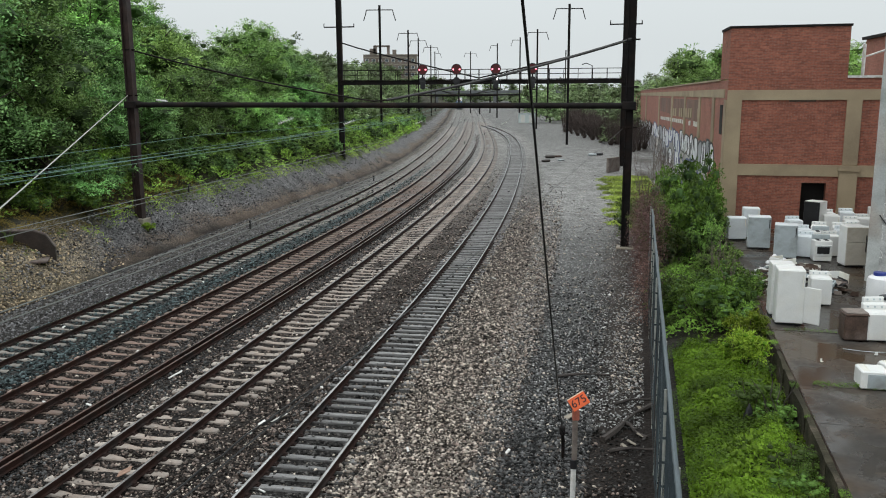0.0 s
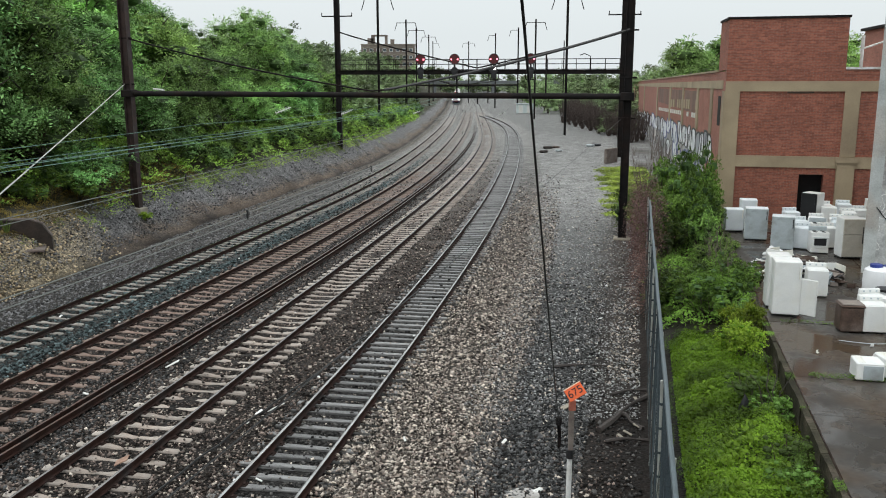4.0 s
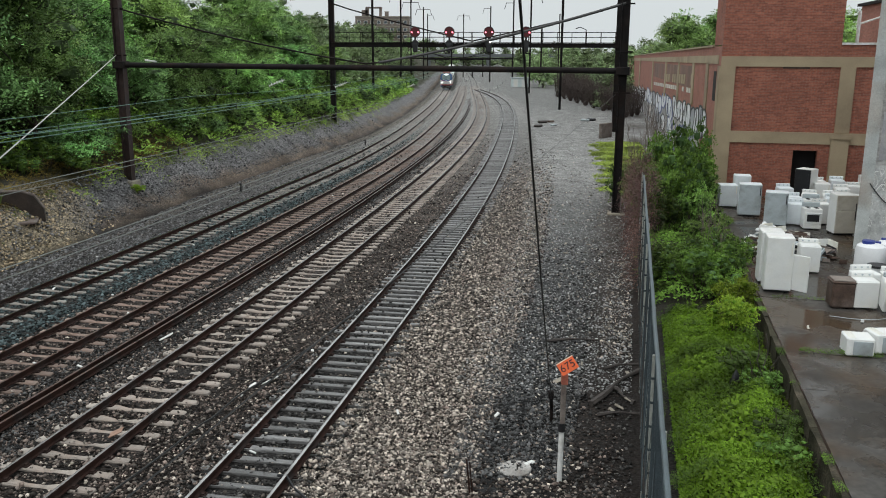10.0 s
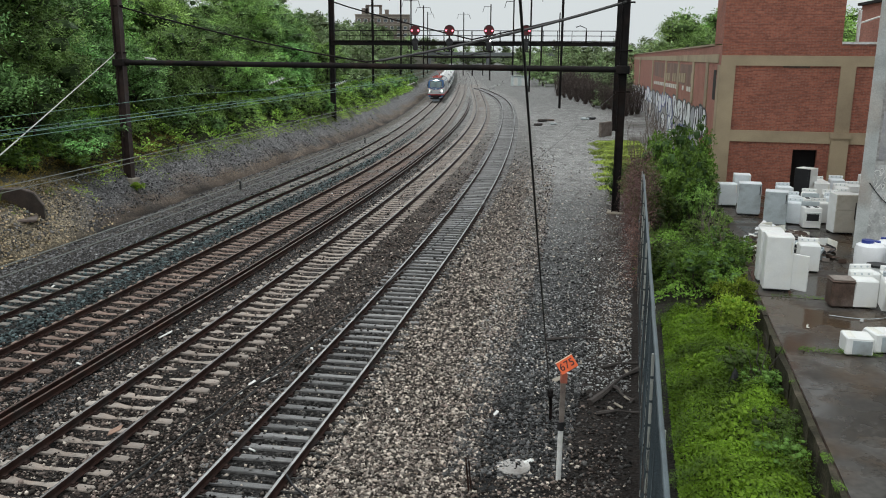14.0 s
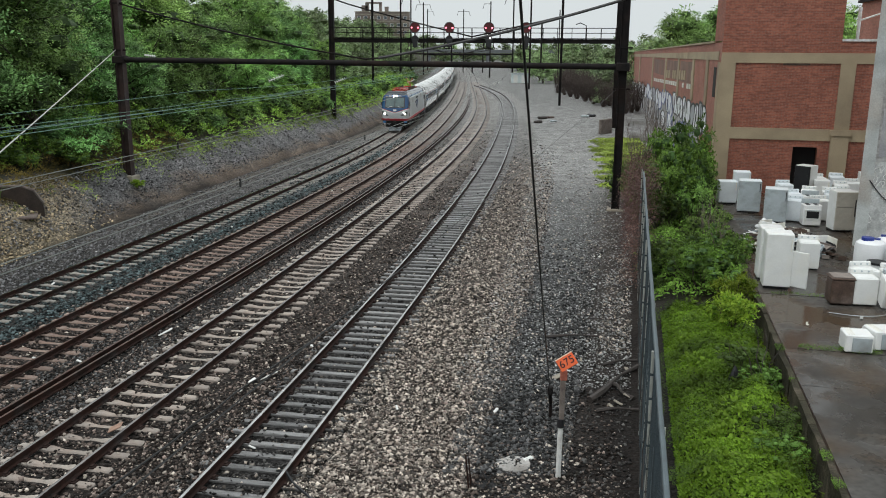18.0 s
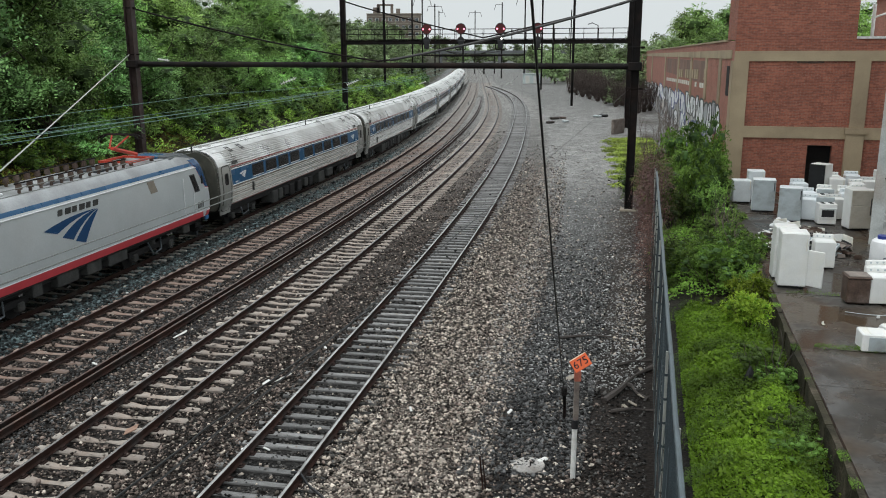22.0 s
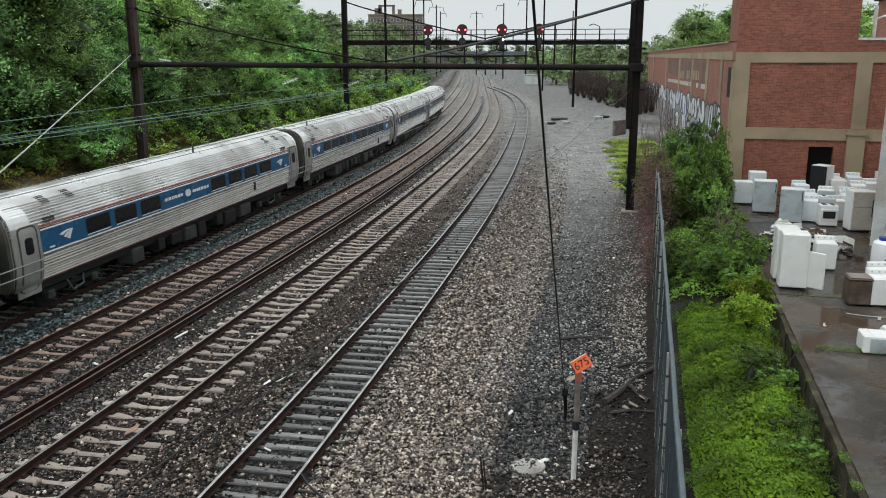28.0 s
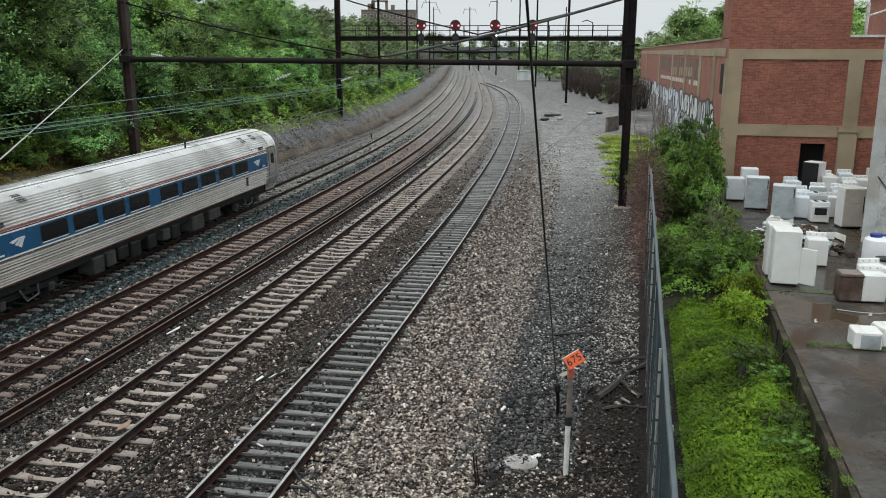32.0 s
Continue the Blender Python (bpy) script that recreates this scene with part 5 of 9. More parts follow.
def washer(x, y, rz, z=YARD, w=0.68, d=0.66, h=0.92, m=None, tilt=0.0):
    m = m or M_WHITE
    t = thing("washing_machine", (x, y, z), rz, "white discarded washing machine with a black-trimmed panel", "washing machine", REFUSE)
    part("cabinet", Shape().box((0, 0, h / 2 + 0.02), (w, d, h - 0.04), 0, 0.025), m, t)
    part("lid", Shape().box((0, -0.04, h + 0.005), (w - 0.05, d - 0.16, 0.025), 0, 0.01), m, t)
    part("control_panel", Shape().box((0, d / 2 - 0.06, h + 0.08), (w - 0.02, 0.1, 0.16), 0, 0.02), M_GREY_PANEL if tilt else m, t)
    for dx in (-0.2, 0.0, 0.2):
        part("knob", Shape().tube((dx, d / 2 - 0.13, h + 0.09), (dx, d / 2 - 0.10, h + 0.09), 0.03, n=8), M_GREY_PANEL, t)
    for dx in (-1, 1):
        for dy in (-1, 1):
            part("foot", Shape().tube((dx * (w / 2 - 0.06), dy * (d / 2 - 0.06), 0), (dx * (w / 2 - 0.06), dy * (d / 2 - 0.06), 0.04), 0.025, n=6), M_BLACK, t)
    if tilt:
        t.matrix_basis = t.matrix_basis @ Matrix.Translation((0, 0, d / 2 * abs(math.sin(tilt)))) @ Matrix.Rotation(tilt, 4, "X")
    return t


def stove(x, y, rz, m=None):
    t = thing("kitchen_range", (x, y, YARD), rz, "white discarded kitchen range with a black glass oven door", "stove", REFUSE)
    part("body", Shape().box((0, 0, 0.46), (0.74, 0.62, 0.88), 0, 0.02), m or M_WHITE, t)
    dr = part("oven_door", Shape().box((0, -0.33, 0.48), (0.7, 0.05, 0.5), 0, 0.015), M_WHITE, t)
    part("oven_glass", Shape().box((0, -0.36, 0.5), (0.5, 0.02, 0.3), 0, 0.008), M_BLACK, dr)
    part("door_handle", Shape().tube((-0.28, -0.39, 0.7), (0.28, -0.39, 0.7), 0.015, n=6), M_GREY_PANEL, dr)
    part("drawer", Shape().box((0, -0.325, 0.13), (0.7, 0.04, 0.18), 0, 0.01), M_WHITE, t)
    part("back_panel", Shape().box((0, 0.28, 1.0), (0.74, 0.07, 0.2), 0, 0.02), M_GREY_PANEL, t)
    for i in range(5):
        part("knob", Shape().tube((-0.28 + 0.14 * i, 0.235, 1.03), (-0.28 + 0.14 * i, 0.25, 1.03), 0.025, n=8), M_GREY_PANEL, t)
    for dx in (-0.17, 0.17):
        for dy in (-0.13, 0.13):
            part("burner", Shape().tube((dx, dy, 0.905), (dx, dy, 0.92), 0.09, n=12), M_BLACK, t)
    return t


def air_conditioner(x, y, rz, z=YARD, w=0.66, d=0.62, h=0.46):
    t = thing("air_conditioner", (x, y, z), rz, "white discarded boxy appliance with grey side panel lying on the slab", "appliance", REFUSE)
    part("case", Shape().box((0, 0, h / 2 + 0.02), (w, d, h), 0, 0.03), M_WHITE, t)
    part("side_panel", Shape().box((0.06, -d / 2 - 0.006, h / 2), (w - 0.2, 0.02, h - 0.1), 0, 0.008), M_GREY_PANEL, t)
    for i in range(3):
        part("rib", Shape().box((-w / 2 + 0.08 + 0.06 * i, 0, h + 0.02), (0.03, d - 0.06, 0.03), 0, 0.008), M_CREAM, t)
    return t


RZ = math.atan2(-0.236, 0.972)
fridge(10.70, 26.02, RZ, 0.82, 0.7, 1.78, M_WHITE, 1.0, label="white discarded refrigerator cabinet with its door hanging open")
fridge(10.84, 27.05, RZ + 0.03, 0.72, 0.7, 1.74, M_WHITE, 0.68)
leaf_door = thing("loose_door", (11.02, 25.62, YARD + 0.1), radians(-50), "white refrigerator door swung open beside its cabinet", "appliance door", REFUSE)
part("panel", Shape().box((0.27, 0, 0.6), (0.54, 0.06, 1.15), 0, 0.015), M_WHITE, leaf_door)
part("gasket", Shape().box((0.27, 0.035, 0.6), (0.46, 0.02, 1.05), 0, 0.006), M_GREY_PANEL, leaf_door)
washer(12.75, 28.45, RZ, h=0.95)
fridge(16.85, 34.85, RZ + 0.2, 0.86, 0.8, 1.68, M_WHITE, 0.62, front=mat("dull_beige_enamel", (0.44, 0.41, 0.35), 0.45, 0, 0.1, 3, 30, 0.05, tint=(0.34, 0.30, 0.24)), label="white discarded refrigerator with beige doors standing by the wall")
fridge(14.1, 41.2, RZ + 0.1, 0.85, 0.7, 1.12, M_BLUEWHITE, 1.0)
fridge(14.38, 38.9, RZ - 0.05, 1.0, 0.76, 1.5, M_BLUEWHITE, 1.0, front=M_GREY_PANEL, label="white discarded refrigerator with a grey front panel")
fridge(14.72, 36.55, RZ - 0.15, 0.95, 0.76, 1.5, M_BLUEWHITE, 1.0, front=M_GREY_PANEL, label="white discarded refrigerator with a grey front panel")
fridge(17.95, 41.2, RZ - 0.65, 0.8, 0.74, 1.9, M_WHITE, 1.0, front=M_BLACK, label="white discarded refrigerator with an open black front")
stove(17.0, 38.2, RZ)
washer(16.9, 37.0, RZ + 0.2)
stove(16.05, 35.95, RZ + 0.06)
fridge(18.6, 40.9, RZ, 0.7, 0.7, 1.25, M_WHITE, 1.0)
washer(18.4, 39.4, RZ - 0.1)
washer(19.2, 39.8, RZ + 0.2)
stove(18.6, 38.2, RZ)
washer(19.6, 40.9, RZ, h=1.0)
washer(20.4, 41.3, RZ + 0.1, h=1.05)
fridge(18.3, 36.9, RZ, 0.75, 0.7, 1.3, M_WHITE, 1.0)
washer(19.6, 38.0, RZ)
washer(20.5, 39.6, RZ, h=1.1)
fridge(21.2, 41.6, RZ, 0.75, 0.7, 1.5, M_WHITE, 0.7)
fridge(15.0, 41.8, RZ, 0.8, 0.7, 1.5, M_BLUEWHITE, 1.0)
for x, y, rz, m, h in ((16.3, 38.6, 0.1, M_BLUEWHITE, 0.95), (17.3, 39.2, -0.2, M_WHITE, 1.0), (16.6, 40.4, 0.2, M_BLUEWHITE, 1.1), (15.9, 39.3, 0.3, M_WHITE, 0.9), (17.9, 38.0, 0.0, M_BLUEWHITE, 1.0), (19.0, 37.2, 0.1, M_WHITE, 1.1), (15.68, 36.85, -0.2, M_BLUEWHITE, 0.95), (18.9, 42.0, 0.1, M_WHITE, 1.2), (20.0, 42.3, 0.0, M_BLUEWHITE, 1.2)):
    washer(x, y, RZ + rz, h=h, m=m)
air_conditioner(10.5, 20.15, RZ + 0.05)
air_conditioner(11.2, 20.35, RZ + 0.3, w=0.6, h=0.5)
bx = thing("rusty_bin", (11.95, 24.25, YARD), RZ + 0.08, "rusty brown discarded metal box on the slab", "metal box", REFUSE)
part("body", Shape().box((0, 0, 0.4), (0.66, 0.62, 0.76), 0, 0.05), M_BROWN, bx)
part("rim", Shape().box((0, 0, 0.80), (0.69, 0.65, 0.06), 0, 0.02), M_BROWN, bx)
part("lid", Shape().box((0.02, 0.02, 0.845), (0.62, 0.58, 0.04), 0, 0.015), M_WOOD_POST, bx)
for i, (x, y, rz, h, tl) in enumerate(((12.6, 24.2, 0.12, 0.85, 0.0), (13.25, 23.8, 0.1, 0.9, 0.35), (12.95, 24.9, 0.3, 0.9, 0), (13.7, 24.6, 0.0, 0.92, 0.0), (14.2, 23.7, 0.1, 0.9, 0.0), (13.5, 22.9, 0.2, 0.85, 0.3))):
    washer(x, y, RZ + rz, h=h, tilt=tl)


def drum(x, y, z, rz=0.0):
    t = thing("plastic_tank", (x, y, z), rz, "white plastic tank with dark blue screw lids", "plastic tank", "plastic tanks in the yard")
    sh = Shape()
    prof = [(0.34, 0.0), (0.46, 0.05), (0.48, 0.2), (0.48, 0.95), (0.45, 1.08), (0.33, 1.16), (0.2, 1.18)]
    sh.sweep(18, [[(r * math.cos(a), r * math.sin(a), z2) for a in np.linspace(0, 2 * math.pi, 18, endpoint=False)] for r, z2 in prof])
    part("tank", sh, M_POLY, t, smooth=True)
    part("lid", Shape().tube((-0.1, 0, 1.16), (-0.1, 0, 1.27), 0.2, n=16), M_BLUE_LID, t)
    part("bung", Shape().tube((0.25, 0.05, 1.12), (0.25, 0.05, 1.22), 0.1, n=12), M_BLUE_LID, t)
    return t


for x, y, r in ((14.5, 27.7, 0.0), (15.2, 26.9, 1.0), (15.4, 28.1, 2.0)):
    drum(x, y, YARD, r)
bucket = thing("paint_bucket", (13.7, 25.6, YARD), 0, "white bucket with a black rim among the appliances", "bucket", REFUSE)
part("pail", Shape().tube((0, 0, 0), (0, 0, 0.9), 0.26, 0.3, 16), M_POLY, bucket, smooth=True)
part("rim", Shape().tube((0, 0, 0.88), (0, 0, 0.95), 0.32, n=16), M_BLACK, bucket)
rndj = random.Random(12)


def scrap(x, y, sz, kind, base=0.0):
    """A torn panel, a tray or a length of frame, lying as it fell."""
    m = rndj.choice((M_WHITE, M_CREAM, M_CREAM, M_GREY_PANEL, M_BLACK, M_WOOD_POST, M_BROWN))
    t = 0.02 + 0.02 * rndj.random()
    if kind == 0:
        sh = Shape().box((0, 0, t / 2), (sz * 1.6, sz, t), 0, 0.008).box((0, sz * 0.48, t + 0.03), (sz * 1.5, 0.02, 0.07))
    elif kind == 1:
        sh = Shape().box((0, 0, t / 2), (sz * 1.4, sz, t))
        for a, b, w, d in ((0, -0.5, 1.4, 0.05), (0, 0.5, 1.4, 0.05), (-0.7, 0, 0.05, 1.0), (0.7, 0, 0.05, 1.0)):
            sh.box((a * sz, b * sz, 0.06), (w * sz, d * sz, 0.12))
    else:
        sh = Shape().path([(-sz, 0, 0.03), (-0.3 * sz, 0.06, 0.05), (0.4 * sz, -0.04, 0.14), (sz, 0.05, 0.08)], 0.025, 5)
    lift = rndj.random() ** 2 * 0.5 if sz > 0.1 else 0.0
    ob = solo("scrap_piece", sh, m, "bent scrap piece of appliance on the wet slab", "scrap", "scrap on the yard slab")
    ob.matrix_basis = Matrix.Translation((x, y, YARD + base + lift * 0.4 * sz)) @ Matrix.Rotation(rndj.uniform(0, 6), 4, "Z") @ Matrix.Rotation(lift * rndj.choice((-1.2, 1.2)), 4, "X")


bundle = Shape()
for i in range(14):
    a, r = rndj.uniform(0, 6.28), rndj.uniform(0, 0.42)
    bundle.box((r * math.cos(a), 0.7 * r * math.sin(a), 0.12 + 0.4 * rndj.random() * (1 - r)), (rndj.uniform(0.3, 0.55), rndj.uniform(0.2, 0.4), rndj.uniform(0.12, 0.25)), rndj.uniform(0, 3), 0.07)
solo("plastic_bundle", bundle, M_POLY, "crumpled bundle of white plastic among the appliances", "plastic sheet", REFUSE, smooth=True, at=(13.75, 34.7, YARD))

# a heap of torn panels, liners and pipes
for i in range(150):
    a, r = rndj.uniform(0, 6.28), rndj.random() ** 0.6
    x, y = 13.3 + 1.5 * r * math.cos(a), 31.6 + 2.0 * r * math.sin(a)
    scrap(x, y, rndj.uniform(0.2, 0.5), i % 3, 0.62 * max(0.0, 1 - r * r) * rndj.random() ** 0.5)
for i in range(30):
    scrap(rndj.uniform(11.4, 15.6), rndj.uniform(28.6, 35.0), rndj.uniform(0.14, 0.3), i % 3)
for x, y, rz, h in ((12.6, 31.0, 0.4, 0.7), (13.9, 32.0, 1.0, 0.6), (13.2, 32.9, 2.0, 0.75), (14.4, 30.9, 0.1, 0.55)):
    husk = thing("gutted_appliance", (x, y, YARD), rz, "gutted white appliance shell lying in a heap of scrap", "appliance", REFUSE)
    for sg in (-1, 1):
        part("side_panel", Shape().box((sg * 0.34, 0, h / 2), (0.03, 0.66, h), 0, 0.01), M_CREAM, husk)
    part("back_panel", Shape().box((0, 0.33, h / 2), (0.7, 0.03, h), 0, 0.01), M_WHITE, husk)
    part("floor_pan", Shape().box((0, 0, 0.05), (0.68, 0.66, 0.06), 0, 0.01), M_BROWN, husk)
    part("motor", Shape().tube((0.05, -0.15, 0.2), (0.05, 0.15, 0.2), 0.13, n=10), M_BLACK, husk)
for i in range(16):
    scrap(rndj.uniform(9.8, 13.0), rndj.uniform(14.5, 24.0), rndj.uniform(0.03, 0.06), 0)
hose = solo("garden_hose", Shape().path([(11.2 + 0.16 * i, 23.2 - 0.35 * math.sin(i / 10 * 2.6), YARD + 0.02) for i in range(11)], 0.013, 5), M_GREY_PANEL, "pale hose lying across the wet slab", "hose")


# ---- chain-link fence ----
def build_fence():
    t = thing("chain_link_fence", label="grey galvanised chain-link fence along the gravel way", category="fence")
    y0, y1, h = 7.0, 33.0, 3.9
    d = Vector((0.222, 1, 0)).normalized()

    def at(y, z):
        x = float(fence_x(y))
        return Vector((x, y, gz(x, y) + z + 0.03 * math.sin(y * 1.7)))

    for i in range(11):
        y = y0 + (y1 - y0) * i / 10
        p = at(y, 0)
        lean = 0.05 * math.sin(i * 2.3)
        po = part("post", Shape().tube((p.x, p.y, p.z - 0.3), (p.x + lean, p.y, p.z + h - 0.02), 0.024, n=8), M_WIRE_PALE, t)
        for j in range(9):
            q = Vector((p.x + lean * j / 9, p.y, p.z + 0.3 + 0.4 * j))
            part("tie_wire", Shape().tube(q - Vector((0, 0, 0.02)), q + Vector((0, 0, 0.02)), 0.031, n=6), M_FENCE, po)
    for sd in range(38):
        # dead stems caught in the wire
        y = y0 + 0.8 + sd * 0.72
        z0, z1 = 0.1 + (sd * 7 % 10) * 0.12, 1.4 + (sd * 13 % 10) * 0.2
        part("dead_stem", Shape().path([at(y, z0) - Vector((0.03, 0, 0)), at(y + 0.12, (z0 + z1) / 2) - Vector((0.05, 0, 0)), at(y + (0.5 if sd % 2 else -0.4), z1) - Vector((0.03, 0, 0))], [0.011, 0.009, 0.004], 4), M_DEADWOOD if sd % 3 else M_POST, t)
    part("top_rail", Shape().path([at(y, h) for y in np.arange(y0, y1, 1.0)], 0.036, 8), M_POST, t)
    part("tension_wire", Shape().path([at(y, 0.08) for y in np.arange(y0, y1, 1.0)], 0.008, 4), M_FENCE, t)
    # woven mesh: two sets of slanting wires
    step, reach = 0.10, h
    vs = []
    for sg in (1, -1):
        for s in np.arange(y0 - (reach if sg > 0 else 0), y1 + (0 if sg > 0 else reach), step):
            ya, yb = s, s + sg * reach
            za, zb = 0.05, h
            if ya < y0:
                za, ya = za + (y0 - ya) * (zb - za) / reach, y0
            if yb < y0:
                zb, yb = za + (ya - y0) * (zb - za) / reach, y0
            if ya > y1:
                za, ya = za + (ya - y1) * (zb - za) / reach, y1
            if yb > y1:
                zb, yb = za + (y1 - ya) * (zb - za) / reach, y1
            a, b = at(ya, za), at(yb, zb)
            w = Vector((d.x, d.y, 0)) * 0.0045
            o = Vector((d.y, -d.x, 0)) * 0.0045 * sg
            vs += [a - w + o, a + w + o, b + w + o, b - w + o]
            vs += [a - o, a + o, b + o, b - o]
    part("chain_link_mesh", raw_mesh("chain_link_mesh", [tuple(v) for v in vs], 4, M_FENCE), None, t)
    return t


build_fence()


# ---- small things by the tracks ----
post = thing("marker_post", (2.36, 15.42, gz(2.36, 15.42)), 0, "white-footed wooden marker post with an orange number plate", "marker post")
part("pipe_foot", Shape().tube((0, 0, -0.2), (0.01, 0.0, 1.12), 0.055, n=10), M_PAINT, post, "white painted pipe")
part("collar", Shape().tube((0.01, 0, 1.1), (0.01, 0, 1.28), 0.075, n=10), M_BLACK, post)
part("stake", Shape().box((0.02, 0, 1.75), (0.10, 0.09, 1.1), 0, 0.012), M_WOOD_POST, post)
part("band", Shape().box((0.03, 0, 2.2), (0.13, 0.11, 0.2), 0, 0.01), mat("faded_orange", (0.38, 0.12, 0.08), 0.7, 0, 0.2, 8, 40, 0.05), post)
plate = part("number_plate", Shape().box((0, 0, 0), (0.36, 0.03, 0.25), 0, 0.006), M_ORANGE, post)
plate.matrix_basis = Matrix.Translation((0.07, -0.07, 2.5)) @ Matrix.Rotation(radians(-33), 4, "Y") @ Matrix.Rotation(radians(-18), 4, "X")
part("plate_edge", Shape().box((0, 0.01, 0.13), (0.37, 0.05, 0.02), 0, 0.005), mat("worn_edge", (0.75, 0.55, 0.42), 0.6), plate)
font = bpy.data.curves.new("digits", "FONT")
font.body, font.size, font.align_x, font.align_y, font.extrude = "675", 0.21, "CENTER", "CENTER", 0.002
tmp = bpy.data.objects.new("digits", font)
scene.collection.objects.link(tmp)
me = bpy.data.meshes.new_from_object(tmp.evaluated_get(bpy.context.evaluated_depsgraph_get()))
bpy.data.objects.remove(tmp)
me.materials.append(M_BLACK)
digits = part("number_print", me, None, plate)
digits.matrix_basis = Matrix.Translation((0, -0.019, 0)) @ Matrix.Rotation(radians(90), 4, "X")

lid = thing("manhole_cover", (1.5, 15.93, gz(1.5, 15.93)), 0.3, "round pale concrete manhole lid in the ballast", "manhole cover")
sh = Shape()
ringn = 20
sh.sweep(ringn, [[(r * math.cos(a) * (1 + 0.05 * math.sin(3 * a)), r * 0.92 * math.sin(a), z) for a in np.linspace(0, 2 * math.pi, ringn, endpoint=False)] for r, z in ((0.37, -0.1), (0.37, 0.02), (0.34, 0.035), (0.1, 0.035))])
part("lid", sh, mat("worn_lid", (0.36, 0.345, 0.325), 0.75, 0, 0.35, 4, 30, 0.4, tint=(0.17, 0.155, 0.14)), lid)
part("broken_edge", Shape().box((0.38, 0.1, 0.03), (0.24, 0.12, 0.05), 0.4, 0.02), M_PAINT, lid)
part("lifting_eye", Shape().path([(0.02, -0.1, 0.03), (0.05, -0.02, 0.08), (0.12, 0.04, 0.03)], 0.015, 5), M_STEEL, lid)

stake = thing("rusty_stake", (0.53, 14.89, gz(0.53, 14.89)), 0, "dark rusty steel stake standing in the ballast", "stake")
part("shaft", Shape().tube((0.03, 0, -0.2), (-0.06, 0, 0.75), 0.018, n=6), M_RAIL, stake)
part("twin_shaft", Shape().tube((0.08, 0.03, -0.2), (0.0, 0.02, 0.68), 0.014, n=6), M_RAIL, stake)
rr = random.Random(3)


def litter(x, y, sx, sy, m, label="pale scrap of litter lying on the ballast", rz=None, z=0.0):
    g = Shape()
    g.box((0, 0, 0.02), (sx, sy, 0.035), 0, 0.012)
    g.v = [(vx, vy, vz + 0.25 * sx * math.sin(9 * vx + 5 * vy)) for vx, vy, vz in g.v]
    return solo("litter", g, m, label, "litter", "litter along the tracks", at=(x, y, gz(x, y) + 0.03 + z), rz=rr.uniform(0, 3) if rz is None else rz)


litter(-8.33, 24.03, 0.36, 0.16, M_PAINT, rz=0.2)
litter(-8.4, 23.85, 0.34, 0.12, M_PAINT, rz=0.2)
litter(-4.55, 20.58, 0.5, 0.16, M_PAINT, rz=0.3)
litter(-4.9, 20.3, 0.2, 0.12, M_PAINT)
litter(-7.25, 17.2, 0.3, 0.22, mat("orange_scrap", (0.30, 0.19, 0.14), 0.7), "rust-orange scrap on the ballast", 0.1, 0.15)
for i in range(70):
    y = 13 + 40 * rr.random() ** 1.8
    x = rr.uniform(float(line_x("A", y)) - 3, float(fence_x(y)) - 0.3)
    litter(x, y, rr.uniform(0.05, 0.16), rr.uniform(0.04, 0.1), rr.choice((M_PAINT, M_PAINT, M_CONCRETE)))


def old_timber(x0, y0, x1, y1, r, label, m):
    z0, z1 = gz(x0, y0), gz(x1, y1)
    pts = [(x0 + (x1 - x0) * u + 0.06 * math.sin(7 * u), y0 + (y1 - y0) * u, z0 + (z1 - z0) * u + r * 0.8 + 0.05 * math.sin(4 * u)) for u in np.linspace(0, 1, 7)]
    return solo("old_timber", Shape().path(pts, [r * (0.7 + 0.3 * math.sin(i + 1)) for i in range(7)], 6), m, label, "timber", "old timbers by the fence")


old_timber(3.63, 19.13, 5.35, 21.5, 0.085, "wet dark branch lying by the fence", M_DEADWOOD)
old_timber(4.3, 20.2, 4.7, 19.3, 0.07, "wet dark branch lying by the fence", M_DEADWOOD)
old_timber(3.7, 18.6, 4.8, 18.7, 0.05, "thin wet board by the fence", M_DEADWOOD)
old_timber(3.1, 23.9, 4.9, 24.0, 0.05, "thin wet board on the gravel", M_DEADWOOD)
old_timber(4.4, 21.6, 5.4, 22.0, 0.05, "thin wet board by the fence", M_DEADWOOD)
for x, y, s in ((3.0, 20.7, 0.28), (4.3, 19.0, 0.22), (4.6, 19.4, 0.18), (5.0, 21.2, 0.2), (4.1, 18.8, 0.2)):
    litter(x, y, s, s * 0.6, M_CONCRETE, "flat pale stone or scrap by the fence")

lay = [(-6.9 + 3.68 * u + 0.05 * math.sin(9 * u), 13.3 + 11.93 * u) for u in np.linspace(0, 1, 25)] + [(-2.75, 26.6), (-2.2, 28.6)]
solo("ground_cable", Shape().path([(x, y, gz(x, y) + 0.11 + 0.02 * math.sin(3 * y)) for x, y in lay], 0.023, 6), M_WIRE_DARK, "black cable laid on the ballast beside the siding", "cable", "cables on the ballast")
solo("bond_cable", Shape().path([(-3.3, 15.36, -0.1), (-3.1, 15.2, -0.02), (-2.92, 14.98, -0.16), (-2.58, 14.59, -0.2), (-2.2, 14.1, -0.2)], 0.03, 6), M_BLACK, "black cable running off a rail of the siding", "cable", "cables on the ballast")

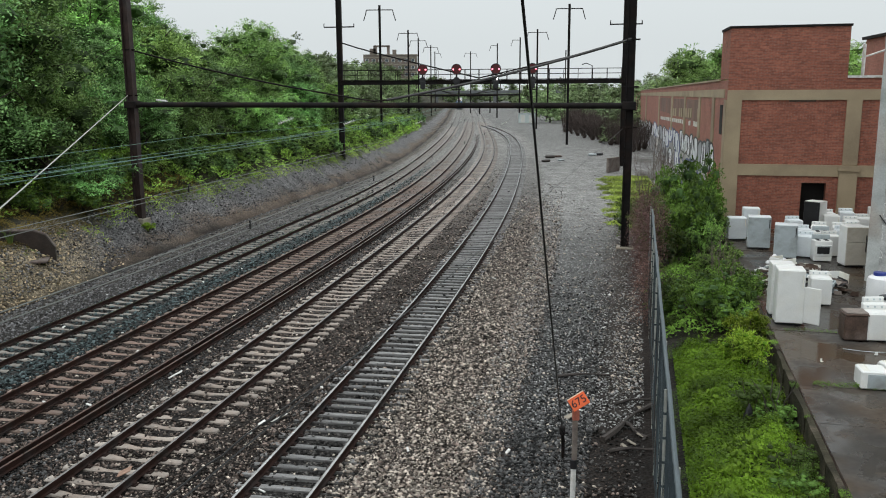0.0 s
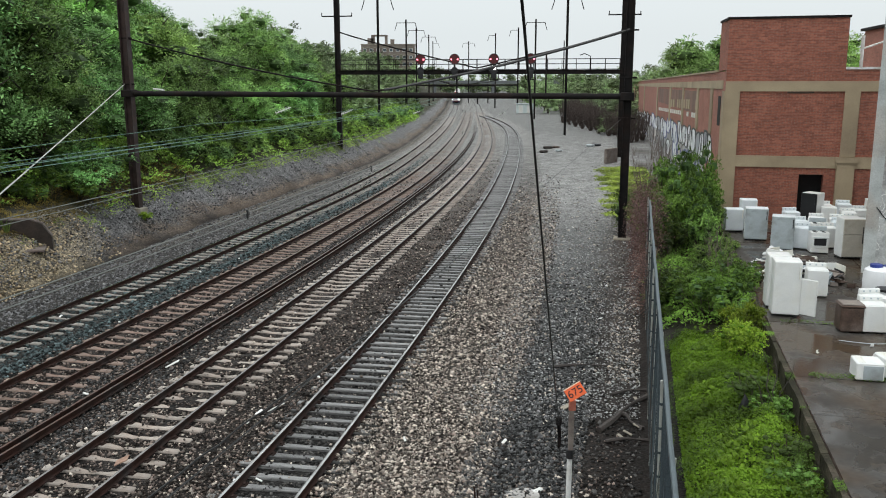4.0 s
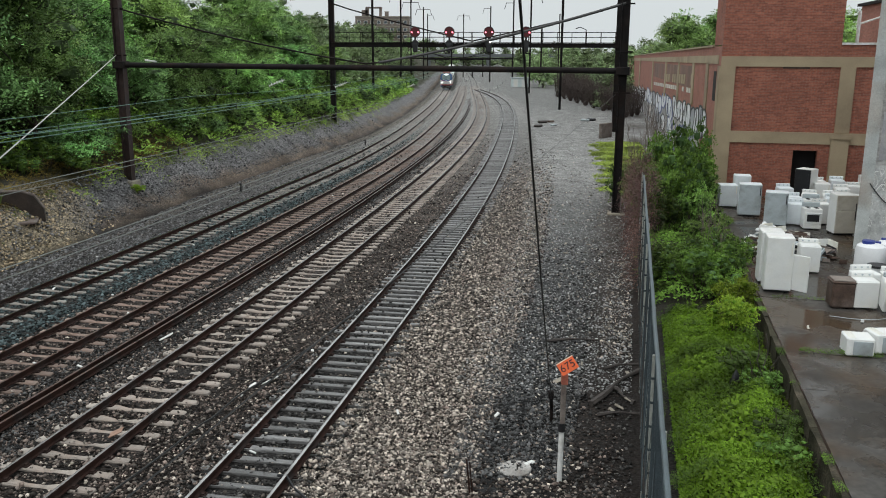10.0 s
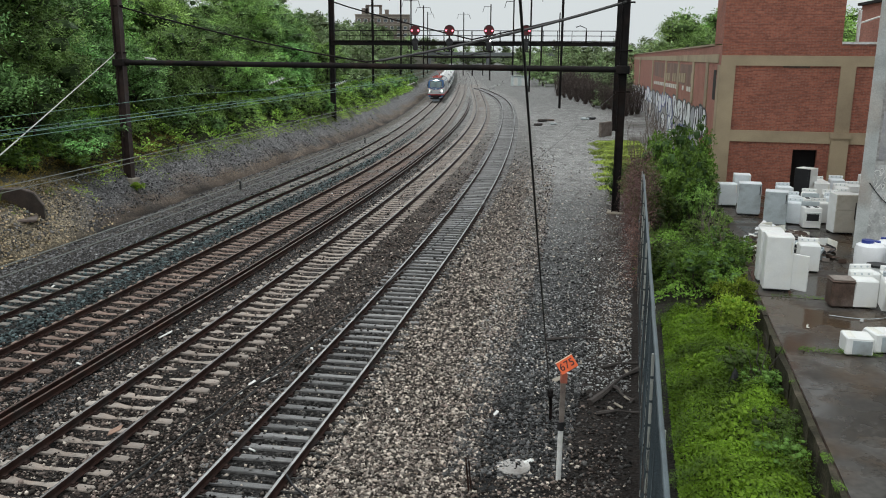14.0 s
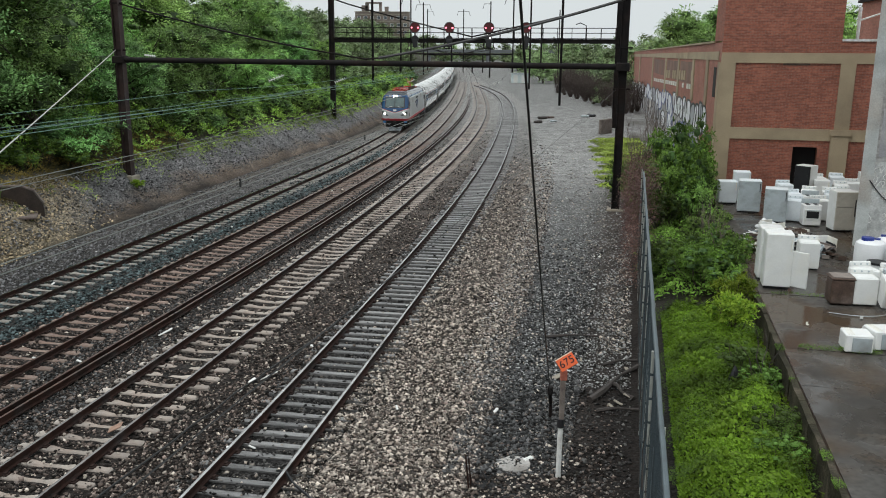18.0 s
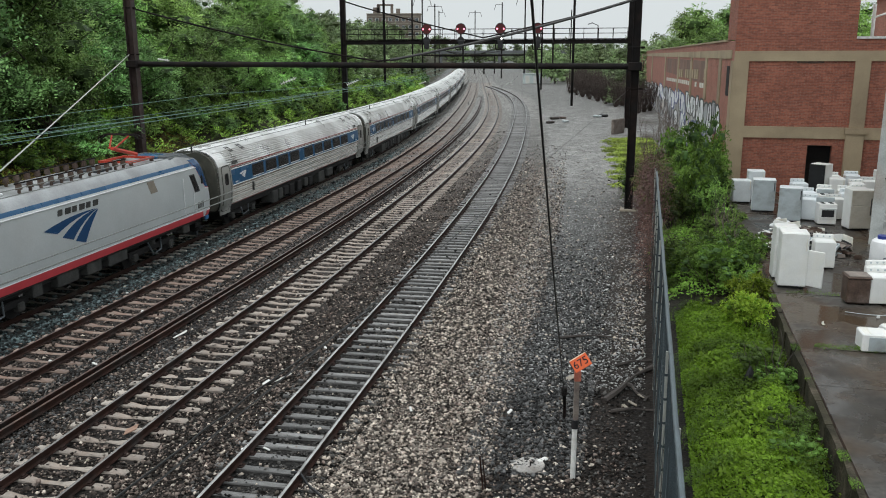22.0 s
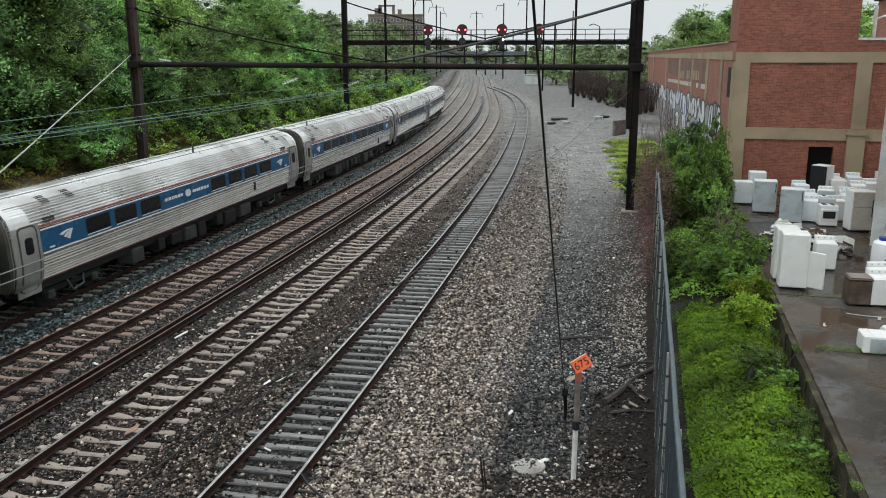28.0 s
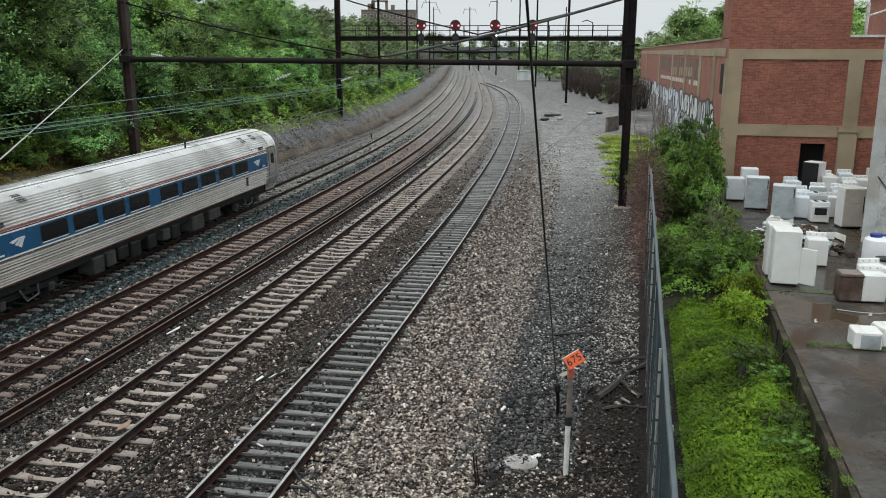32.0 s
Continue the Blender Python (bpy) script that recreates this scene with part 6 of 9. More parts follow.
# concrete headwall of the culvert in the bank
hw = thing("culvert_headwall", (-21.65, 42.1, -0.35), math.radians(20), "dark stained concrete culvert headwall in the gravel bank", "culvert")
sh = Shape()
prof = [(-2.6, 0), (1.2, 0), (1.15, 0.7), (0.75, 1.35), (0.2, 1.6), (-2.6, 1.65)]
sh.add([(x, -0.25, z) for x, z in prof] + [(x, 0.25, z) for x, z in prof], [tuple(range(6)), tuple(range(6, 12))[::-1]] + [(i, (i + 1) % 6, 6 + (i + 1) % 6, 6 + i) for i in range(6)])
part("wing_wall", sh, mat("dark_concrete", (0.040, 0.028, 0.022), 0.85, 0, 0.45, 2, 25, 0.3, tint=(0.024, 0.02, 0.017)), hw)
part("coping", Shape().path([(-2.6, -0.02, 1.68), (0.2, -0.02, 1.63), (0.78, -0.02, 1.37), (1.18, -0.02, 0.7)], 0.07, 5), M_WOOD_POST, hw)
part("pipe_mouth", Shape().tube((-1.5, -0.34, 0.7), (-1.5, -0.2, 0.7), 0.55, n=18), M_DARK, hw)
part("apron", Shape().box((-0.3, -0.9, 0.2), (2.4, 1.2, 0.12), 0, 0.03), M_WOOD_POST, hw)

# far end of the gravel: shed, rubbish, low wall
shed = thing("white_shed", (19.9, 224, gz(19.9, 224)), 0.0, "small white metal shed at the far end of the gravel", "shed")
part("wall", Shape().box((0, 0, 1.2), (4.4, 3, 2.4), 0, 0.03), mat("pale_cladding", (0.55, 0.62, 0.62), 0.5, 0, 0.1, 2, 20, 0), shed)
part("roof", Shape().box((0, 0, 2.46), (4.7, 3.3, 0.12), 0, 0.02), M_GREY_PANEL, shed)
for dx in (-1.2, 0.9):
    part("door", Shape().box((dx, -1.52, 1.05), (1.1, 0.06, 2.0), 0, 0.01), M_WHITE, shed)
stub = thing("low_block_wall", (16.8, 87.5, gz(16.8, 87.5)), 0.9, "low grey block wall at the edge of the gravel", "wall")
part("wall", Shape().box((0, 0, 0.75), (2.4, 0.3, 1.5), 0, 0.03), M_WOOD_POST, stub)
for x, y, s, m in ((12.4, 106, 0.9, M_DEADWOOD), (13.6, 107.5, 0.7, M_BROWN), (11.2, 100, 0.8, M_DEADWOOD), (18.3, 109.5, 0.8, M_GREY_PANEL), (19.2, 110.2, 0.9, M_BLACK), (13.2, 101.5, 0.6, M_GREY_PANEL)):
    solo("dumped_object", Shape().box((0, 0, s * 0.18), (s * 1.3, s * 0.8, s * 0.36), 0, s * 0.12), m, "heap of dumped rubbish on the gravel", "rubbish", "dumped rubbish", at=(x, y, gz(x, y)), rz=rr.uniform(0, 3))


# ---- plants ----
def unit(v):
    return v / np.maximum(np.linalg.norm(v, axis=-1, keepdims=True), 1e-6)


def sprays(rng, pos, out, k, size, length, flat=0.5, up=0.75):
    """Leaves in sprays of k along a drooping twig from each pos towards out; every leaf is its own quad."""
    n = len(pos)
    out = unit(out)
    side = unit(np.cross(out, rng.normal(size=(n, 3)) * 0.35 + np.array([0, 0, 1.0])))
    scale = rng.uniform(0.6, 1.35, (n, 1))
    leaves = []
    for j in range(k):
        t = (j + 0.5) / k
        sg = 1 if j % 2 else -1
        p = pos + (out * t + np.array([0, 0, -0.42]) * t * t) * length * scale
        a = unit(out * 0.55 + side * sg * 0.9 + rng.normal(size=(n, 3)) * 0.28)
        nrm = unit(np.array([0, 0, up]) + out * 0.45 + rng.normal(size=(n, 3)) * 0.3)
        b = unit(np.cross(nrm, a))
        s = size * scale * rng.uniform(0.75, 1.2, (n, 1))
        leaves.append(np.stack([p, p + a * s + b * s * flat, p + a * s * 2.0, p + a * s - b * s * flat], 1))
    return np.concatenate(leaves).reshape(-1, 3)


def ball_quads():
    """A small cube blown up to a ball: 24 quads, corners repeated."""
    out = []
    for ax in range(3):
        for sg in (-1.0, 1.0):
            for i in (-1.0, 0.0):
                for j in (-1.0, 0.0):
                    for u, v in ((i, j), (i + 1, j), (i + 1, j + 1), (i, j + 1)):
                        p = [0.0, 0.0, 0.0]
                        p[ax], p[(ax + 1) % 3], p[(ax + 2) % 3] = sg, u, v
                        out.append(p)
    return unit(np.array(out))


BALL = ball_quads()
FLAT = np.array([1.1, 1.1, 0.72])


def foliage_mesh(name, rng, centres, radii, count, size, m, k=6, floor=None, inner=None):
    """Clumps of leaf sprays over cores whose dark colour stands in for shade: an uneven outline, lit tops, dark
    hollows.
    """
    n = count // k
    pick = rng.choice(len(centres), n, p=radii ** 2 / (radii ** 2).sum())
    d = unit(rng.normal(size=(n, 3)))
    d[:, 2] = np.where((d[:, 2] < -0.1) & (rng.random(n) < 0.75), -d[:, 2], d[:, 2])
    rad = radii[pick] * (0.50 + 0.42 * rng.random(n))
    pos = centres[pick] + d * rad[:, None] * FLAT
    q = sprays(rng, pos, d + rng.normal(size=(n, 3)) * 0.35, k, size, radii[pick][:, None] * 0.55 + size)
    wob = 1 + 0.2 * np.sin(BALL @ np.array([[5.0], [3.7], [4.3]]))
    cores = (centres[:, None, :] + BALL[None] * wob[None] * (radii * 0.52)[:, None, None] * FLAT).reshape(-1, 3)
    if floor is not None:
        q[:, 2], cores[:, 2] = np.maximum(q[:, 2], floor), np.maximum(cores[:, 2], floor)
    me = raw_mesh(name, np.concatenate([q, cores]), 4, [m, inner or M_CORE_SHADE])
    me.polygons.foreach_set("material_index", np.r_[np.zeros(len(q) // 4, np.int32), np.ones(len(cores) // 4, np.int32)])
    return me


def limb(sh, p, q, r0, r1, rnd, n=4):
    p, q = Vector(p), Vector(q)
    pts = [p.lerp(q, i / n) + Vector((rnd.uniform(-1, 1), rnd.uniform(-1, 1), 0)) * (0.05 * (q - p).length * (0 < i < n)) for i in range(n + 1)]
    sh.path(pts, [r0 + (r1 - r0) * i / n for i in range(n + 1)], 6)
    return pts[-1]


def tree_meshes(seed, h, r, leaves, size, m, low=0.25, inner=None):
    """Trunk with limbs, and a crown of leaf clumps at the limbs' ends: an uneven outline with gaps."""
    rnd, rng = random.Random(seed), np.random.default_rng(seed)
    sh = Shape()
    limb(sh, (0, 0, -0.5), (rnd.uniform(-.06, .06) * h, rnd.uniform(-.06, .06) * h, h * 0.8), 0.028 * h, 0.008 * h, rnd, 6)
    cen, rad = [], []
    for i in range(17):
        z0 = h * rnd.uniform(low * 0.8, 0.7)
        a = rnd.uniform(0, 2 * math.pi)
        u = (z0 / h - low) / (1 - low)
        reach = r * (0.55 + 0.6 * math.sin(math.pi * min(1, max(0.12, u + 0.25)))) * rnd.uniform(0.55, 1.05)
        end = Vector((math.cos(a) * reach, math.sin(a) * reach, min(h * 0.97, z0 + rnd.uniform(0.05, 0.28) * h)))
        limb(sh, (0, 0, z0), end, 0.010 * h, 0.003 * h, rnd)
        for _ in range(1 + (i % 3 == 0)):
            off = Vector((rnd.gauss(0, 1), rnd.gauss(0, 1), rnd.gauss(0, 0.7))) * (0.16 * h)
            cen.append(end * rnd.uniform(0.72, 1.02) + off * 0.6)
            rad.append(rnd.uniform(0.09, 0.19) * h)
    for i in range(8):
        cen.append(Vector((rnd.gauss(0, 0.26) * r, rnd.gauss(0, 0.22) * r, h * rnd.uniform(0.7, 0.97))))
        rad.append(rnd.uniform(0.07, 0.13) * h)
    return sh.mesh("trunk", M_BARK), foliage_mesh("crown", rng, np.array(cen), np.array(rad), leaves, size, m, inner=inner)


def shrub_meshes(seed, h, r, leaves, size, m, bare=0, inner=None):
    rnd, rng = random.Random(seed), np.random.default_rng(seed)
    sh, cen, rad = Shape(), [], []
    for i in range(16 + bare):
        a, b = rnd.uniform(0, 2 * math.pi), rnd.random() ** 0.6
        end = Vector((math.cos(a) * r * b, math.sin(a) * r * b, h * rnd.uniform(0.45, 0.97) * (1 - 0.35 * b * b)))
        limb(sh, (end.x * 0.15, end.y * 0.15, -0.2), end, 0.03, 0.008, rnd)
        for _ in range(3):
            cen.append(end + Vector((rnd.gauss(0, .12) * r, rnd.gauss(0, .12) * r, rnd.gauss(0, .1) * h - 0.1 * h)))
            rad.append(rnd.uniform(0.14, 0.26) * min(h, r))
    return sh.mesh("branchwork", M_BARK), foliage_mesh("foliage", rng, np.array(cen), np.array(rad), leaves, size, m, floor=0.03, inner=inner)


def plant(name, meshes, x, y, scale, rz, label, cat, group, names=("trunk", "crown"), z=None, squash=1.0):
    t = thing(name, (x, y, gz(x, y) - 0.05 if z is None else z), rz, label, cat, group)
    for nm, me in zip(names, meshes):
        o = part(nm, me, None, t)
        o.scale = (scale, scale, scale * squash)
    return t


TREES = [tree_meshes(11 + i, 10.0, r, 16800, 0.125, m, low) for i, (r, m, low) in enumerate(((3.6, M_LEAF, 0.2), (3.2, M_LEAF_DARK, 0.15), (4.0, M_LEAF, 0.25), (3.0, M_LEAF_FRESH, 0.2), (3.8, M_LEAF_DARK, 0.1)))]
FAR_TREES = [tree_meshes(31 + i, 10.0, 3.9, 3600, 0.2, m, 0.0, m) for i, m in enumerate((M_HAZE_LEAF, M_HAZE_LEAF_DARK, M_HAZE_LEAF))]
SHRUBS = [shrub_meshes(51 + i, 3.0, r, 6600, 0.07, m) for i, (r, m) in enumerate(((1.9, M_LEAF), (1.6, M_LEAF_FRESH), (2.2, M_LEAF_DARK), (1.8, M_LEAF_FRESH)))]

SHRUBS += [shrub_meshes(57, 3.0, 2.0, 6000, 0.07, M_BUSH), shrub_meshes(58, 3.0, 1.7, 5400, 0.066, M_BUSH)]
rt = random.Random(77)
WOOD = "trees of the wooded bank"


def treetop(x, y):
    """Height of the wood's top at a spot: tall old trees first, lower growth farther along."""
    side = [-0.52, -0.44, -0.382, -0.35, -0.322, -0.30, -0.281, -0.26, -0.214, -0.195, -0.172, -0.156, -0.136, -0.117]
    rise = [0.150, 0.140, 0.118, 0.095, 0.066, 0.056, 0.050, 0.058, 0.066, 0.057, 0.041, 0.045, 0.037, 0.028]
    return 8.2 + y * min(float(np.interp((x + d) / y, side, rise)) for d in (-1.2, 0.0, 1.2))


def build_wood():
    for q0, step, h0, h1 in ((-13.0, 5.0, 5.5, 8.0), (-17.0, 5.2, 8.0, 10.5), (-22.5, 5.6, 10.0, 13.0), (-29, 7.0, 12.0, 15.5)):
        y = 22.0
        while y < 265:
            yy = y + rt.uniform(-1.5, 1.5)
            q = q0 + rt.uniform(-1.4, 1.4)
            x = float(line_x("A", yy)) + q
            h = rt.uniform(h0, h1) * (1.12 if yy < 50 else 0.9)
            room = (treetop(x, yy) - gz(x, yy)) * 1.03
            h = max(4.0, min(rt.uniform(0.92, 1.04) * room, 18.0) if q0 < -20 else min(h, room))
            near = yy < 125
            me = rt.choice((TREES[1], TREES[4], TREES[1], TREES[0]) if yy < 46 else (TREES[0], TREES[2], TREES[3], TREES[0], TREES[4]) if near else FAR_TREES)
            plant("tree", me, x, yy, h / 10, rt.uniform(0, 6.28), "leafy green deciduous tree on the bank" if near else "distant leafy green tree on the bank", "tree", WOOD, squash=rt.uniform(0.9, 1.1))
            y += step * (1.0 if near else 1.35) * rt.uniform(0.8, 1.2)
    y = 24.0
    while y < 220:
        yy = y + rt.uniform(-0.6, 0.6)
        q = -float(toe(yy)) - (5.2 if yy < 47 else 4.0) + rt.uniform(-1.5, 0.6)
        x = float(line_x("A", yy)) + q
        s = rt.uniform(0.45, 0.95)
        plant("shrub", rt.choice(SHRUBS[4:6] if yy < 50 else SHRUBS[:4]), x, yy, s, rt.uniform(0, 6.28), "dense green shrub at the foot of the wooded bank", "shrub", "shrubs along the bank", ("branchwork", "foliage"))
        y += 1.9 if yy < 100 else 3.2


build_wood()


def undergrowth():
    """Vines and low growth that cover the slope in soft mounds."""
    rng = np.random.default_rng(5)
    n = 27000
    y = 22 + 170 * rng.random(n) ** 1.35
    q = -toe(y) - 2.5 - 2.6 * (y < 49) - 9.0 * rng.random(n) ** 0.8
    x = line_x("A", y) + q

    def top(x, y):
        q = x - line_x("A", y)
        edge = np.clip((-q - toe(y) - 2.4 - 2.6 * (y < 49)) / 1.6, 0.08, 1)
        return ground_z(x, y) + edge * np.clip(0.8 + 1.0 * hump(x, y, 1.5, 1.0) + 0.6 * hump(x, y, 0.6, 4.0), 0.05, 3)

    z = top(x, y)
    e = 0.15
    slope = np.stack([-(top(x + e, y) - z) / e, -(top(x, y + e) - z) / e, np.ones(n)], -1)
    p = np.stack([x, y, z - 0.05], -1)
    far = (1 + y / 150)[:, None]
    quad = sprays(rng, p, unit(slope) + rng.normal(size=(n, 3)) * 0.4, 6, 0.062 * far, 0.34 * far, 0.6)
    tagged(new("undergrowth", raw_mesh("undergrowth", quad, 4, M_VINE)), "mounds of bright green vines covering the bank under the trees", "undergrowth", "", "stuff")


undergrowth()


def blades(name, label, region, n, size, m, seed, tall=0.25, cat="weeds", broad=0.5, floor_z=None):
    """Low leafy growth over a patch: region(rng, n) gives x, y and a height factor."""
    rng = np.random.default_rng(seed)
    x, y, k = region(rng, n)
    z0 = ground_z(x, y) if floor_z is None else floor_z
    hx, hy = 0.8 * x + 0.6 * y, 0.8 * y - 0.6 * x
    hh = tall * k * (0.35 + 0.65 * np.clip(0.5 + 0.6 * hump(hx, hy, 0.5, seed) + 0.4 * hump(x, y, 0.33, seed + 7) + 0.5 * hump(hy, hx, 1.3, seed + 1), 0, 1.8))
    z = z0 + hh * rng.random(n) ** 0.5
    nrm = rng.normal(size=(n, 3)) * 0.55 + np.array([0, -0.2, 0.9])
    nrm /= np.linalg.norm(nrm, axis=1)[:, None]
    a = np.cross(nrm, rng.normal(size=(n, 3)))
    a /= np.linalg.norm(a, axis=1)[:, None]
    b = np.cross(nrm, a)
    s = (size * rng.uniform(0.5, 1.4, n))[:, None]
    p = np.stack([x, y, z], -1)
    quad = np.stack([p - a * s, p - b * s * broad, p + a * s, p + b * s * broad], 1).reshape(-1, 3)
    tagged(new(name, raw_mesh(name, quad, 4, m)), label, cat, "", "stuff")


def strip(y0, y1, lo, hi, power=1.0):
    def region(rng, n):
        y = y0 + (y1 - y0) * rng.random(n) ** power
        u = rng.random(n)
        x = fence_x(y) + lo + (yard_x(y) - hi - fence_x(y) - lo) * u
        return x, y, np.clip(np.minimum(u, 1 - u) * 6, 0.25, 1)
    return region


blades("bright_weeds", "bright green low weeds filling the strip behind the fence", strip(9, 26.2, 0.72, 0.16, 0.9), 76000, 0.034, M_WEED, 3, 0.5)
blades("leafy_weeds", "broad-leaved bright weeds standing out of the low growth", strip(9, 26.2, 0.8, 0.25, 0.9), 9000, 0.058, M_WEED, 33, 0.56)
blades("far_weeds", "green low weeds between fence and bushes", strip(27.4, 62, 0.5, 0.0), 22000, 0.065, M_BUSH, 4, 0.5)


def weed_patches(rng, n):
    y = 9 + 18 * rng.random(n)
    u = rng.random(n)
    x = fence_x(y) + 0.3 + (yard_x(y) - 0.3 - fence_x(y)) * u
    keep = hump(x, y, 0.55, 21) > 0.2
    x, y = x[keep], y[keep]
    return np.resize(x, n), np.resize(y, n) + rng.normal(size=n) * 0.04, np.ones(n)


blades("tall_weeds", "darker feathery weeds standing in patches over the low ones", weed_patches, 30000, 0.022, M_FEATHER, 23, 0.55, "weeds", 0.3)


def wall_foot(rng, n):
    y = 9 + 32 * rng.random(n)
    x = yard_x(y) - 0.03 - 0.4 * rng.random(n) ** 1.3
    keep = hump(x * 0 + 3, y, 0.8, 5) + 0.4 * hump(x * 0 + 1, y, 0.3, 2) > -0.25
    x = np.where(keep, x, x - 0.35)
    return x, y, 0.5 + 0.6 * keep


blades("wall_weeds", "weeds growing up against the mossy yard wall", wall_foot, 5200, 0.04, M_WEED, 13, 0.26)


def wall_top(rng, n):
    y = 9 + 34 * rng.random(n)
    y = y[hump(y * 0 + 2, y, 0.35, 8) + 0.5 * hump(y * 0, y, 1.3, 4) > 0.3]
    y = np.resize(y, n) + rng.normal(size=n) * 0.05
    return yard_x(y) - 0.06 + 0.22 * rng.random(n) ** 1.6, y, np.ones(n)


blades("wall_top_weeds", "small weeds and moss along the top of the yard wall", wall_top, 5000, 0.013, M_BUSH, 14, 0.08, floor_z=YARD)


def seam(rng, n):
    o = 0.5 + 1.9 * rng.random(n) ** 1.2
    y0 = np.where(rng.random(n) < 0.75, 20.35, 25.3)
    return yard_x(y0) + o, y0 - 0.24 * o + rng.normal(size=n) * 0.04, 0.4 + 0.8 * rng.random(n)


blades("seam_weeds", "small weeds growing in a seam of the wet slabs", seam, 1100, 0.022, M_BUSH, 15, 0.16, floor_z=YARD)


def verge(rng, n):
    y = 51.5 + 31 * rng.random(n)
    u = rng.random(n)
    x = 9.4 + 0.155 * (y - 52) + 5.0 * u
    keep = u > 0.16 + 0.22 * hump(x, y, 0.9, 3) + 0.12 * hump(x, y, 0.35, 6)
    x, y = np.resize(x[keep], n), np.resize(y[keep], n)
    return x + rng.normal(size=n) * 0.05, y, 0.6 + 0.5 * hump(x, y, 0.8, 2)


blades("verge_grass", "patch of fresh grass beside the gravel way", verge, 34000, 0.10, M_GRASS, 6, 0.3, "grass", 0.25)


def bank_tufts(rng, n):
    y = 30 + 100 * rng.random(n)
    q = -toe(y) - 1.0 - 1.7 * rng.random(n) ** 0.4
    keep = hump(line_x("A", y) + q, y, 1.1, 9) > 0.25
    y, q = y[keep], q[keep]
    m = n - len(y)
    far_y = 48 + 90 * rng.random(m)
    y, q = np.r_[y, far_y], np.r_[q, -toe(far_y) - 2.0 - 0.8 * rng.random(m)]
    return line_x("A", y) + q, y, np.full(n, 0.6)


def straw_foot(rng, n):
    y = 34 + 28 * rng.random(n)
    q = -toe(y) - 2.5 - 3.6 * rng.random(n)
    return line_x("A", y) + q, y, 0.5 + hump(line_x("A", y) + q, y, 0.7, 3)


M_STRAW = leaf_mat("straw_grass", (0.30, 0.25, 0.06), 0.45, 0.12)
blades("straw_tufts", "yellowed grass at the foot of the wooded bank", straw_foot, 22000, 0.08, M_STRAW, 28, 0.5, "grass", 0.22)
blades("bank_tufts", "tufts of yellow-green grass on the gravel bank", bank_tufts, 9000, 0.075, M_GRASS, 8, 0.35, "grass", 0.3)

STRIPB = "bushes behind the fence"
for i, (x, y, s, sq, k) in enumerate(((9.0, 28.4, 0.56, 1.15, 4), (10.0, 29.2, 0.55, 1.2, 5), (9.0, 30.0, 0.55, 1.15, 5), (10.2, 30.9, 0.6, 1.2, 4), (10.9, 31.2, 0.48, 1.1, 5), (8.9, 31.9, 0.45, 0.95, 4),
                                      (7.7, 28.9, 0.26, 0.7, 5), (8.0, 30.8, 0.3, 0.8, 4), (8.6, 33.2, 0.34, 0.8, 5), (9.7, 33.8, 0.34, 0.8, 4), (11.0, 34.3, 0.36, 0.8, 5),
                                      (10.4, 38.8, 0.6, 1.3, 4), (11.4, 39.8, 0.8, 1.8, 5), (12.2, 41.5, 0.85, 2.05, 5), (11.2, 42.5, 0.95, 1.8, 4), (10.6, 45.5, 0.8, 1.3, 4), (12.4, 46.0, 0.75, 1.4, 5), (11.6, 48.5, 0.75, 1.2, 4),
                                      (11.0, 44.0, 0.8, 1.5, 4), (10.4, 41.0, 0.55, 1.2, 5), (12.0, 38.9, 0.5, 1.8, 1), (11.0, 40.3, 0.5, 2.3, 3), (12.6, 40.6, 0.45, 2.6, 1), (12.3, 37.0, 0.4, 1.25, 1), (11.3, 36.6, 0.36, 1.2, 3))):
    plant("bush", SHRUBS[k], x, y, s, i * 1.3, "dense green bush behind the chain-link fence", "bush", STRIPB, ("branchwork", "foliage"), squash=sq)
fresh = shrub_meshes(71, 1.3, 0.8, 5200, 0.036, M_SHRUB, inner=M_WEED)
plant("young_shrub", fresh, 8.62, 23.6, 0.8, 0.4, "bright yellow-green young shrub at the yard wall", "shrub", STRIPB, ("branchwork", "foliage"), squash=1.5)
plant("young_shrub", fresh, 9.15, 25.4, 0.75, 2.4, "bright yellow-green young shrub at the yard wall", "shrub", STRIPB, ("branchwork", "foliage"), squash=1.7)
plant("young_shrub", fresh, -18.75, 50.9, 0.55, 1.4, "small green shrub at the foot of the portal column", "shrub", STRIPB, ("branchwork", "foliage"))
tuft_rnd, tuft = random.Random(3), Shape()
for _ in range(34):
    a, ln = tuft_rnd.uniform(0, 6.28), tuft_rnd.uniform(0.5, 1.1)
    c, d = math.cos(a), math.sin(a)
    tuft.path([(0.08 * c, 0.08 * d, 0), (0.25 * ln * c, 0.25 * ln * d, 0.6 * ln), (0.6 * ln * c, 0.6 * ln * d, 0.75 * ln)], [0.016, 0.012, 0.003], 3)
solo("grass_tuft", tuft, M_LEAF_FRESH, "tall green grass tuft before the culvert", "grass", at=(-22.3, 41.4, gz(-22.3, 41.4)))
feathery = shrub_meshes(72, 0.9, 0.75, 3600, 0.016, M_FEATHER, inner=M_FEATHER)
for x, y, s in ((7.75, 20.4, 1.0), (7.9, 19.3, 0.8), (7.3, 16.7, 0.9), (6.9, 15.6, 0.7)):
    fw = plant("feathery_weed", feathery, x, y, s, x, "soft feathery green weed in the strip", "weed", STRIPB, ("branchwork", "foliage"))
    fw.children[0]["kind"] = "stuff"


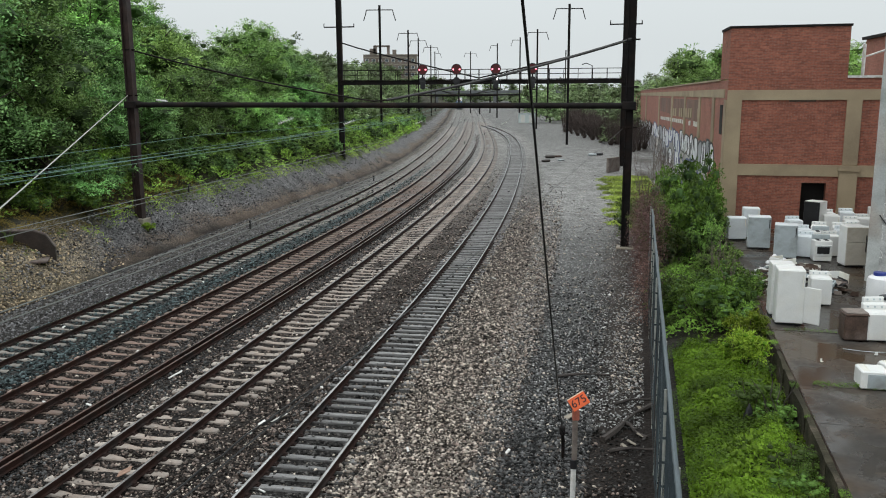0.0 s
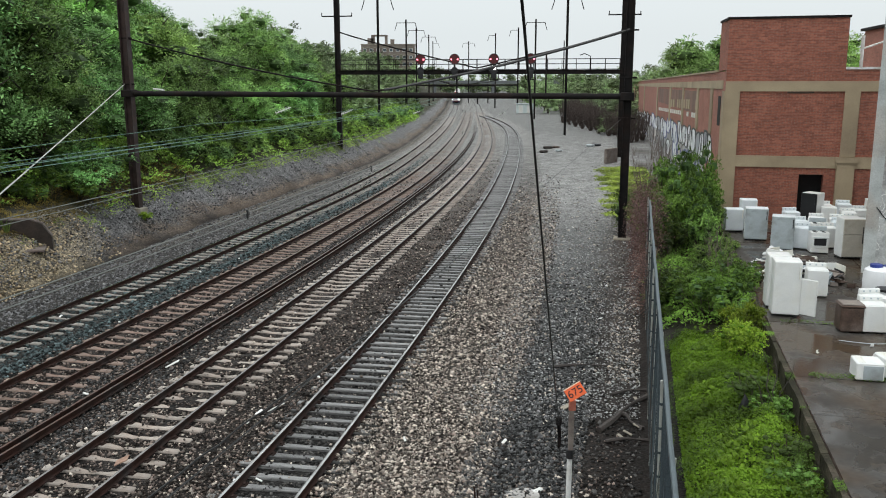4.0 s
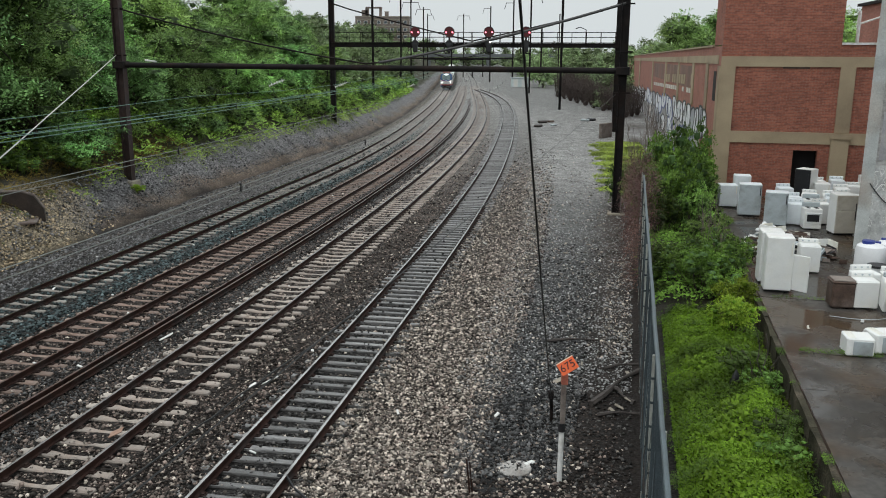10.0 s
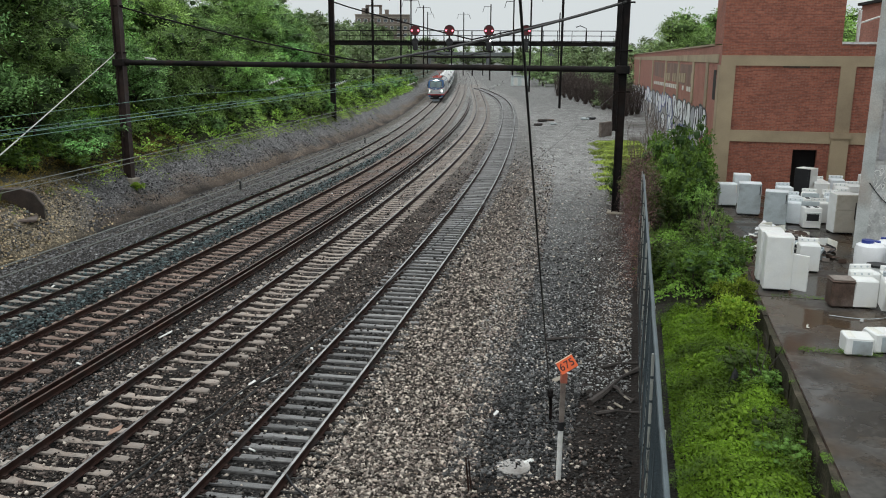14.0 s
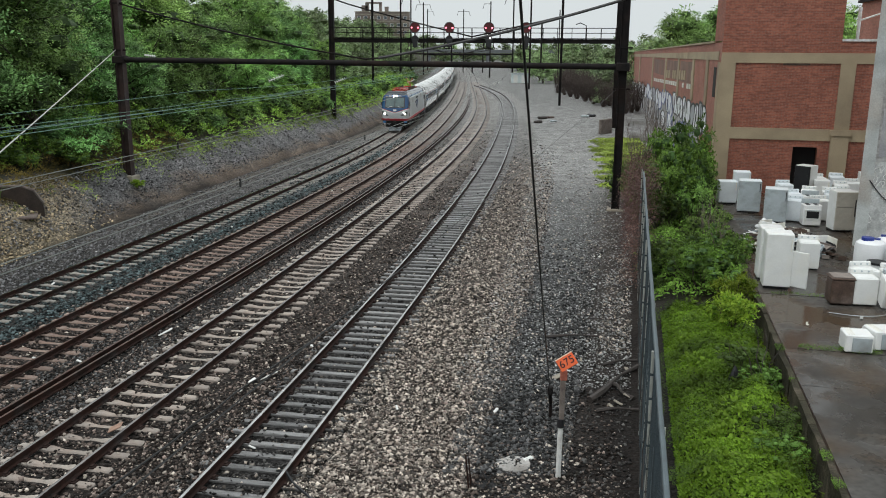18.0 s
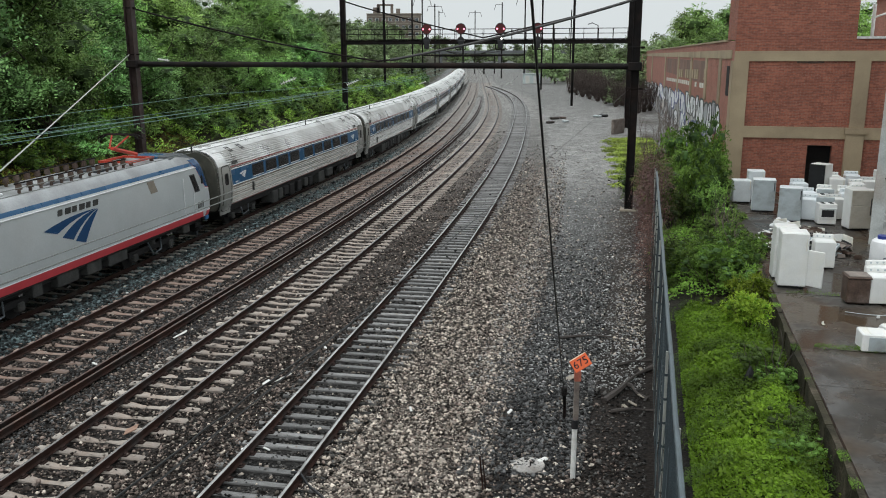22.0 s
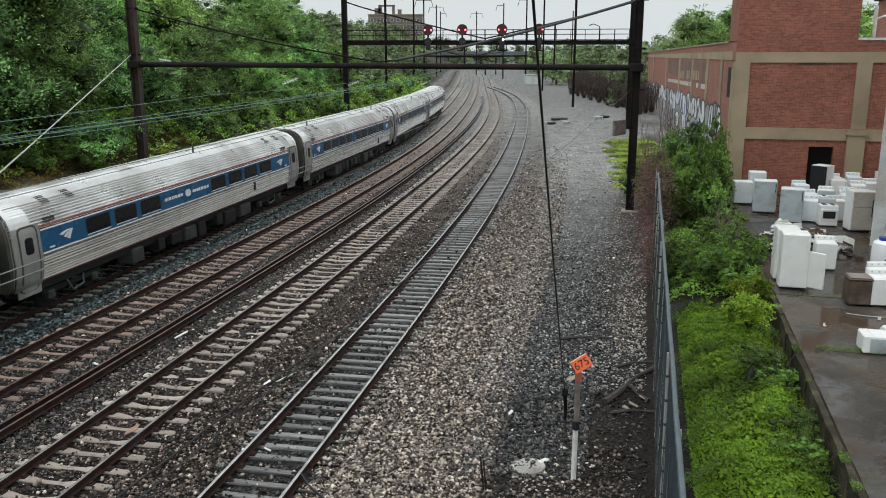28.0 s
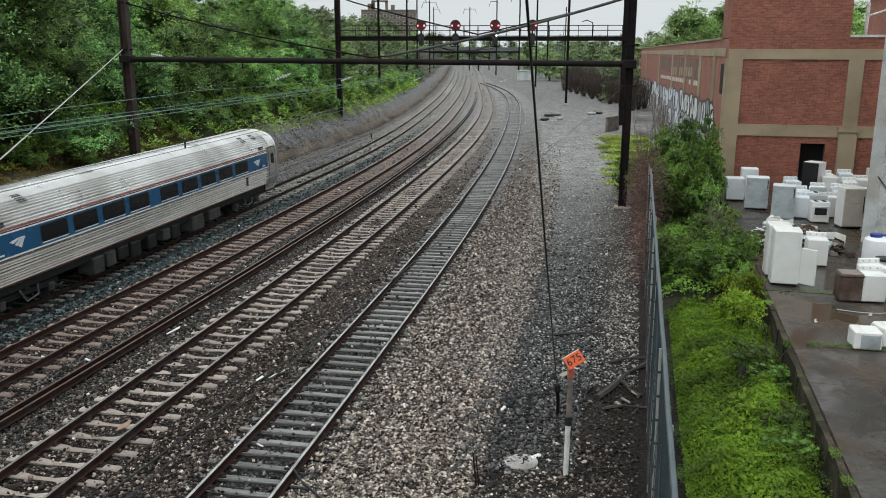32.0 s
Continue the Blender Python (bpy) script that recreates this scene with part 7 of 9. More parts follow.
def bare_shrub(seed, h, n=9, m=M_TWIG):
    """Leafless twigs that fork upwards."""
    rnd, sh = random.Random(seed), Shape()
    for _ in range(n):
        a, r = rnd.uniform(0, 6.28), rnd.uniform(0.2, 1.0)
        end = Vector((math.cos(a) * r * 0.4 * h * 0.5, math.sin(a) * r * 0.4 * h * 0.5, h * rnd.uniform(0.7, 1)))
        limb(sh, (end.x * 0.1, end.y * 0.1, -0.2), end, 0.028, 0.008, rnd, 5)
        for _ in range(4):
            u = rnd.uniform(0.35, 0.85)
            p = end * u
            limb(sh, p, p + Vector((rnd.uniform(-.5, .5), rnd.uniform(-.5, .5), rnd.uniform(0.4, 1.0))) * h * 0.22, 0.013, 0.005, rnd, 3)
    return sh.mesh("branchwork", m)


bare = [bare_shrub(81, 5.0), bare_shrub(82, 5.0), bare_shrub(83, 5.0)]
for i, (x, y, s) in enumerate(((12.4, 47.5, 1.05), (13.4, 52, 1.0), (14.4, 58, 1.1), (12.7, 55, 0.9), (10.3, 31.5, 0.62), (9.9, 29.5, 0.5))):
    t = thing("bare_sapling", (x, y, gz(x, y)), i * 1.7, "leafless grey sapling before the brick wall", "sapling", "bare saplings")
    part("branchwork", bare[i % 3], None, t).scale = (s, s, s)
dry_rng = np.random.default_rng(9)
for x, y, s in ((8.9, 38.2, 1.5), (9.2, 39.6, 1.5), (8.3, 35.4, 1.5), (7.9, 33.3, 1.5), (7.45, 31.4, 1.4), (7.0, 29.6, 1.05), (9.5, 41.6, 1.2)):
    spot = np.array([(0, 0, 0.5), (0.1, 0.3, 1.2), (-0.1, 0.1, 1.7), (0.1, -0.3, 2.1), (0, 0.4, 0.3), (0.1, 0.2, 2.4)])
    at_clump = dry_rng.integers(0, 6, 700)
    way = dry_rng.normal(size=(700, 3))
    q = sprays(dry_rng, spot[at_clump] + unit(way) * 0.42 * dry_rng.random((700, 1)) ** 0.4, way, 5, 0.03, 0.3, 0.35)
    t = thing("dry_vine", (x, y, gz(x, y)), 0, "dry brown vine heaped on the fence", "vine", "dry vines on the fence")
    o = part("dry_leaves", raw_mesh("dry_leaves", q, 4, M_DRYLEAF), None, t)
    o.scale = (s * 0.8, s * 0.9, s)
yrod = thing("leaning_twig", (8.05, 19.6, gz(8.05, 19.6)), 0, "thin dead forked twig standing in the weeds", "twig")
sh = Shape()
for e in ((0.3, -0.2, 1.5), (-0.35, 0.3, 1.7), (-0.7, 0.2, 1.1), (0.1, 0.5, 1.3)):
    limb(sh, (0, 0, 0), e, 0.018, 0.006, random.Random(4), 5)
part("branchwork", sh, M_DEADWOOD, yrod)
blk = thing("black_bag", (7.35, 19.75, gz(7.35, 19.75) + 0.1), 0.4, "small torn black plastic bag among the weeds", "plastic bag")
part("bag", Shape().sweep(8, [[(r * math.cos(a), r * 0.7 * math.sin(a), z) for a in np.linspace(0, 6.28, 8, endpoint=False)] for r, z in ((0.16, 0), (0.17, 0.12), (0.09, 0.3), (0.02, 0.42))]), M_BLACK, blk)

thicket = [bare_shrub(91, 4.6, 30, M_TWIG_DARK), bare_shrub(92, 4.6, 30, M_TWIG_DARK)]
for i in range(27):
    y = 116 + 2.3 * i
    x = 24.6 - 0.035 * (y - 125) + 1.4 * (i % 3)
    t = thing("bramble_thicket", (x, y, gz(x, y)), i * 1.3, "leafless brown bramble thicket at the edge of the gravel", "thicket", "brown thickets")
    k = rt.uniform(0.7, 1.3)
    part("branchwork", thicket[i % 2], None, t).scale = (1.6, 1.6, k)

# woods behind the warehouse and at the far end of the line
for x, y, h in ((44, 150, 15), (50, 158, 17), (56, 150, 17), (41, 165, 11), (62, 155, 18), (37, 172, 9.5), (70, 160, 18), (34, 180, 8.5), (47, 175, 16), (66, 130, 14), (60, 118, 13), (54, 100, 12)):
    plant("tree", rt.choice(TREES if x > 42 else FAR_TREES[:1]), x, y, h / 10, rt.uniform(0, 6), "leafy tree rising behind the brick warehouse", "tree", "trees behind the warehouse")
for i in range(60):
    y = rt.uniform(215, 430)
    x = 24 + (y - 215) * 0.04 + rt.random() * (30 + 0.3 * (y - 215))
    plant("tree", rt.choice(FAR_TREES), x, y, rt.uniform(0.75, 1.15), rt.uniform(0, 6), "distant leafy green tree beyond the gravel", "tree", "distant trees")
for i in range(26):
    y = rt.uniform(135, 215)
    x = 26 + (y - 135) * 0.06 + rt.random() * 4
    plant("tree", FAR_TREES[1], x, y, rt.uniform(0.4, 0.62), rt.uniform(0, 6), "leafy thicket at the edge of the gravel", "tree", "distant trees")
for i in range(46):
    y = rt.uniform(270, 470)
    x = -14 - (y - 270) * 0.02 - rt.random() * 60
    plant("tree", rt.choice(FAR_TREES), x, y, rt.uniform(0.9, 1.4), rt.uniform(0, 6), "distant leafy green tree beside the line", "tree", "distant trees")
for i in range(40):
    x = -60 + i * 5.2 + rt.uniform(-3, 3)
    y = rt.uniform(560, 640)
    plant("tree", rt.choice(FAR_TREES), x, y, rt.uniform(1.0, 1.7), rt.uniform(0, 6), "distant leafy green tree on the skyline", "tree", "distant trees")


# ---- apartment block far behind the trees, footbridge over the line ----
def build_apartments():
    x0, x1, y0, base, top = -43, -17, 420, 4, 25.5
    t = thing("apartment_building", ((x0 + x1) / 2, y0, base), 0, "brown brick apartment block far behind the trees", "building")
    w = x1 - x0
    part("wall", Shape().box((0, 6, (top - base) / 2), (w, 12, top - base)), M_BRICK_DARK, t)
    part("roof", Shape().box((0, 6, top - base + 0.15), (w + 0.5, 12.5, 0.3)), M_CONCRETE, t)
    glass = mat("dull_window", (0.10, 0.115, 0.13), 0.2, 0, 0.1, 3, 20, 0)
    for fl in range(6):
        part("floor_band", Shape().box((0, -0.08, 3.4 * fl + 3.3), (w, 0.2, 0.35)), M_CONCRETE, t)
        for i in range(8):
            wd = part("window", Shape().box((-w / 2 + 1.8 + i * (w - 3.6) / 7, -0.03, 3.4 * fl + 1.9), (1.7, 0.12, 1.5)), M_PAINT, t)
            part("pane", Shape().box((-w / 2 + 1.8 + i * (w - 3.6) / 7, -0.10, 3.4 * fl + 1.9), (1.4, 0.04, 1.25)), glass, wd)
    # open roof frame and stair head
    z = top - base
    part("roof_frame", Shape().box((-7.5, 4, z + 2.2), (1.6, 3, 4.4)).box((-1.0, 4, z + 2.2), (1.2, 3, 4.4)).box((-4.2, 4, z + 4.4), (7.8, 3, 0.7)), M_BRICK_DARK, t)
    part("stair_head", Shape().box((-8.6, 5, z + 1.6), (3.0, 5, 3.2)), M_BRICK_DARK, t)
    part("roof_vent", Shape().box((2.0, 4, z + 1.2), (1.8, 2.4, 2.4)), M_BRICK_DARK, t)
    part("vent_cap", Shape().box((2.0, 4, z + 2.5), (2.1, 2.7, 0.25)), M_CONCRETE, t)


build_apartments()
br = thing("road_bridge", (6, 470, 0), 0, "grey concrete road bridge over the tracks far away", "bridge")
M_FARBRIDGE = mat("grey_bridge", (0.14, 0.15, 0.155), 0.8, 0, 0.15, 0.3, 5, 0)
part("deck", Shape().box((0, 0, 7.0), (120, 9, 1.0)), M_FARBRIDGE, br)
part("parapet", Shape().box((0, -4.4, 7.8), (120, 0.3, 0.8)), M_FARBRIDGE, br)
for x in (-34, -14, 18, 36):
    part("pier", Shape().box((x, 0, 3.2), (1.4, 8, 7.0)), M_FARBRIDGE, br)


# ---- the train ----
# one steel, reflected light put into its colour: dim warm sides, bright roof
M_INOX_SHADED = mat("stainless_flutes_shaded", (0.36, 0.34, 0.315), 0.24, 0.92, 0.10, 0.8, 12, 0.05, tint=(0.30, 0.275, 0.245))
M_INOX_LIT = mat("stainless_roof_lit", (0.88, 0.88, 0.87), 0.32, 0.6, 0.10, 0.6, 10, 0.05, tint=(0.60, 0.59, 0.57))
M_BAND = mat("blue_band", (0.022, 0.098, 0.205), 0.3, 0, 0.06, 1, 15, 0.02, tint=(0.026, 0.105, 0.20))
M_NAVY = mat("navy_paint", (0.015, 0.062, 0.155), 0.25, 0, 0.06, 1, 15, 0.02, coat=0.3)
M_STRIPE = mat("red_stripe", (0.45, 0.05, 0.06), 0.4, 0, 0.08, 2, 15, 0)
M_DULL = mat("dull_steel_door", (0.40, 0.395, 0.37), 0.42, 0.4, 0.1, 1.2, 20, 0.03, tint=(0.20, 0.195, 0.175))
M_STRIPE_DULL = mat("dull_red_stripe", (0.34, 0.12, 0.11), 0.45, 0.2, 0.08, 2, 15, 0)
M_SILVER = mat("silver_paint", (0.51, 0.54, 0.545), 0.38, 0.1, 0.06, 0.8, 15, 0.02, tint=(0.50, 0.52, 0.52), coat=0.2)
M_LOCO_ROOF = mat("roof_grey", (0.06, 0.068, 0.076), 0.6, 0.0, 0.12, 1.5, 20, 0.05)
M_WHITE_TRIM = mat("white_trim", (0.75, 0.76, 0.77), 0.4, 0, 0.05, 2, 20, 0)
M_GLASS = mat("dark_window_glass", (0.012, 0.014, 0.016), 0.08, 0, 0.05, 2, 10, 0, spec=0.6)
# windscreen: the sky's reflection put into the glass as grey-green colour
M_WINDSCREEN = mat("windscreen_sky_tint", (0.085, 0.125, 0.125), 0.08, 0, 0.25, 1.2, 10, 0, spec=0.6)
M_BOGIE = mat("bogie_grime", (0.017, 0.016, 0.016), 0.7, 0.2, 0.3, 4, 30, 0.2)
M_BOX = mat("underfloor_box", (0.052, 0.052, 0.050), 0.7, 0.0, 0.3, 3, 25, 0.1, tint=(0.075, 0.072, 0.066), spec=0.2)
M_EDGE_BLUE = mat("roof_edge_blue", (0.014, 0.085, 0.19), 0.3, 0, 0.06, 1, 15, 0.02)
M_RUBBER = mat("rubber_gangway", (0.060, 0.060, 0.050), 0.75, 0, 0.2, 3, 20, 0.1, tint=(0.085, 0.082, 0.066), spec=0.2)
M_PANTO = mat("red_pantograph", (0.50, 0.055, 0.03), 0.45, 0.1, 0.12, 4, 20, 0)
M_HEADLAMP = glow("headlamp", (1.0, 0.97, 0.9), 60.0)
M_BUFFER = mat("buffer_blue", (0.05, 0.20, 0.45), 0.4, 0, 0.1, 3, 20, 0)
M_PLOW = mat("pale_plow_steel", (0.13, 0.15, 0.165), 0.5, 0.2, 0.2, 3, 20, 0.1)
M_ROOF_PALE = mat("loco_roof_silver", (0.34, 0.35, 0.36), 0.4, 0.2, 0.15, 1.2, 20, 0.05, tint=(0.22, 0.22, 0.22))
M_BEIGE = mat("grille_beige", (0.27, 0.235, 0.19), 0.6, 0.2, 0.15, 3, 40, 0.2)
CAR_L, LOCO_L = 25.95, 20.4


def wheelset(sh, y):
    for sg in (-1, 1):
        sh.tube((sg * 0.68, y, 0.46), (sg * 0.82, y, 0.46), 0.46, n=20)
        sh.tube((sg * 0.82, y, 0.46), (sg * 1.05, y, 0.46), 0.14, n=10)
    sh.tube((-0.7, y, 0.46), (0.7, y, 0.46), 0.09, n=8)


def bogie(parent, y, base=2.6, wide=1.0):
    b = part("bogie", Shape().box((0, y, 0.5), (1.3, base + 0.7, 0.5), 0, 0.05).box((wide, y, 0.62), (0.16, base + 0.9, 0.26), 0, 0.04).box((-wide, y, 0.62), (0.16, base + 0.9, 0.26), 0, 0.04).box((0, y, 0.7), (2.0, 0.5, 0.3), 0, 0.04), M_BOGIE, parent)
    for dy in (-base / 2, base / 2):
        w = Shape()
        wheelset(w, y + dy)
        part("wheelset", w, M_BOGIE, b)
        for sg in (-1, 1):
            part("axle_box", Shape().box((sg * wide, y + dy, 0.46), (0.3, 0.34, 0.34), 0, 0.05), M_BOX, b)
    for sg in (-1, 1):
        part("spring", Shape().tube((sg * wide, y, 0.75), (sg * wide, y, 1.05), 0.17, n=12), M_BOX, b)
        # brake rigging that hangs outside the frame
        part("brake_strut", Shape().tube((sg * (wide + 0.16), y - 0.55, 0.95), (sg * (wide + 0.16), y - 0.15, 0.32), 0.035, n=6).tube((sg * (wide + 0.16), y - 0.15, 0.32), (sg * (wide + 0.16), y + 0.5, 0.42), 0.035, n=6).tube((sg * (wide + 0.16), y + 0.5, 0.42), (sg * (wide + 0.16), y + 0.5, 0.95), 0.03, n=6), M_PLOW, b)
    return b


SECT = [(1.40, 1.14), (1.50, 1.28), (1.57, 1.60), (1.605, 2.00), (1.605, 2.22), (1.60, 2.25), (1.565, 3.04), (1.55, 3.14), (1.50, 3.42), (1.36, 3.74), (1.08, 4.01), (0.70, 4.18), (0.35, 4.25), (0.0, 4.28)]


def car_profile():
    """Half section, fluted low on the side and over the roof, smooth in the window band; returns points and a zone for each face."""
    pts, zone = [], []
    for (x0, z0), (x1, z1) in zip(SECT[:-1], SECT[1:]):
        ln = math.hypot(x1 - x0, z1 - z0)
        smooth = z0 >= 2.2 and z1 <= 3.15
        n = 1 if smooth else max(2, int(round(ln / 0.054)))
        nx, nz = (z1 - z0) / ln, -(x1 - x0) / ln
        for i in range(n):
            u = i / n
            k = 0.0 if smooth else (0.014 if (len(pts) % 2) else -0.040)
            pts.append((x0 + (x1 - x0) * u + nx * k, z0 + (z1 - z0) * u + nz * k))
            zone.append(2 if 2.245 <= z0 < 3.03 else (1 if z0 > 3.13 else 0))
    pts.append(SECT[-1])
    return pts, zone


def car_shell():
    pts, zone = car_profile()
    full = pts + [(-x, z) for x, z in pts[::-1][1:]]
    zf = zone + zone[::-1]
    sh = Shape()
    n = len(full)
    ys = [-12.5, -12.2, -6, 0, 6, 12.2, 12.5]
    rings = [[(x * (0.965 if abs(y) > 12.4 else 1), y, z - (0.08 if abs(y) > 12.4 and z > 3 else 0)) for x, z in full] for y in ys]
    k = len(rings)
    faces, mi = [], []
    for i in range(k - 1):
        for j in range(n - 1):
            faces.append((i * n + j, i * n + j + 1, (i + 1) * n + j + 1, (i + 1) * n + j))
            mi.append(zf[j] if 0 < i < k - 2 or zf[j] != 2 else 0)
    faces += [tuple(range(n)), tuple(range((k - 1) * n, k * n))]
    mi += [0, 0]
    sh.v = [p for r in rings for p in r]
    sh.f, sh.mi = faces, mi
    return sh.mesh("car_shell", [M_INOX_SHADED, M_INOX_LIT, M_BAND])


def side_x(z):
    zs, xs = [p[1] for p in SECT], [p[0] for p in SECT]
    return float(np.interp(z, zs, xs))


def skin(y0, y1, z0, z1, sg, lift=0.012, corner=0.0):
    """A plate that follows the car's side between two heights, its corners rounded."""
    zs = sorted({z0, z1, *(z0 + (z1 - z0) * i / max(1, round((z1 - z0) / 0.18)) for i in range(1, max(1, round((z1 - z0) / 0.18))))})
    if corner:
        c = corner
        zs = sorted({*(z for z in zs if z0 + c < z < z1 - c), z0, z0 + 0.3 * c, z0 + c, z1 - c, z1 - 0.3 * c, z1})

    def inset(z):
        e = min(z - z0, z1 - z)
        return corner * (1 - math.sqrt(max(0.0, 1 - (1 - e / corner) ** 2))) if corner and e < corner else 0.0

    sh = Shape()
    n = len(zs)
    for d in (lift, -0.03):
        for z in zs:
            k, x = inset(z), sg * (side_x(z) + d)
            sh.v += [(x, y0 + k, z), (x, y1 - k, z)]
    for i in range(n - 1):
        a, o = 2 * i, 2 * n
        sh.f += [(a, a + 1, a + 3, a + 2), (o + a, o + a + 2, o + a + 3, o + a + 1), (a, a + 2, o + a + 2, o + a), (a + 1, o + a + 1, o + a + 3, a + 3)]
    sh.f += [(0, 2 * n, 2 * n + 1, 1), (2 * n - 2, 2 * n - 1, 4 * n - 1, 4 * n - 2)]
    sh.mi = [0] * len(sh.f)
    return sh


BLADES = (((0.0, 0.31), (0.50, 0.50), (0.22, 0.19), (0.56, 0.42)), ((0.30, 0.09), (0.62, 0.42), (0.49, -0.02), (0.71, 0.33)), ((0.53, -0.06), (0.75, 0.31), (0.71, -0.16), (0.86, 0.22)))


def emblem(x, y0, z0, size, sg, wide=1.0):
    """The line's emblem as three plain tapered bands that sweep up to one point."""
    out = []
    for i, (s0, c0, s1, c1) in enumerate(BLADES):
        tip = ((0.98, 0.46), (1.0, 0.455), (1.02, 0.45))[i]
        sh = Shape()
        for d in (0.0, -0.02):
            for j in range(7):
                u = j / 6 * 0.97
                for a, c in ((s0, c0), (s1, c1)):
                    p = [(1 - u) ** 2 * a[k] + 2 * u * (1 - u) * c[k] + u * u * tip[k] for k in (0, 1)]
                    sh.v.append((sg * (x + d), y0 + size * wide * (p[0] - 0.5), z0 + size * p[1]))
        for j in range(6):
            a, o = 2 * j, 14
            sh.f += [(a, a + 1, a + 3, a + 2), (o + a, o + a + 2, o + a + 3, o + a + 1), (a, a + 2, o + a + 2, o + a), (a + 1, o + a + 1, o + a + 3, a + 3)]
        sh.f += [(0, 14, 15, 1), (12, 13, 27, 26)]
        sh.mi = [0] * len(sh.f)
        out.append(sh)
    return out


def slanted(y, z, w, h, lean, x):
    sh = Shape()
    v = [(x, y, z), (x, y + w, z), (x, y + w + lean, z + h), (x, y + lean, z + h)]
    return sh.add(v + [(a - math.copysign(0.02, x), b, c) for a, b, c in v], [(0, 1, 2, 3), (7, 6, 5, 4), (0, 1, 5, 4), (2, 3, 7, 6), (1, 2, 6, 5), (0, 3, 7, 4)])


def build_car(cafe=False):
    label = "fluted stainless steel cafe car with a half-blank blue band" if cafe else "fluted stainless steel passenger car with a blue window band"
    t = thing("passenger_car", label=label, category="train car", group="cars of the train")
    part("body_shell", car_shell(), None, t)
    gaps = [-7.78 + 1.87 * i + (0.6 if i > 3 else 0) for i in range(9)]
    for sg in (-1, 1):
        part("white_line", skin(-11.1, 11.1, 2.20, 2.25, sg), M_WHITE_TRIM, t)
        part("red_stripe", skin(-11.1, 11.1, 3.165, 3.215, sg, 0.014), M_STRIPE_DULL, t)
        part("silver_line", skin(-11.1, 11.1, 3.045, 3.10, sg), M_WHITE_TRIM, t)
        part("sill_stripe", skin(-11.1, 11.1, 1.20, 1.27, sg), M_STRIPE_DULL, t)
        for i, y in enumerate(gaps):
            if cafe and 3 <= i <= 4:
                continue
            wn_ = part("window", skin(y - 0.77, y + 0.77, 2.31, 2.99, sg, 0.010, 0.10), M_BLACK, t)
            part("pane", skin(y - 0.72, y + 0.72, 2.37, 2.95, sg, 0.018, 0.08), M_GLASS, wn_)
            part("window_ledge", skin(y - 0.74, y + 0.74, 2.325, 2.36, sg, 0.024), M_WHITE_TRIM, wn_)
        if cafe:
            u = -2.9
            rb = random.Random(2)
            while u < 1.1:
                w = rb.uniform(0.12, 0.3)
                if not -1.35 < u < -0.45:
                    part("letter_bar", skin(u, u + w * 0.75, 2.60, 2.73, sg, 0.016), M_WHITE_TRIM, t)
                u += w
            part("badge", skin(-1.1, -0.62, 2.5, 2.83, sg, 0.016, 0.14), M_WHITE_TRIM, t)
        for e in (-1, 1):
            # emblem, number bars, and the vestibule door in its recess
            for sh_ in emblem(side_x(2.6) + 0.02, e * 9.75, 2.53, 0.60, sg, 1.3):
                part("emblem_bar", sh_, M_WHITE_TRIM, t)
            part("smooth_end", skin(e * 11.84 - 0.69, e * 11.84 + 0.69, 1.10, 3.36, sg, 0.016), M_DULL, t)
            part("smooth_roof_end", skin(e * 12.0 - 0.52, e * 12.0 + 0.52, 3.34, 4.26, sg, 0.018), M_INOX_LIT, t)
            part("number_bar", skin(e * 10.6 - 0.14, e * 10.6 + 0.14, 2.33, 2.39, sg, 0.015), M_WHITE_TRIM, t)
            part("door_frame", skin(e * 11.78 - 0.5, e * 11.78 + 0.5, 0.98, 3.36, sg, 0.02, 0.2), M_RUBBER, t)
            dr = part("door", skin(e * 11.78 - 0.42, e * 11.78 + 0.42, 1.0, 3.29, sg, 0.03, 0.16), M_DULL, t)
            part("door_window", skin(e * 11.78 - 0.21, e * 11.78 + 0.21, 2.35, 2.95, sg, 0.04, 0.1), M_GLASS, dr)
            part("vestibule_skirt", skin(e * 11.76 - 0.6, e * 11.76 + 0.6, 0.82, 1.14, sg, 0.0), M_DULL, t)
            for dy in (-0.28, 0.42):
                part("roof_vent", skin(e * 9.6 + dy * 2 - 0.2, e * 9.6 + dy * 2 + 0.2, 3.9, 4.12, sg, 0.03), M_BOX, t)
            part("end_grille", skin(e * 10.5 - 0.3, e * 10.5 + 0.3, 3.30, 3.46, sg, 0.015), M_BOX, t)
    for e in (-1, 1):
        for name, kx, kz, ya, yb in (("end_wall", 0.93, 0.955, 12.4, 12.66), ("end_hood", 0.955, 0.97, 12.6, 12.74), ("gangway", 0.62, 0.86, 12.7, 12.97)):
            half = [(x * kx, 1.0 + (z - 1.0) * kz) for x, z in SECT]
            ring = half + [(-x, z) for x, z in half[:-1][::-1]]
            part(name, Shape().sweep(len(ring), [[(x, e * yy, z) for x, z in ring] for yy in (ya, yb)]), M_DULL if name == "end_wall" else M_RUBBER, t)
        part("coupler", Shape().box((0, e * 12.7, 0.9), (0.3, 0.6, 0.3), 0, 0.05), M_BOGIE, t)
        bogie(t, e * 9.07, 2.6, 1.06)
    part("underframe", Shape().box((0, 0, 1.0), (2.6, 23.5, 0.34), 0, 0.04), M_BOGIE, t)
    # added dark block that keeps light off the track under the car
    part("belly_pan", Shape().box((0, 0, 0.66), (1.3, 11.0, 0.5), 0, 0.06), M_BOGIE, t)
    rb = random.Random(9 if cafe else 4)
    y = -5.6
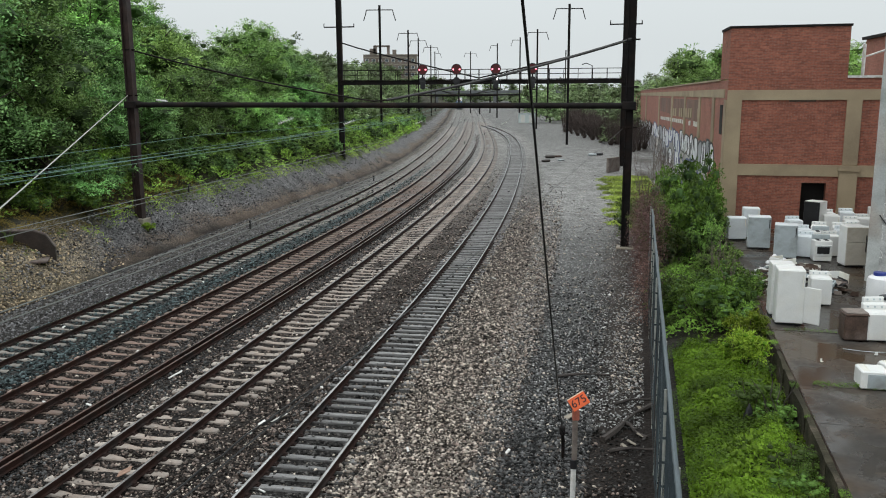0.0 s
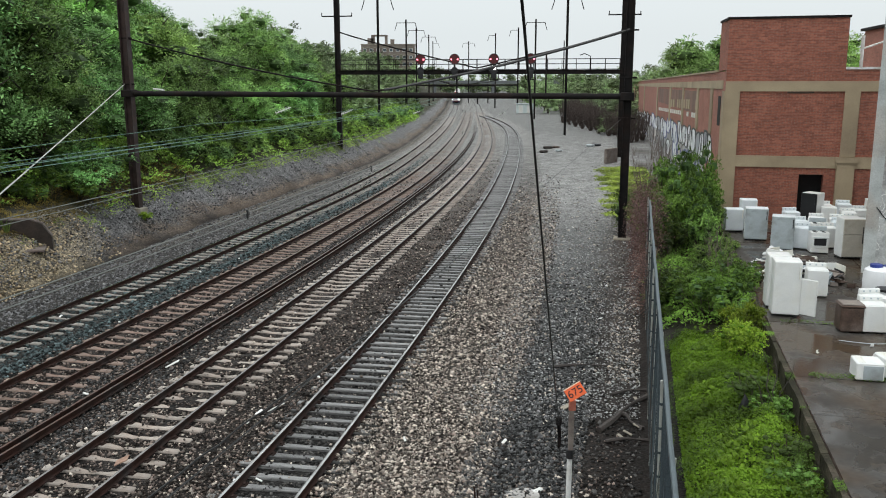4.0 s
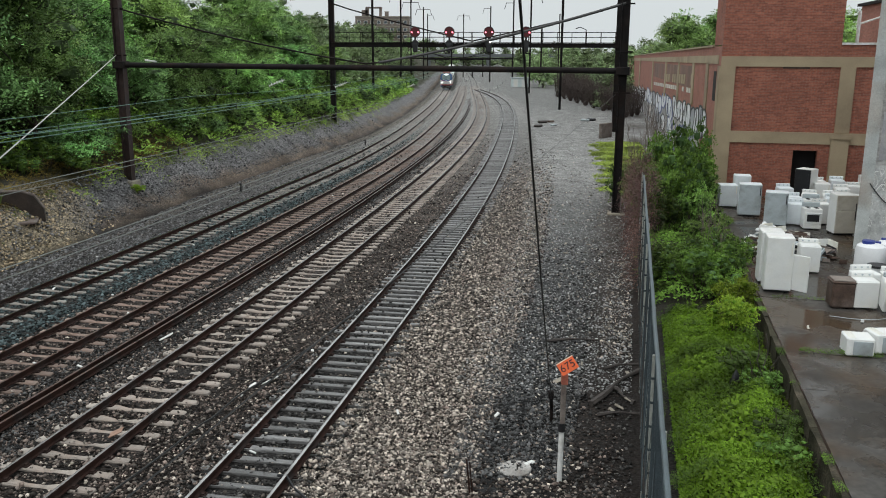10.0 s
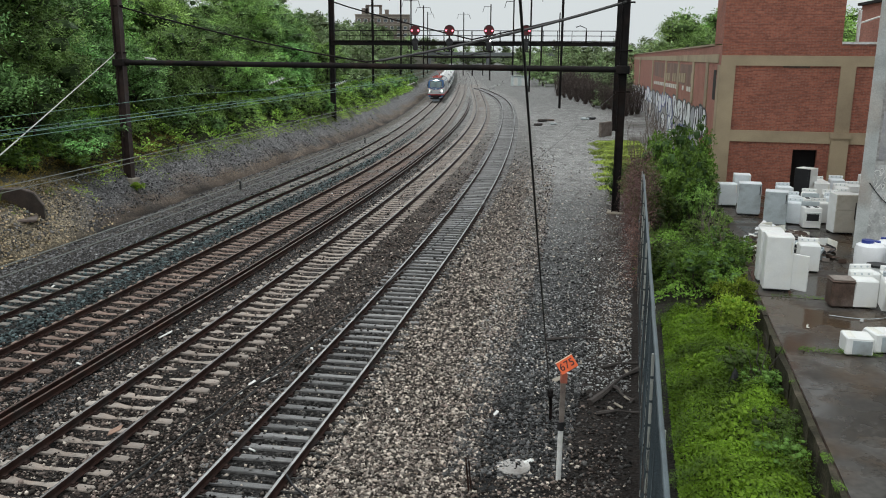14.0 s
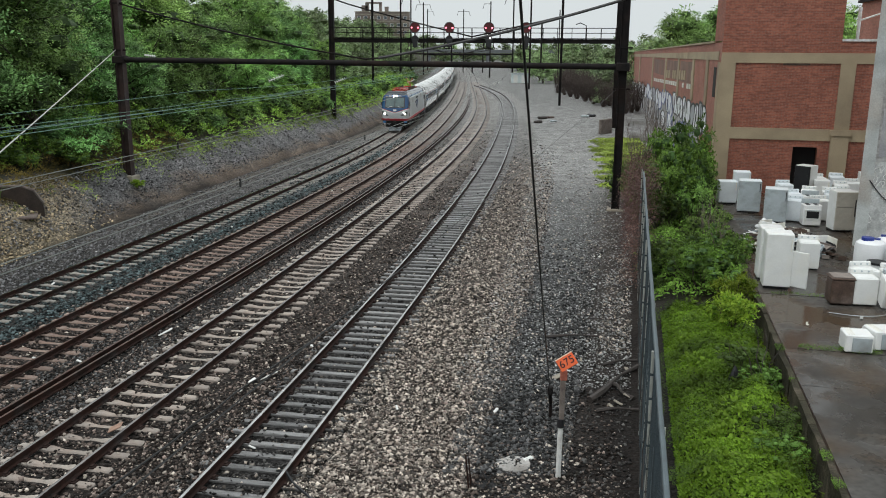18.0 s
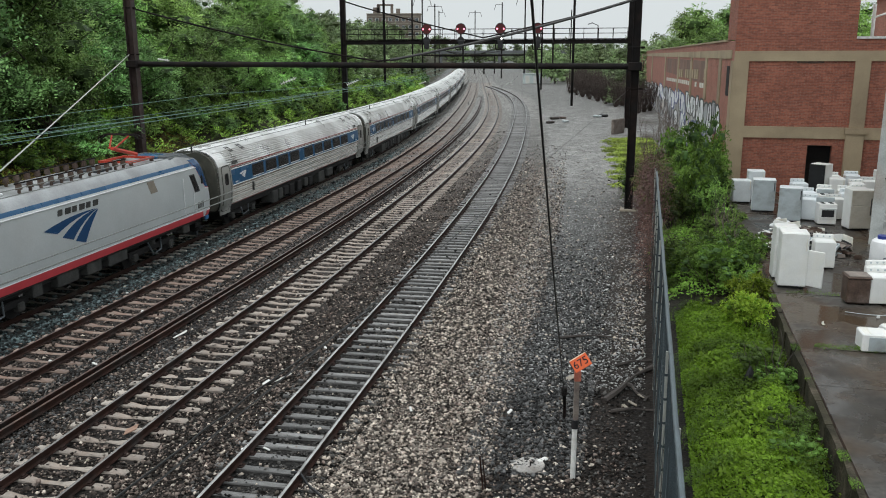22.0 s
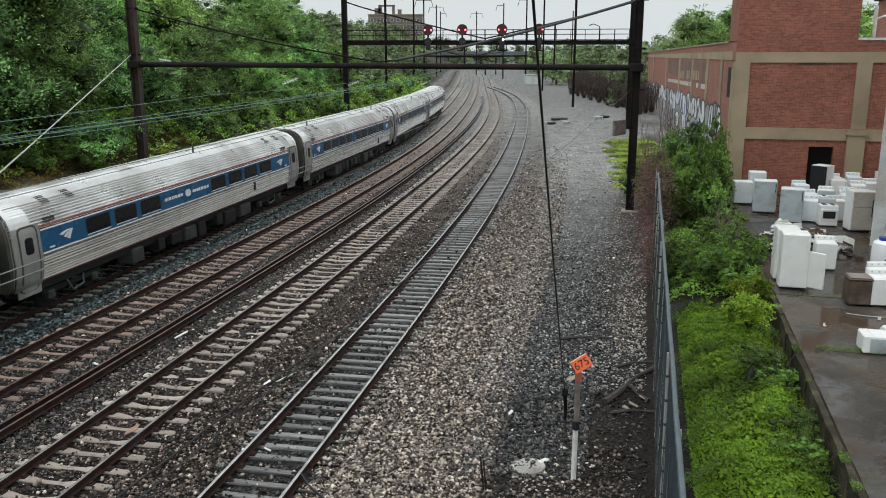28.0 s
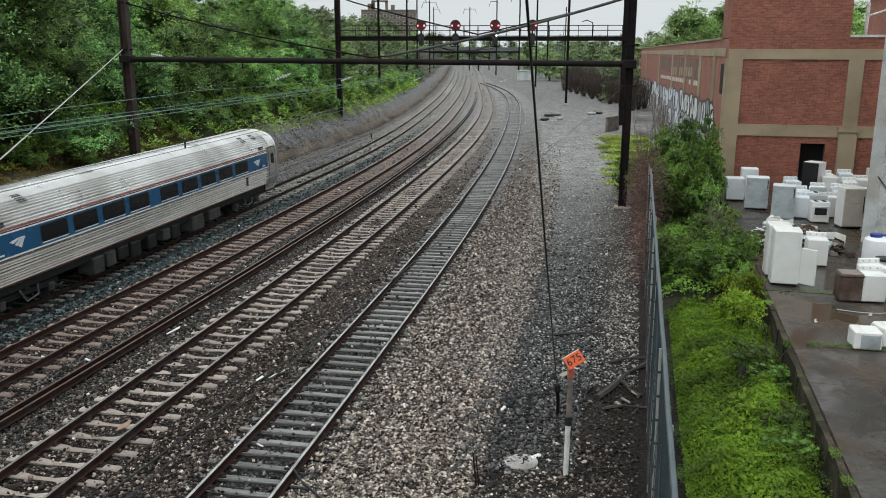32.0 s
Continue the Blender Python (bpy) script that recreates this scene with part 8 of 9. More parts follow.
    while y < 5.2:
        w = rb.uniform(0.6, 1.4)
        low = rb.choice((0.28, 0.36, 0.46))
        for x in (-1.02, 1.02):
            part("equipment_box", Shape().box((x * 1.06, y + w / 2, (low + 0.98) / 2), (0.8, w * 0.9, 0.98 - low), 0, 0.04), M_BOX if rb.random() < 0.6 else M_BOGIE, t)
        y += w + rb.choice((0.15, 0.5, 1.1))
    for y in (-4.2, 4.6):
        part("roof_hatch", Shape().box((0.4, y, 4.235), (0.5, 0.9, 0.05), 0, 0.015), M_INOX_LIT, t)
    part("roof_walk", Shape().box((0, 0, 4.285), (0.5, 24, 0.02)), M_INOX_LIT, t)
    return t


CAB_Z = (0.98, 1.12, 1.30, 1.60, 1.85, 2.10, 2.40, 2.75, 3.10, 3.28, 3.42, 3.55, 3.66, 3.74)
CAB_BACK = (0.20, 0.10, 0.04, 0.0, 0.0, 0.06, 0.20, 0.40, 0.58, 0.68, 0.76, 0.90, 1.35, 2.0)
CAB_WIDE = (1.44, 1.47, 1.485, 1.49, 1.49, 1.49, 1.485, 1.475, 1.46, 1.43, 1.36, 1.27, 1.17, 1.05)
LOCO_H = 10.12


def cab(z, s, e, lift=0.0):
    """A spot on the locomotive's skin at height z: s runs from the middle of the face (0) round the corner (1) and then in metres along the side."""
    def at(z, s):
        back, w, k = float(np.interp(z, CAB_Z, CAB_BACK)), float(np.interp(z, CAB_Z, CAB_WIDE)), min(abs(s), 1.0)
        a = math.asin(k ** 1.613) if k < 0.8 else 0.773 + (k - 0.8) / 0.2 * (math.pi / 2 - 0.773)
        deep = back + 0.58 * (1 - max(math.cos(a), 0.0) ** 0.62) + max(0.0, abs(s) - 1)
        return Vector((math.copysign(w * math.sin(a) ** 0.62, s), e * (LOCO_H - deep), z))
    p = at(z, s)
    if lift:
        n = (at(z, s + 0.03) - at(z, s - 0.03)).cross(at(z + 0.03, s) - at(z - 0.03, s)).normalized()
        p = p + (n if n.dot(Vector((p.x * 0.6, e * 2.0 if abs(s) < 1 else 0.0, 0.1))) > 0 else -n) * lift
    return p


def cab_patch(e, s0, s1, lo, hi, lift=0.008, n=10, rows=4):
    """A thin plate on the skin between two curves lo(s) and hi(s)."""
    sh = Shape()
    k = rows + 1
    for up in (lift, -0.03):
        for i in range(n + 1):
            s_ = s0 + (s1 - s0) * i / n
            for j in range(k):
                sh.v.append(tuple(cab(lo(s_) + (hi(s_) - lo(s_)) * j / rows, s_, e, up)))
    o = (n + 1) * k
    for i in range(n):
        for j in range(rows):
            a = i * k + j
            sh.f += [(a, a + 1, a + k + 1, a + k), (o + a, o + a + k, o + a + k + 1, o + a + 1)]
        a = i * k
        sh.f += [(a, a + k, o + a + k, o + a), (a + rows, o + a + rows, o + a + k + rows, a + k + rows)]
    for a in (0, n * k):
        sh.f += [(a + j, a + j + 1, o + a + j + 1, o + a + j) for j in range(rows)]
    sh.mi = [0] * len(sh.f)
    return sh


def build_loco():
    t = thing("locomotive", label="silver, blue and red electric locomotive with lit headlamps", category="locomotive")
    # shell: rings round the whole body, one above another
    ss = [-1, -0.96, -0.92, -0.88, -0.84, -0.8, -0.6, -0.4, -0.2, 0, 0.2, 0.4, 0.6, 0.8, 0.84, 0.88, 0.92, 0.96, 1]
    sh = Shape()
    for z in CAB_Z:
        sh.v += [tuple(cab(z, q, -1)) for q in ss] + [tuple(cab(z, q, 1)) for q in ss[::-1]]
    n = 2 * len(ss)
    for i in range(len(CAB_Z) - 1):
        for j in range(n):
            sh.f.append((i * n + j, i * n + (j + 1) % n, (i + 1) * n + (j + 1) % n, (i + 1) * n + j))
            side = j in (len(ss) - 1, n - 1)
            z = CAB_Z[i]
            sh.mi.append((1 if 3.2 < z < 3.4 else 3 if z > 3.4 else 0) if side else (2 if z >= 3.5 else 0))
    top = (len(CAB_Z) - 1) * n
    sh.f += [tuple(range(n))[::-1], tuple(range(top, top + n))]
    sh.mi += [0, 3]
    part("body_shell", sh, [M_SILVER, M_EDGE_BLUE, M_LOCO_ROOF, M_ROOF_PALE], t, smooth=True)

    def vee(q):
        a = abs(q)
        return 1.84 + 0.42 * a ** 1.25 if a < 1.08 else 2.30 + (a - 1.08) * 3.2

    for e in (-1, 1):
        lit = e < 0
        part("face_panel", cab_patch(e, -1.42, 1.42, vee, lambda q: 3.54, 0.010, 84, 16), M_NAVY, t, "dark blue face panel")
        part("chin_line", cab_patch(e, -1.44, 1.44, lambda q: vee(q) - 0.045, lambda q: vee(q) - 0.004, 0.013, 84, 1), M_STRIPE, t)
        part("chin_line", cab_patch(e, -1.42, 1.42, lambda q: vee(q) - 0.095, lambda q: vee(q) - 0.047, 0.012, 84, 1), M_WHITE_TRIM, t)
        part("windscreen_seal", cab_patch(e, -0.73, 0.73, lambda q: 2.28, lambda q: 3.30, 0.016, 16, 8), M_BLACK, t)
        for sg in (-1, 1):
            part("windscreen", cab_patch(e, sg * 0.025, sg * 0.68, lambda q: 2.34, lambda q: 3.25, 0.024, 8, 8), M_WINDSCREEN, t)
            part("wiper", Shape().path([cab(2.27, sg * 0.52, e, 0.04), cab(2.40, sg * 0.22, e, 0.04)], 0.014, 5), M_WHITE_TRIM, t)
            # headlamp in its dark slanting recess
            a, b = sorted((sg * 0.46, sg * 0.88))
            part("lamp_recess", cab_patch(e, a, b, lambda q: 1.44 + 0.18 * (abs(q) - 0.46) / 0.42, lambda q: 1.50 + 0.46 * (abs(q) - 0.46) / 0.42, 0.012, 10, 6), M_BLACK, t)
            c = cab(1.69, sg * 0.74, e, 0.02)
            part("headlamp", Shape().tube(c, c + Vector((sg * 0.01, e * 0.03, 0)), 0.085, n=14), M_HEADLAMP if lit else M_GREY_PANEL, t)
            c = cab(3.43, sg * 0.11, e, 0.02)
            part("top_lamp", Shape().tube(c, c + Vector((0, e * 0.04, 0)), 0.085, n=12), M_HEADLAMP if lit else M_GREY_PANEL, t)
            for dx in (0.30, 0.38, 0.46):
                part("head_code_bar", cab_patch(e, sg * dx - 0.025, sg * dx + 0.025, lambda q: 3.38, lambda q: 3.48, 0.02, 1, 1), M_WHITE_TRIM, t)
            part("buffer_corner", Shape().box((sg * 1.15, e * (LOCO_H - 0.42), 0.84), (0.36, 0.3, 0.2), 0, 0.04), M_BUFFER, t, "bright blue corner block")
            part("grab_handle", Shape().tube((sg * 1.2, e * (LOCO_H - 0.22), 0.62), (sg * 0.55, e * (LOCO_H - 0.18), 0.62), 0.02, n=6), M_WHITE_TRIM, t)
            part("step", Shape().box((sg * 1.25, e * 9.0, 0.52), (0.28, 0.5, 0.05)), M_BOGIE, t)
            # side: cab window, mirror, doors' grab rails, grille, number
            part("window_seal", cab_patch(e, *sorted((sg * 1.62, sg * 2.10)), lambda q: 2.14, lambda q: 2.94, 0.006, 2), M_BLACK, t)
            part("cab_side_window", cab_patch(e, *sorted((sg * 1.72, sg * 2.06)), lambda q: 2.22, lambda q: 2.88, 0.012, 2), M_GLASS, t)
            part("mirror", Shape().box((sg * 1.56, e * (LOCO_H - 1.15), 2.62), (0.1, 0.06, 0.34), 0, 0.02), M_BLACK, t)
            part("cab_door", cab_patch(e, *sorted((sg * 2.38, sg * 3.1)), lambda q: 1.26, lambda q: 3.1, 0.004, 1, 1), M_SILVER, t)
            for q, z1 in ((2.32, 2.3), (3.22, 2.9)):
                p = cab(1.3, sg * q, e, 0.05)
                part("grab_rail", Shape().tube(p, (p.x, p.y, z1), 0.022, n=6), M_WHITE_TRIM, t)
            part("side_grille", cab_patch(e, *sorted((sg * 5.0, sg * 5.55)), lambda q: 2.66, lambda q: 3.14, 0.008, 1, 1), M_BEIGE, t)
            for i in range(3):
                part("number_bar", cab_patch(e, *sorted((sg * (1.42 + 0.2 * i), sg * (1.56 + 0.2 * i))), lambda q: 1.42, lambda q: 1.68, 0.006, 1, 1), M_BOX, t)
        for i in range(3):
            part("emblem_bar", cab_patch(e, -0.11 + 0.07 * i, -0.06 + 0.09 * i, lambda q: 1.94, lambda q: 2.10, 0.02, 2, 1), M_WHITE_TRIM, t)
        part("head_band", cab_patch(e, -0.62, 0.62, lambda q: 3.34, lambda q: 3.52, 0.012, 12, 1), M_BLACK, t)
        part("red_apron", cab_patch(e, -1.1, 1.1, lambda q: 0.99, lambda q: 1.20, 0.014, 60, 2), M_STRIPE, t)
        part("white_apron_line", cab_patch(e, -1.1, 1.1, lambda q: 1.205, lambda q: 1.24, 0.013, 60, 1), M_WHITE_TRIM, t)
        part("brow_hood", Shape().add([(-1.22, e * 8.95, 3.5), (1.22, e * 8.95, 3.5), (1.22, e * 6.9, 3.6), (-1.22, e * 6.9, 3.6), (-1.0, e * 8.45, 3.80), (1.0, e * 8.45, 3.80), (1.0, e * 7.0, 3.82), (-1.0, e * 7.0, 3.82)], [(0, 1, 2, 3), (7, 6, 5, 4), (0, 1, 5, 4), (1, 2, 6, 5), (2, 3, 7, 6), (3, 0, 4, 7)]), M_LOCO_ROOF, t, "dark grey hood over the cab")
        part("buffer_beam", Shape().box((0, e * 9.55, 0.84), (2.5, 0.4, 0.26), 0, 0.05), M_BOGIE, t)
        part("coupler", Shape().box((0, e * 9.95, 0.78), (0.3, 0.6, 0.3), 0, 0.06), M_BOGIE, t)
        part("plow", Shape().add([(-0.8, e * 9.65, 0.42), (0.8, e * 9.65, 0.42), (0.66, e * 9.95, 0.06), (-0.66, e * 9.95, 0.06), (-0.8, e * 9.5, 0.42), (0.8, e * 9.5, 0.42), (0.66, e * 9.8, 0.06), (-0.66, e * 9.8, 0.06)],
                               [(0, 1, 2, 3), (7, 6, 5, 4), (0, 1, 5, 4), (2, 3, 7, 6), (1, 2, 6, 5), (0, 3, 7, 4)]), M_PLOW, t, "pale steel snow plow")
        part("pilot_frame", Shape().box((0, e * 9.2, 0.55), (2.2, 0.5, 0.5), 0, 0.05), M_BOGIE, t)
        for x in (-0.6, 0.6):
            part("plow_strut", Shape().tube((x, e * 9.45, 0.75), (x, e * 9.6, 0.3), 0.05, n=6), M_BOGIE, t)
            part("air_hose", Shape().path([(x, e * 9.9, 0.8), (x * 1.1, e * 10.02, 0.55), (x * 0.7, e * 9.9, 0.42)], 0.03, 5), M_BLACK, t)
        bogie(t, e * 5.0, 2.9, 1.12)
        for sg in (-1, 1):
            part("sand_box", Shape().box((sg * 1.15, e * 7.6, 0.72), (0.4, 0.6, 0.4), 0, 0.04), M_BOX, t)
    for sg in (-1, 1):
        part("red_stripe", Shape().box((sg * 1.476, 0, 1.11), (0.036, 18.0, 0.24)), M_STRIPE, t)
        part("white_line", Shape().box((sg * 1.482, 0, 1.252), (0.028, 18.0, 0.03)), M_WHITE_TRIM, t)
        part("gutter", Shape().tube((sg * 1.475, -8.6, 3.20), (sg * 1.475, 8.6, 3.20), 0.022, n=6), M_WHITE_TRIM, t)
        for i in range(6):
            w = 0.25 if i % 2 else 0.2
            part("name_bar", slanted(-1.55 + i * 0.42, 2.86, w * 1.25, 0.2, 0.04, sg * 1.494), M_BOX, t)
        for sh_ in emblem(1.502, -0.80, 1.98, 1.70, sg, 1.88):
            part("emblem_bar", sh_, M_NAVY, t)
        for y, ln in ((-2.9, 0.5), (-1.2, 1.2), (0.4, 0.9), (2.0, 1.3)):
            part("underfloor_box", Shape().box((sg * 1.15, y, 0.70), (0.5, ln, 0.42), 0, 0.04), M_BOX, t)
        part("brake_pipe", Shape().tube((sg * 1.3, -8.6, 0.9), (sg * 1.3, 8.6, 0.9), 0.035, n=6), M_BOX, t)
    part("underframe", Shape().box((0, 0, 0.88), (2.6, 18.2, 0.22), 0, 0.03), M_BOGIE, t)
    part("transformer_box", Shape().box((0, 0, 0.62), (2.1, 4.6, 0.5), 0, 0.05), M_BOGIE, t)
    # roof gear: insulators, bus bars, covers, two pantographs
    for i in range(12):
        y = -2.4 + i * 0.58
        for x in (-0.72, 0.72):
            part("roof_insulator", Shape().tube((x, y, 3.72), (x, y, 3.86), 0.06, n=8).tube((x, y, 3.86), (x, y, 4.04), 0.12, 0.10, 8), M_BROWN, t)
    for x in (-0.72, 0.72):
        part("bus_bar", Shape().tube((x, -2.6, 4.06), (x, 4.2, 4.06), 0.025, n=6), M_STEEL, t)
    for y, ln, m in ((-3.5, 1.1, M_WHITE_TRIM), (0.3, 2.2, M_ROOF_PALE), (3.0, 1.0, M_LOCO_ROOF), (7.3, 0.9, M_EDGE_BLUE)):
        part("roof_cover", Shape().box((0, y, 3.79), (1.1, ln, 0.14), 0, 0.05), m, t)

    def pantograph(y, up):
        p = part("pantograph_base", Shape().box((-0.7, y, 3.88), (0.1, 1.9, 0.08)).box((0.7, y, 3.88), (0.1, 1.9, 0.08)).box((0, y - 0.85, 3.88), (1.5, 0.1, 0.08)).box((0, y + 0.85, 3.88), (1.5, 0.1, 0.08)), M_PANTO, t)
        for x in (-0.7, 0.7):
            for dy in (-0.8, 0.8):
                part("foot_insulator", Shape().tube((x, y + dy, 3.70), (x, y + dy, 3.86), 0.09, n=8), M_BROWN, p)
        if up:
            part("lower_arm", Shape().path([(0, y + 0.8, 4.0), (0, y - 1.0, 4.42)], 0.08, 6), M_PANTO, p)
            for x in (-1, 1):
                part("upper_arm", Shape().path([(x * 0.12, y - 1.0, 4.42), (x * 0.4, y - 0.3, 4.86)], 0.035, 5), M_PANTO, p)
            z, yy = 4.9, y - 0.3
        else:
            part("lower_arm", Shape().path([(0, y + 0.8, 3.92), (0, y - 0.8, 4.0)], 0.08, 6), M_PANTO, p)
            for x in (-1, 1):
                part("upper_arm", Shape().path([(x * 0.12, y - 0.8, 4.0), (x * 0.45, y + 0.6, 4.06)], 0.045, 5), M_PANTO, p)
                part("frame_tube", Shape().path([(x * 0.5, y - 0.9, 3.94), (x * 0.6, y + 0.9, 4.0)], 0.045, 5), M_PANTO, p)
            z, yy = 4.08, y + 0.6
        for dy in (-0.16, 0.16):
            part("collector_shoe", Shape().path([(-0.95, yy + dy, z - 0.16), (-0.7, yy + dy, z - 0.02), (-0.5, yy + dy, z), (0.5, yy + dy, z), (0.7, yy + dy, z - 0.02), (0.95, yy + dy, z - 0.16)], 0.03, 5), M_PANTO if not up else M_STEEL, p)

    pantograph(-5.2, False)
    pantograph(5.4, True)
    # the body rides high over its bogies
    for ob in t.children:
        if ob.name.split(".")[0] not in ("bogie", "plow", "plow_strut"):
            ob.location.z += 0.10
            ob.scale = (1.05, 1.0, 1.13)
    return t


loco = build_loco()
coach = build_car()
cars = [coach] + [copy_thing(coach, Matrix.Identity(4)) for _ in range(3)] + [build_car(True)] + [copy_thing(coach, Matrix.Identity(4)) for _ in range(3)]

# where the nose stands on the outer track: seconds, metres along it
NOSE = [(0, 432), (3, 366), (6, 300), (9, 243), (11, 211), (13, 180), (14.5, 158), (17, 118.7), (18, 98.9), (19, 79.5), (20.5, 52.4), (21, 42.4), (21.5, 32.0), (22, 22.0), (22.5, 12.5), (23, 4.2), (24, -15.4), (25.5, -45.5),
        (27.5, -86.2), (29, -116), (30, -136.0), (31, -157.4), (32, -176.1)]


def nose_at(t):
    ts = np.clip(np.linspace(t - 0.9, t + 0.9, 19), 0, 32)
    edge = min(1.0, t / 0.9, (32 - t) / 0.9)
    ts = t + (ts - t) * max(edge, 0)
    return float(np.mean(np.interp(ts, *zip(*NOSE))))


def vehicle_pose(s, half):
    x0, y0, _ = on_line("A", s - half)
    x1, y1, _ = on_line("A", s + half)
    z0, z1 = float(rail_z("A", y0)), float(rail_z("A", y1))
    h = math.atan2(-(x1 - x0), y1 - y0)
    slope = math.atan2(z1 - z0, math.hypot(x1 - x0, y1 - y0))
    return Matrix.Translation(((x0 + x1) / 2, (y0 + y1) / 2, (z0 + z1) / 2)) @ Matrix.Rotation(h, 4, "Z") @ Matrix.Rotation(slope, 4, "X")


# ---- loose ballast stones ----
OCTA = np.array([(1, 0, 0), (-1, 0, 0), (0, 1, 0), (0, -1, 0), (0, 0, 1), (0, 0, -1)], float)
OCTA_F = np.array([(0, 2, 4), (2, 1, 4), (1, 3, 4), (3, 0, 4), (2, 0, 5), (1, 2, 5), (3, 1, 5), (0, 3, 5)])


def on_tie(k, x, y, step, s0):
    sa, lx, ly = ARC[k]
    s = np.interp(y, ly, sa)
    off = np.abs(x - np.interp(y, ly, lx))
    ph = (s + 0.17 * (x - np.interp(y, ly, lx)) - s0) % step
    return (off < 1.33) & ((ph < 0.15) | (ph > step - 0.15)), off


def stones(name, label, n, seed, lo, hi, m, y0=11.5, y1=62.0, power=1.7, r0=0.019, r1=0.044, spill=0.2):
    """Broken stones over a stretch between two lines; they thin out with distance, and a few lie on the ties."""
    rng = np.random.default_rng(seed)
    u = rng.random(n)
    p = 1 - power
    y = (y0 ** p + u * (y1 ** p - y0 ** p)) ** (1 / p)
    a, b = lo(y), hi(y)
    x = a + (b - a) * rng.random(n)
    keep = rng.random(n) > np.clip((y - 0.5 * y1) / (0.5 * y1), 0, 1)
    high = np.zeros(n)
    for k, step in (("A", 0.62), ("B", 0.62), ("C", 0.62), ("D", 0.53)):
        hit, off = on_tie(k, x, y, step, 8)
        keep &= (~hit | (rng.random(n) < spill)) & ~((off > 0.66) & (off < 0.85))
        high = np.where(hit, 0.07, high)
    x, y, high = x[keep], y[keep], high[keep]
    n = len(x)
    r = rng.uniform(r0, r1, n) * rng.choice([0.7, 1.0, 1.0, 1.5], n) * (1 + 0.009 * (y - 12))
    z = ground_z(x, y) + r * 0.25 + high
    sc = rng.uniform(0.6, 1.25, (n, 1, 3)) * np.array([1, 1, 0.7])
    v = (OCTA[None] + rng.normal(size=(n, 6, 3)) * 0.16) * sc
    an = rng.uniform(0, 6.28, (n, 2))
    c, s = np.cos(an[:, 0])[:, None], np.sin(an[:, 0])[:, None]
    v = np.stack([v[..., 0] * c - v[..., 1] * s, v[..., 0] * s + v[..., 1] * c, v[..., 2]], -1)
    t = (an[:, 1] - 3.14)[:, None] * 0.22
    v = np.stack([v[..., 0], v[..., 1] * np.cos(t) - v[..., 2] * np.sin(t), v[..., 1] * np.sin(t) + v[..., 2] * np.cos(t)], -1)
    v = v * r[:, None, None] + np.stack([x, y, z], -1)[:, None, :]
    f = (OCTA_F[None] + 6 * np.arange(n)[:, None, None]).reshape(-1, 3)
    tagged(new(name, indexed_mesh(name, v.reshape(-1, 3), f, m)), label, "ballast", "", "stuff")


def at_line(k, d):
    return lambda y: line_x(k, y) + d


stones("pale_ballast", "pale brown and white crushed stone beside the siding", 38000, 1, at_line("D", 1.0), at_line("D", 4.4), M_STONE, 11.5, 70)
stones("pale_ballast_gaps", "brown stone among the pale stone beside the siding", 19000, 11, at_line("D", 0.9), at_line("D", 4.6), M_STONE_BROWN, 11.5, 80)
stones("grey_ballast", "grey crushed stone along the gravel way", 20000, 2, at_line("D", 3.8), lambda y: fence_x(y) - 1.5, M_STONE_DARK, 15.5, 40)
stones("mixed_ballast", "brown and grey crushed stone round the sign post", 10000, 35, at_line("D", 3.6), lambda y: fence_x(y) - 0.5, M_STONE_BROWN, 11.5, 20)
# paler stones that carry the far gravel's sky sheen in their colour
stones("light_grey_ballast", "grey crushed stone farther along the way, sky sheen in its colour", 17000, 22, at_line("D", 3.2), lambda y: fence_x(y) - 0.2, M_STONE_SHEEN, 20, 110, 1.7, 0.015, 0.033)
stones("scattered_pale_ballast", "single pale stones on the gravel way", 3200, 3, at_line("D", 3.4), lambda y: fence_x(y) - 1.5, M_STONE, 11.5, 90)
stones("siding_ballast", "grey stone between the ties of the siding", 18000, 4, at_line("D", -1.4), at_line("D", 1.4), M_STONE_BLACK, 11.5, 80, spill=0.06)
stones("shoulder_ballast", "pale stone heaped over the tie ends of the siding", 5200, 41, at_line("D", 0.84), at_line("D", 1.5), M_STONE, 11.5, 70, spill=1.0)
stones("inner_shoulder_ballast", "brown stone heaped over the tie ends of the siding", 3800, 42, at_line("D", -1.5), at_line("D", -0.86), M_STONE_BROWN, 11.5, 70, spill=0.8)
stones("siding_pale_ballast", "single pale stones between the ties of the siding", 1800, 14, at_line("D", -1.4), at_line("D", 1.4), M_STONE, 11.5, 60, spill=0.1)
stones("brown_ballast", "brown crushed stone between siding and main track", 30000, 5, at_line("C", -1.4), at_line("D", -1.1), M_STONE_BROWN, 12, 95, spill=0.05)
stones("brown_pale_ballast", "scattered pale stones between siding and main track", 6500, 6, at_line("C", -1.5), at_line("D", -1.0), M_STONE, 12, 80)
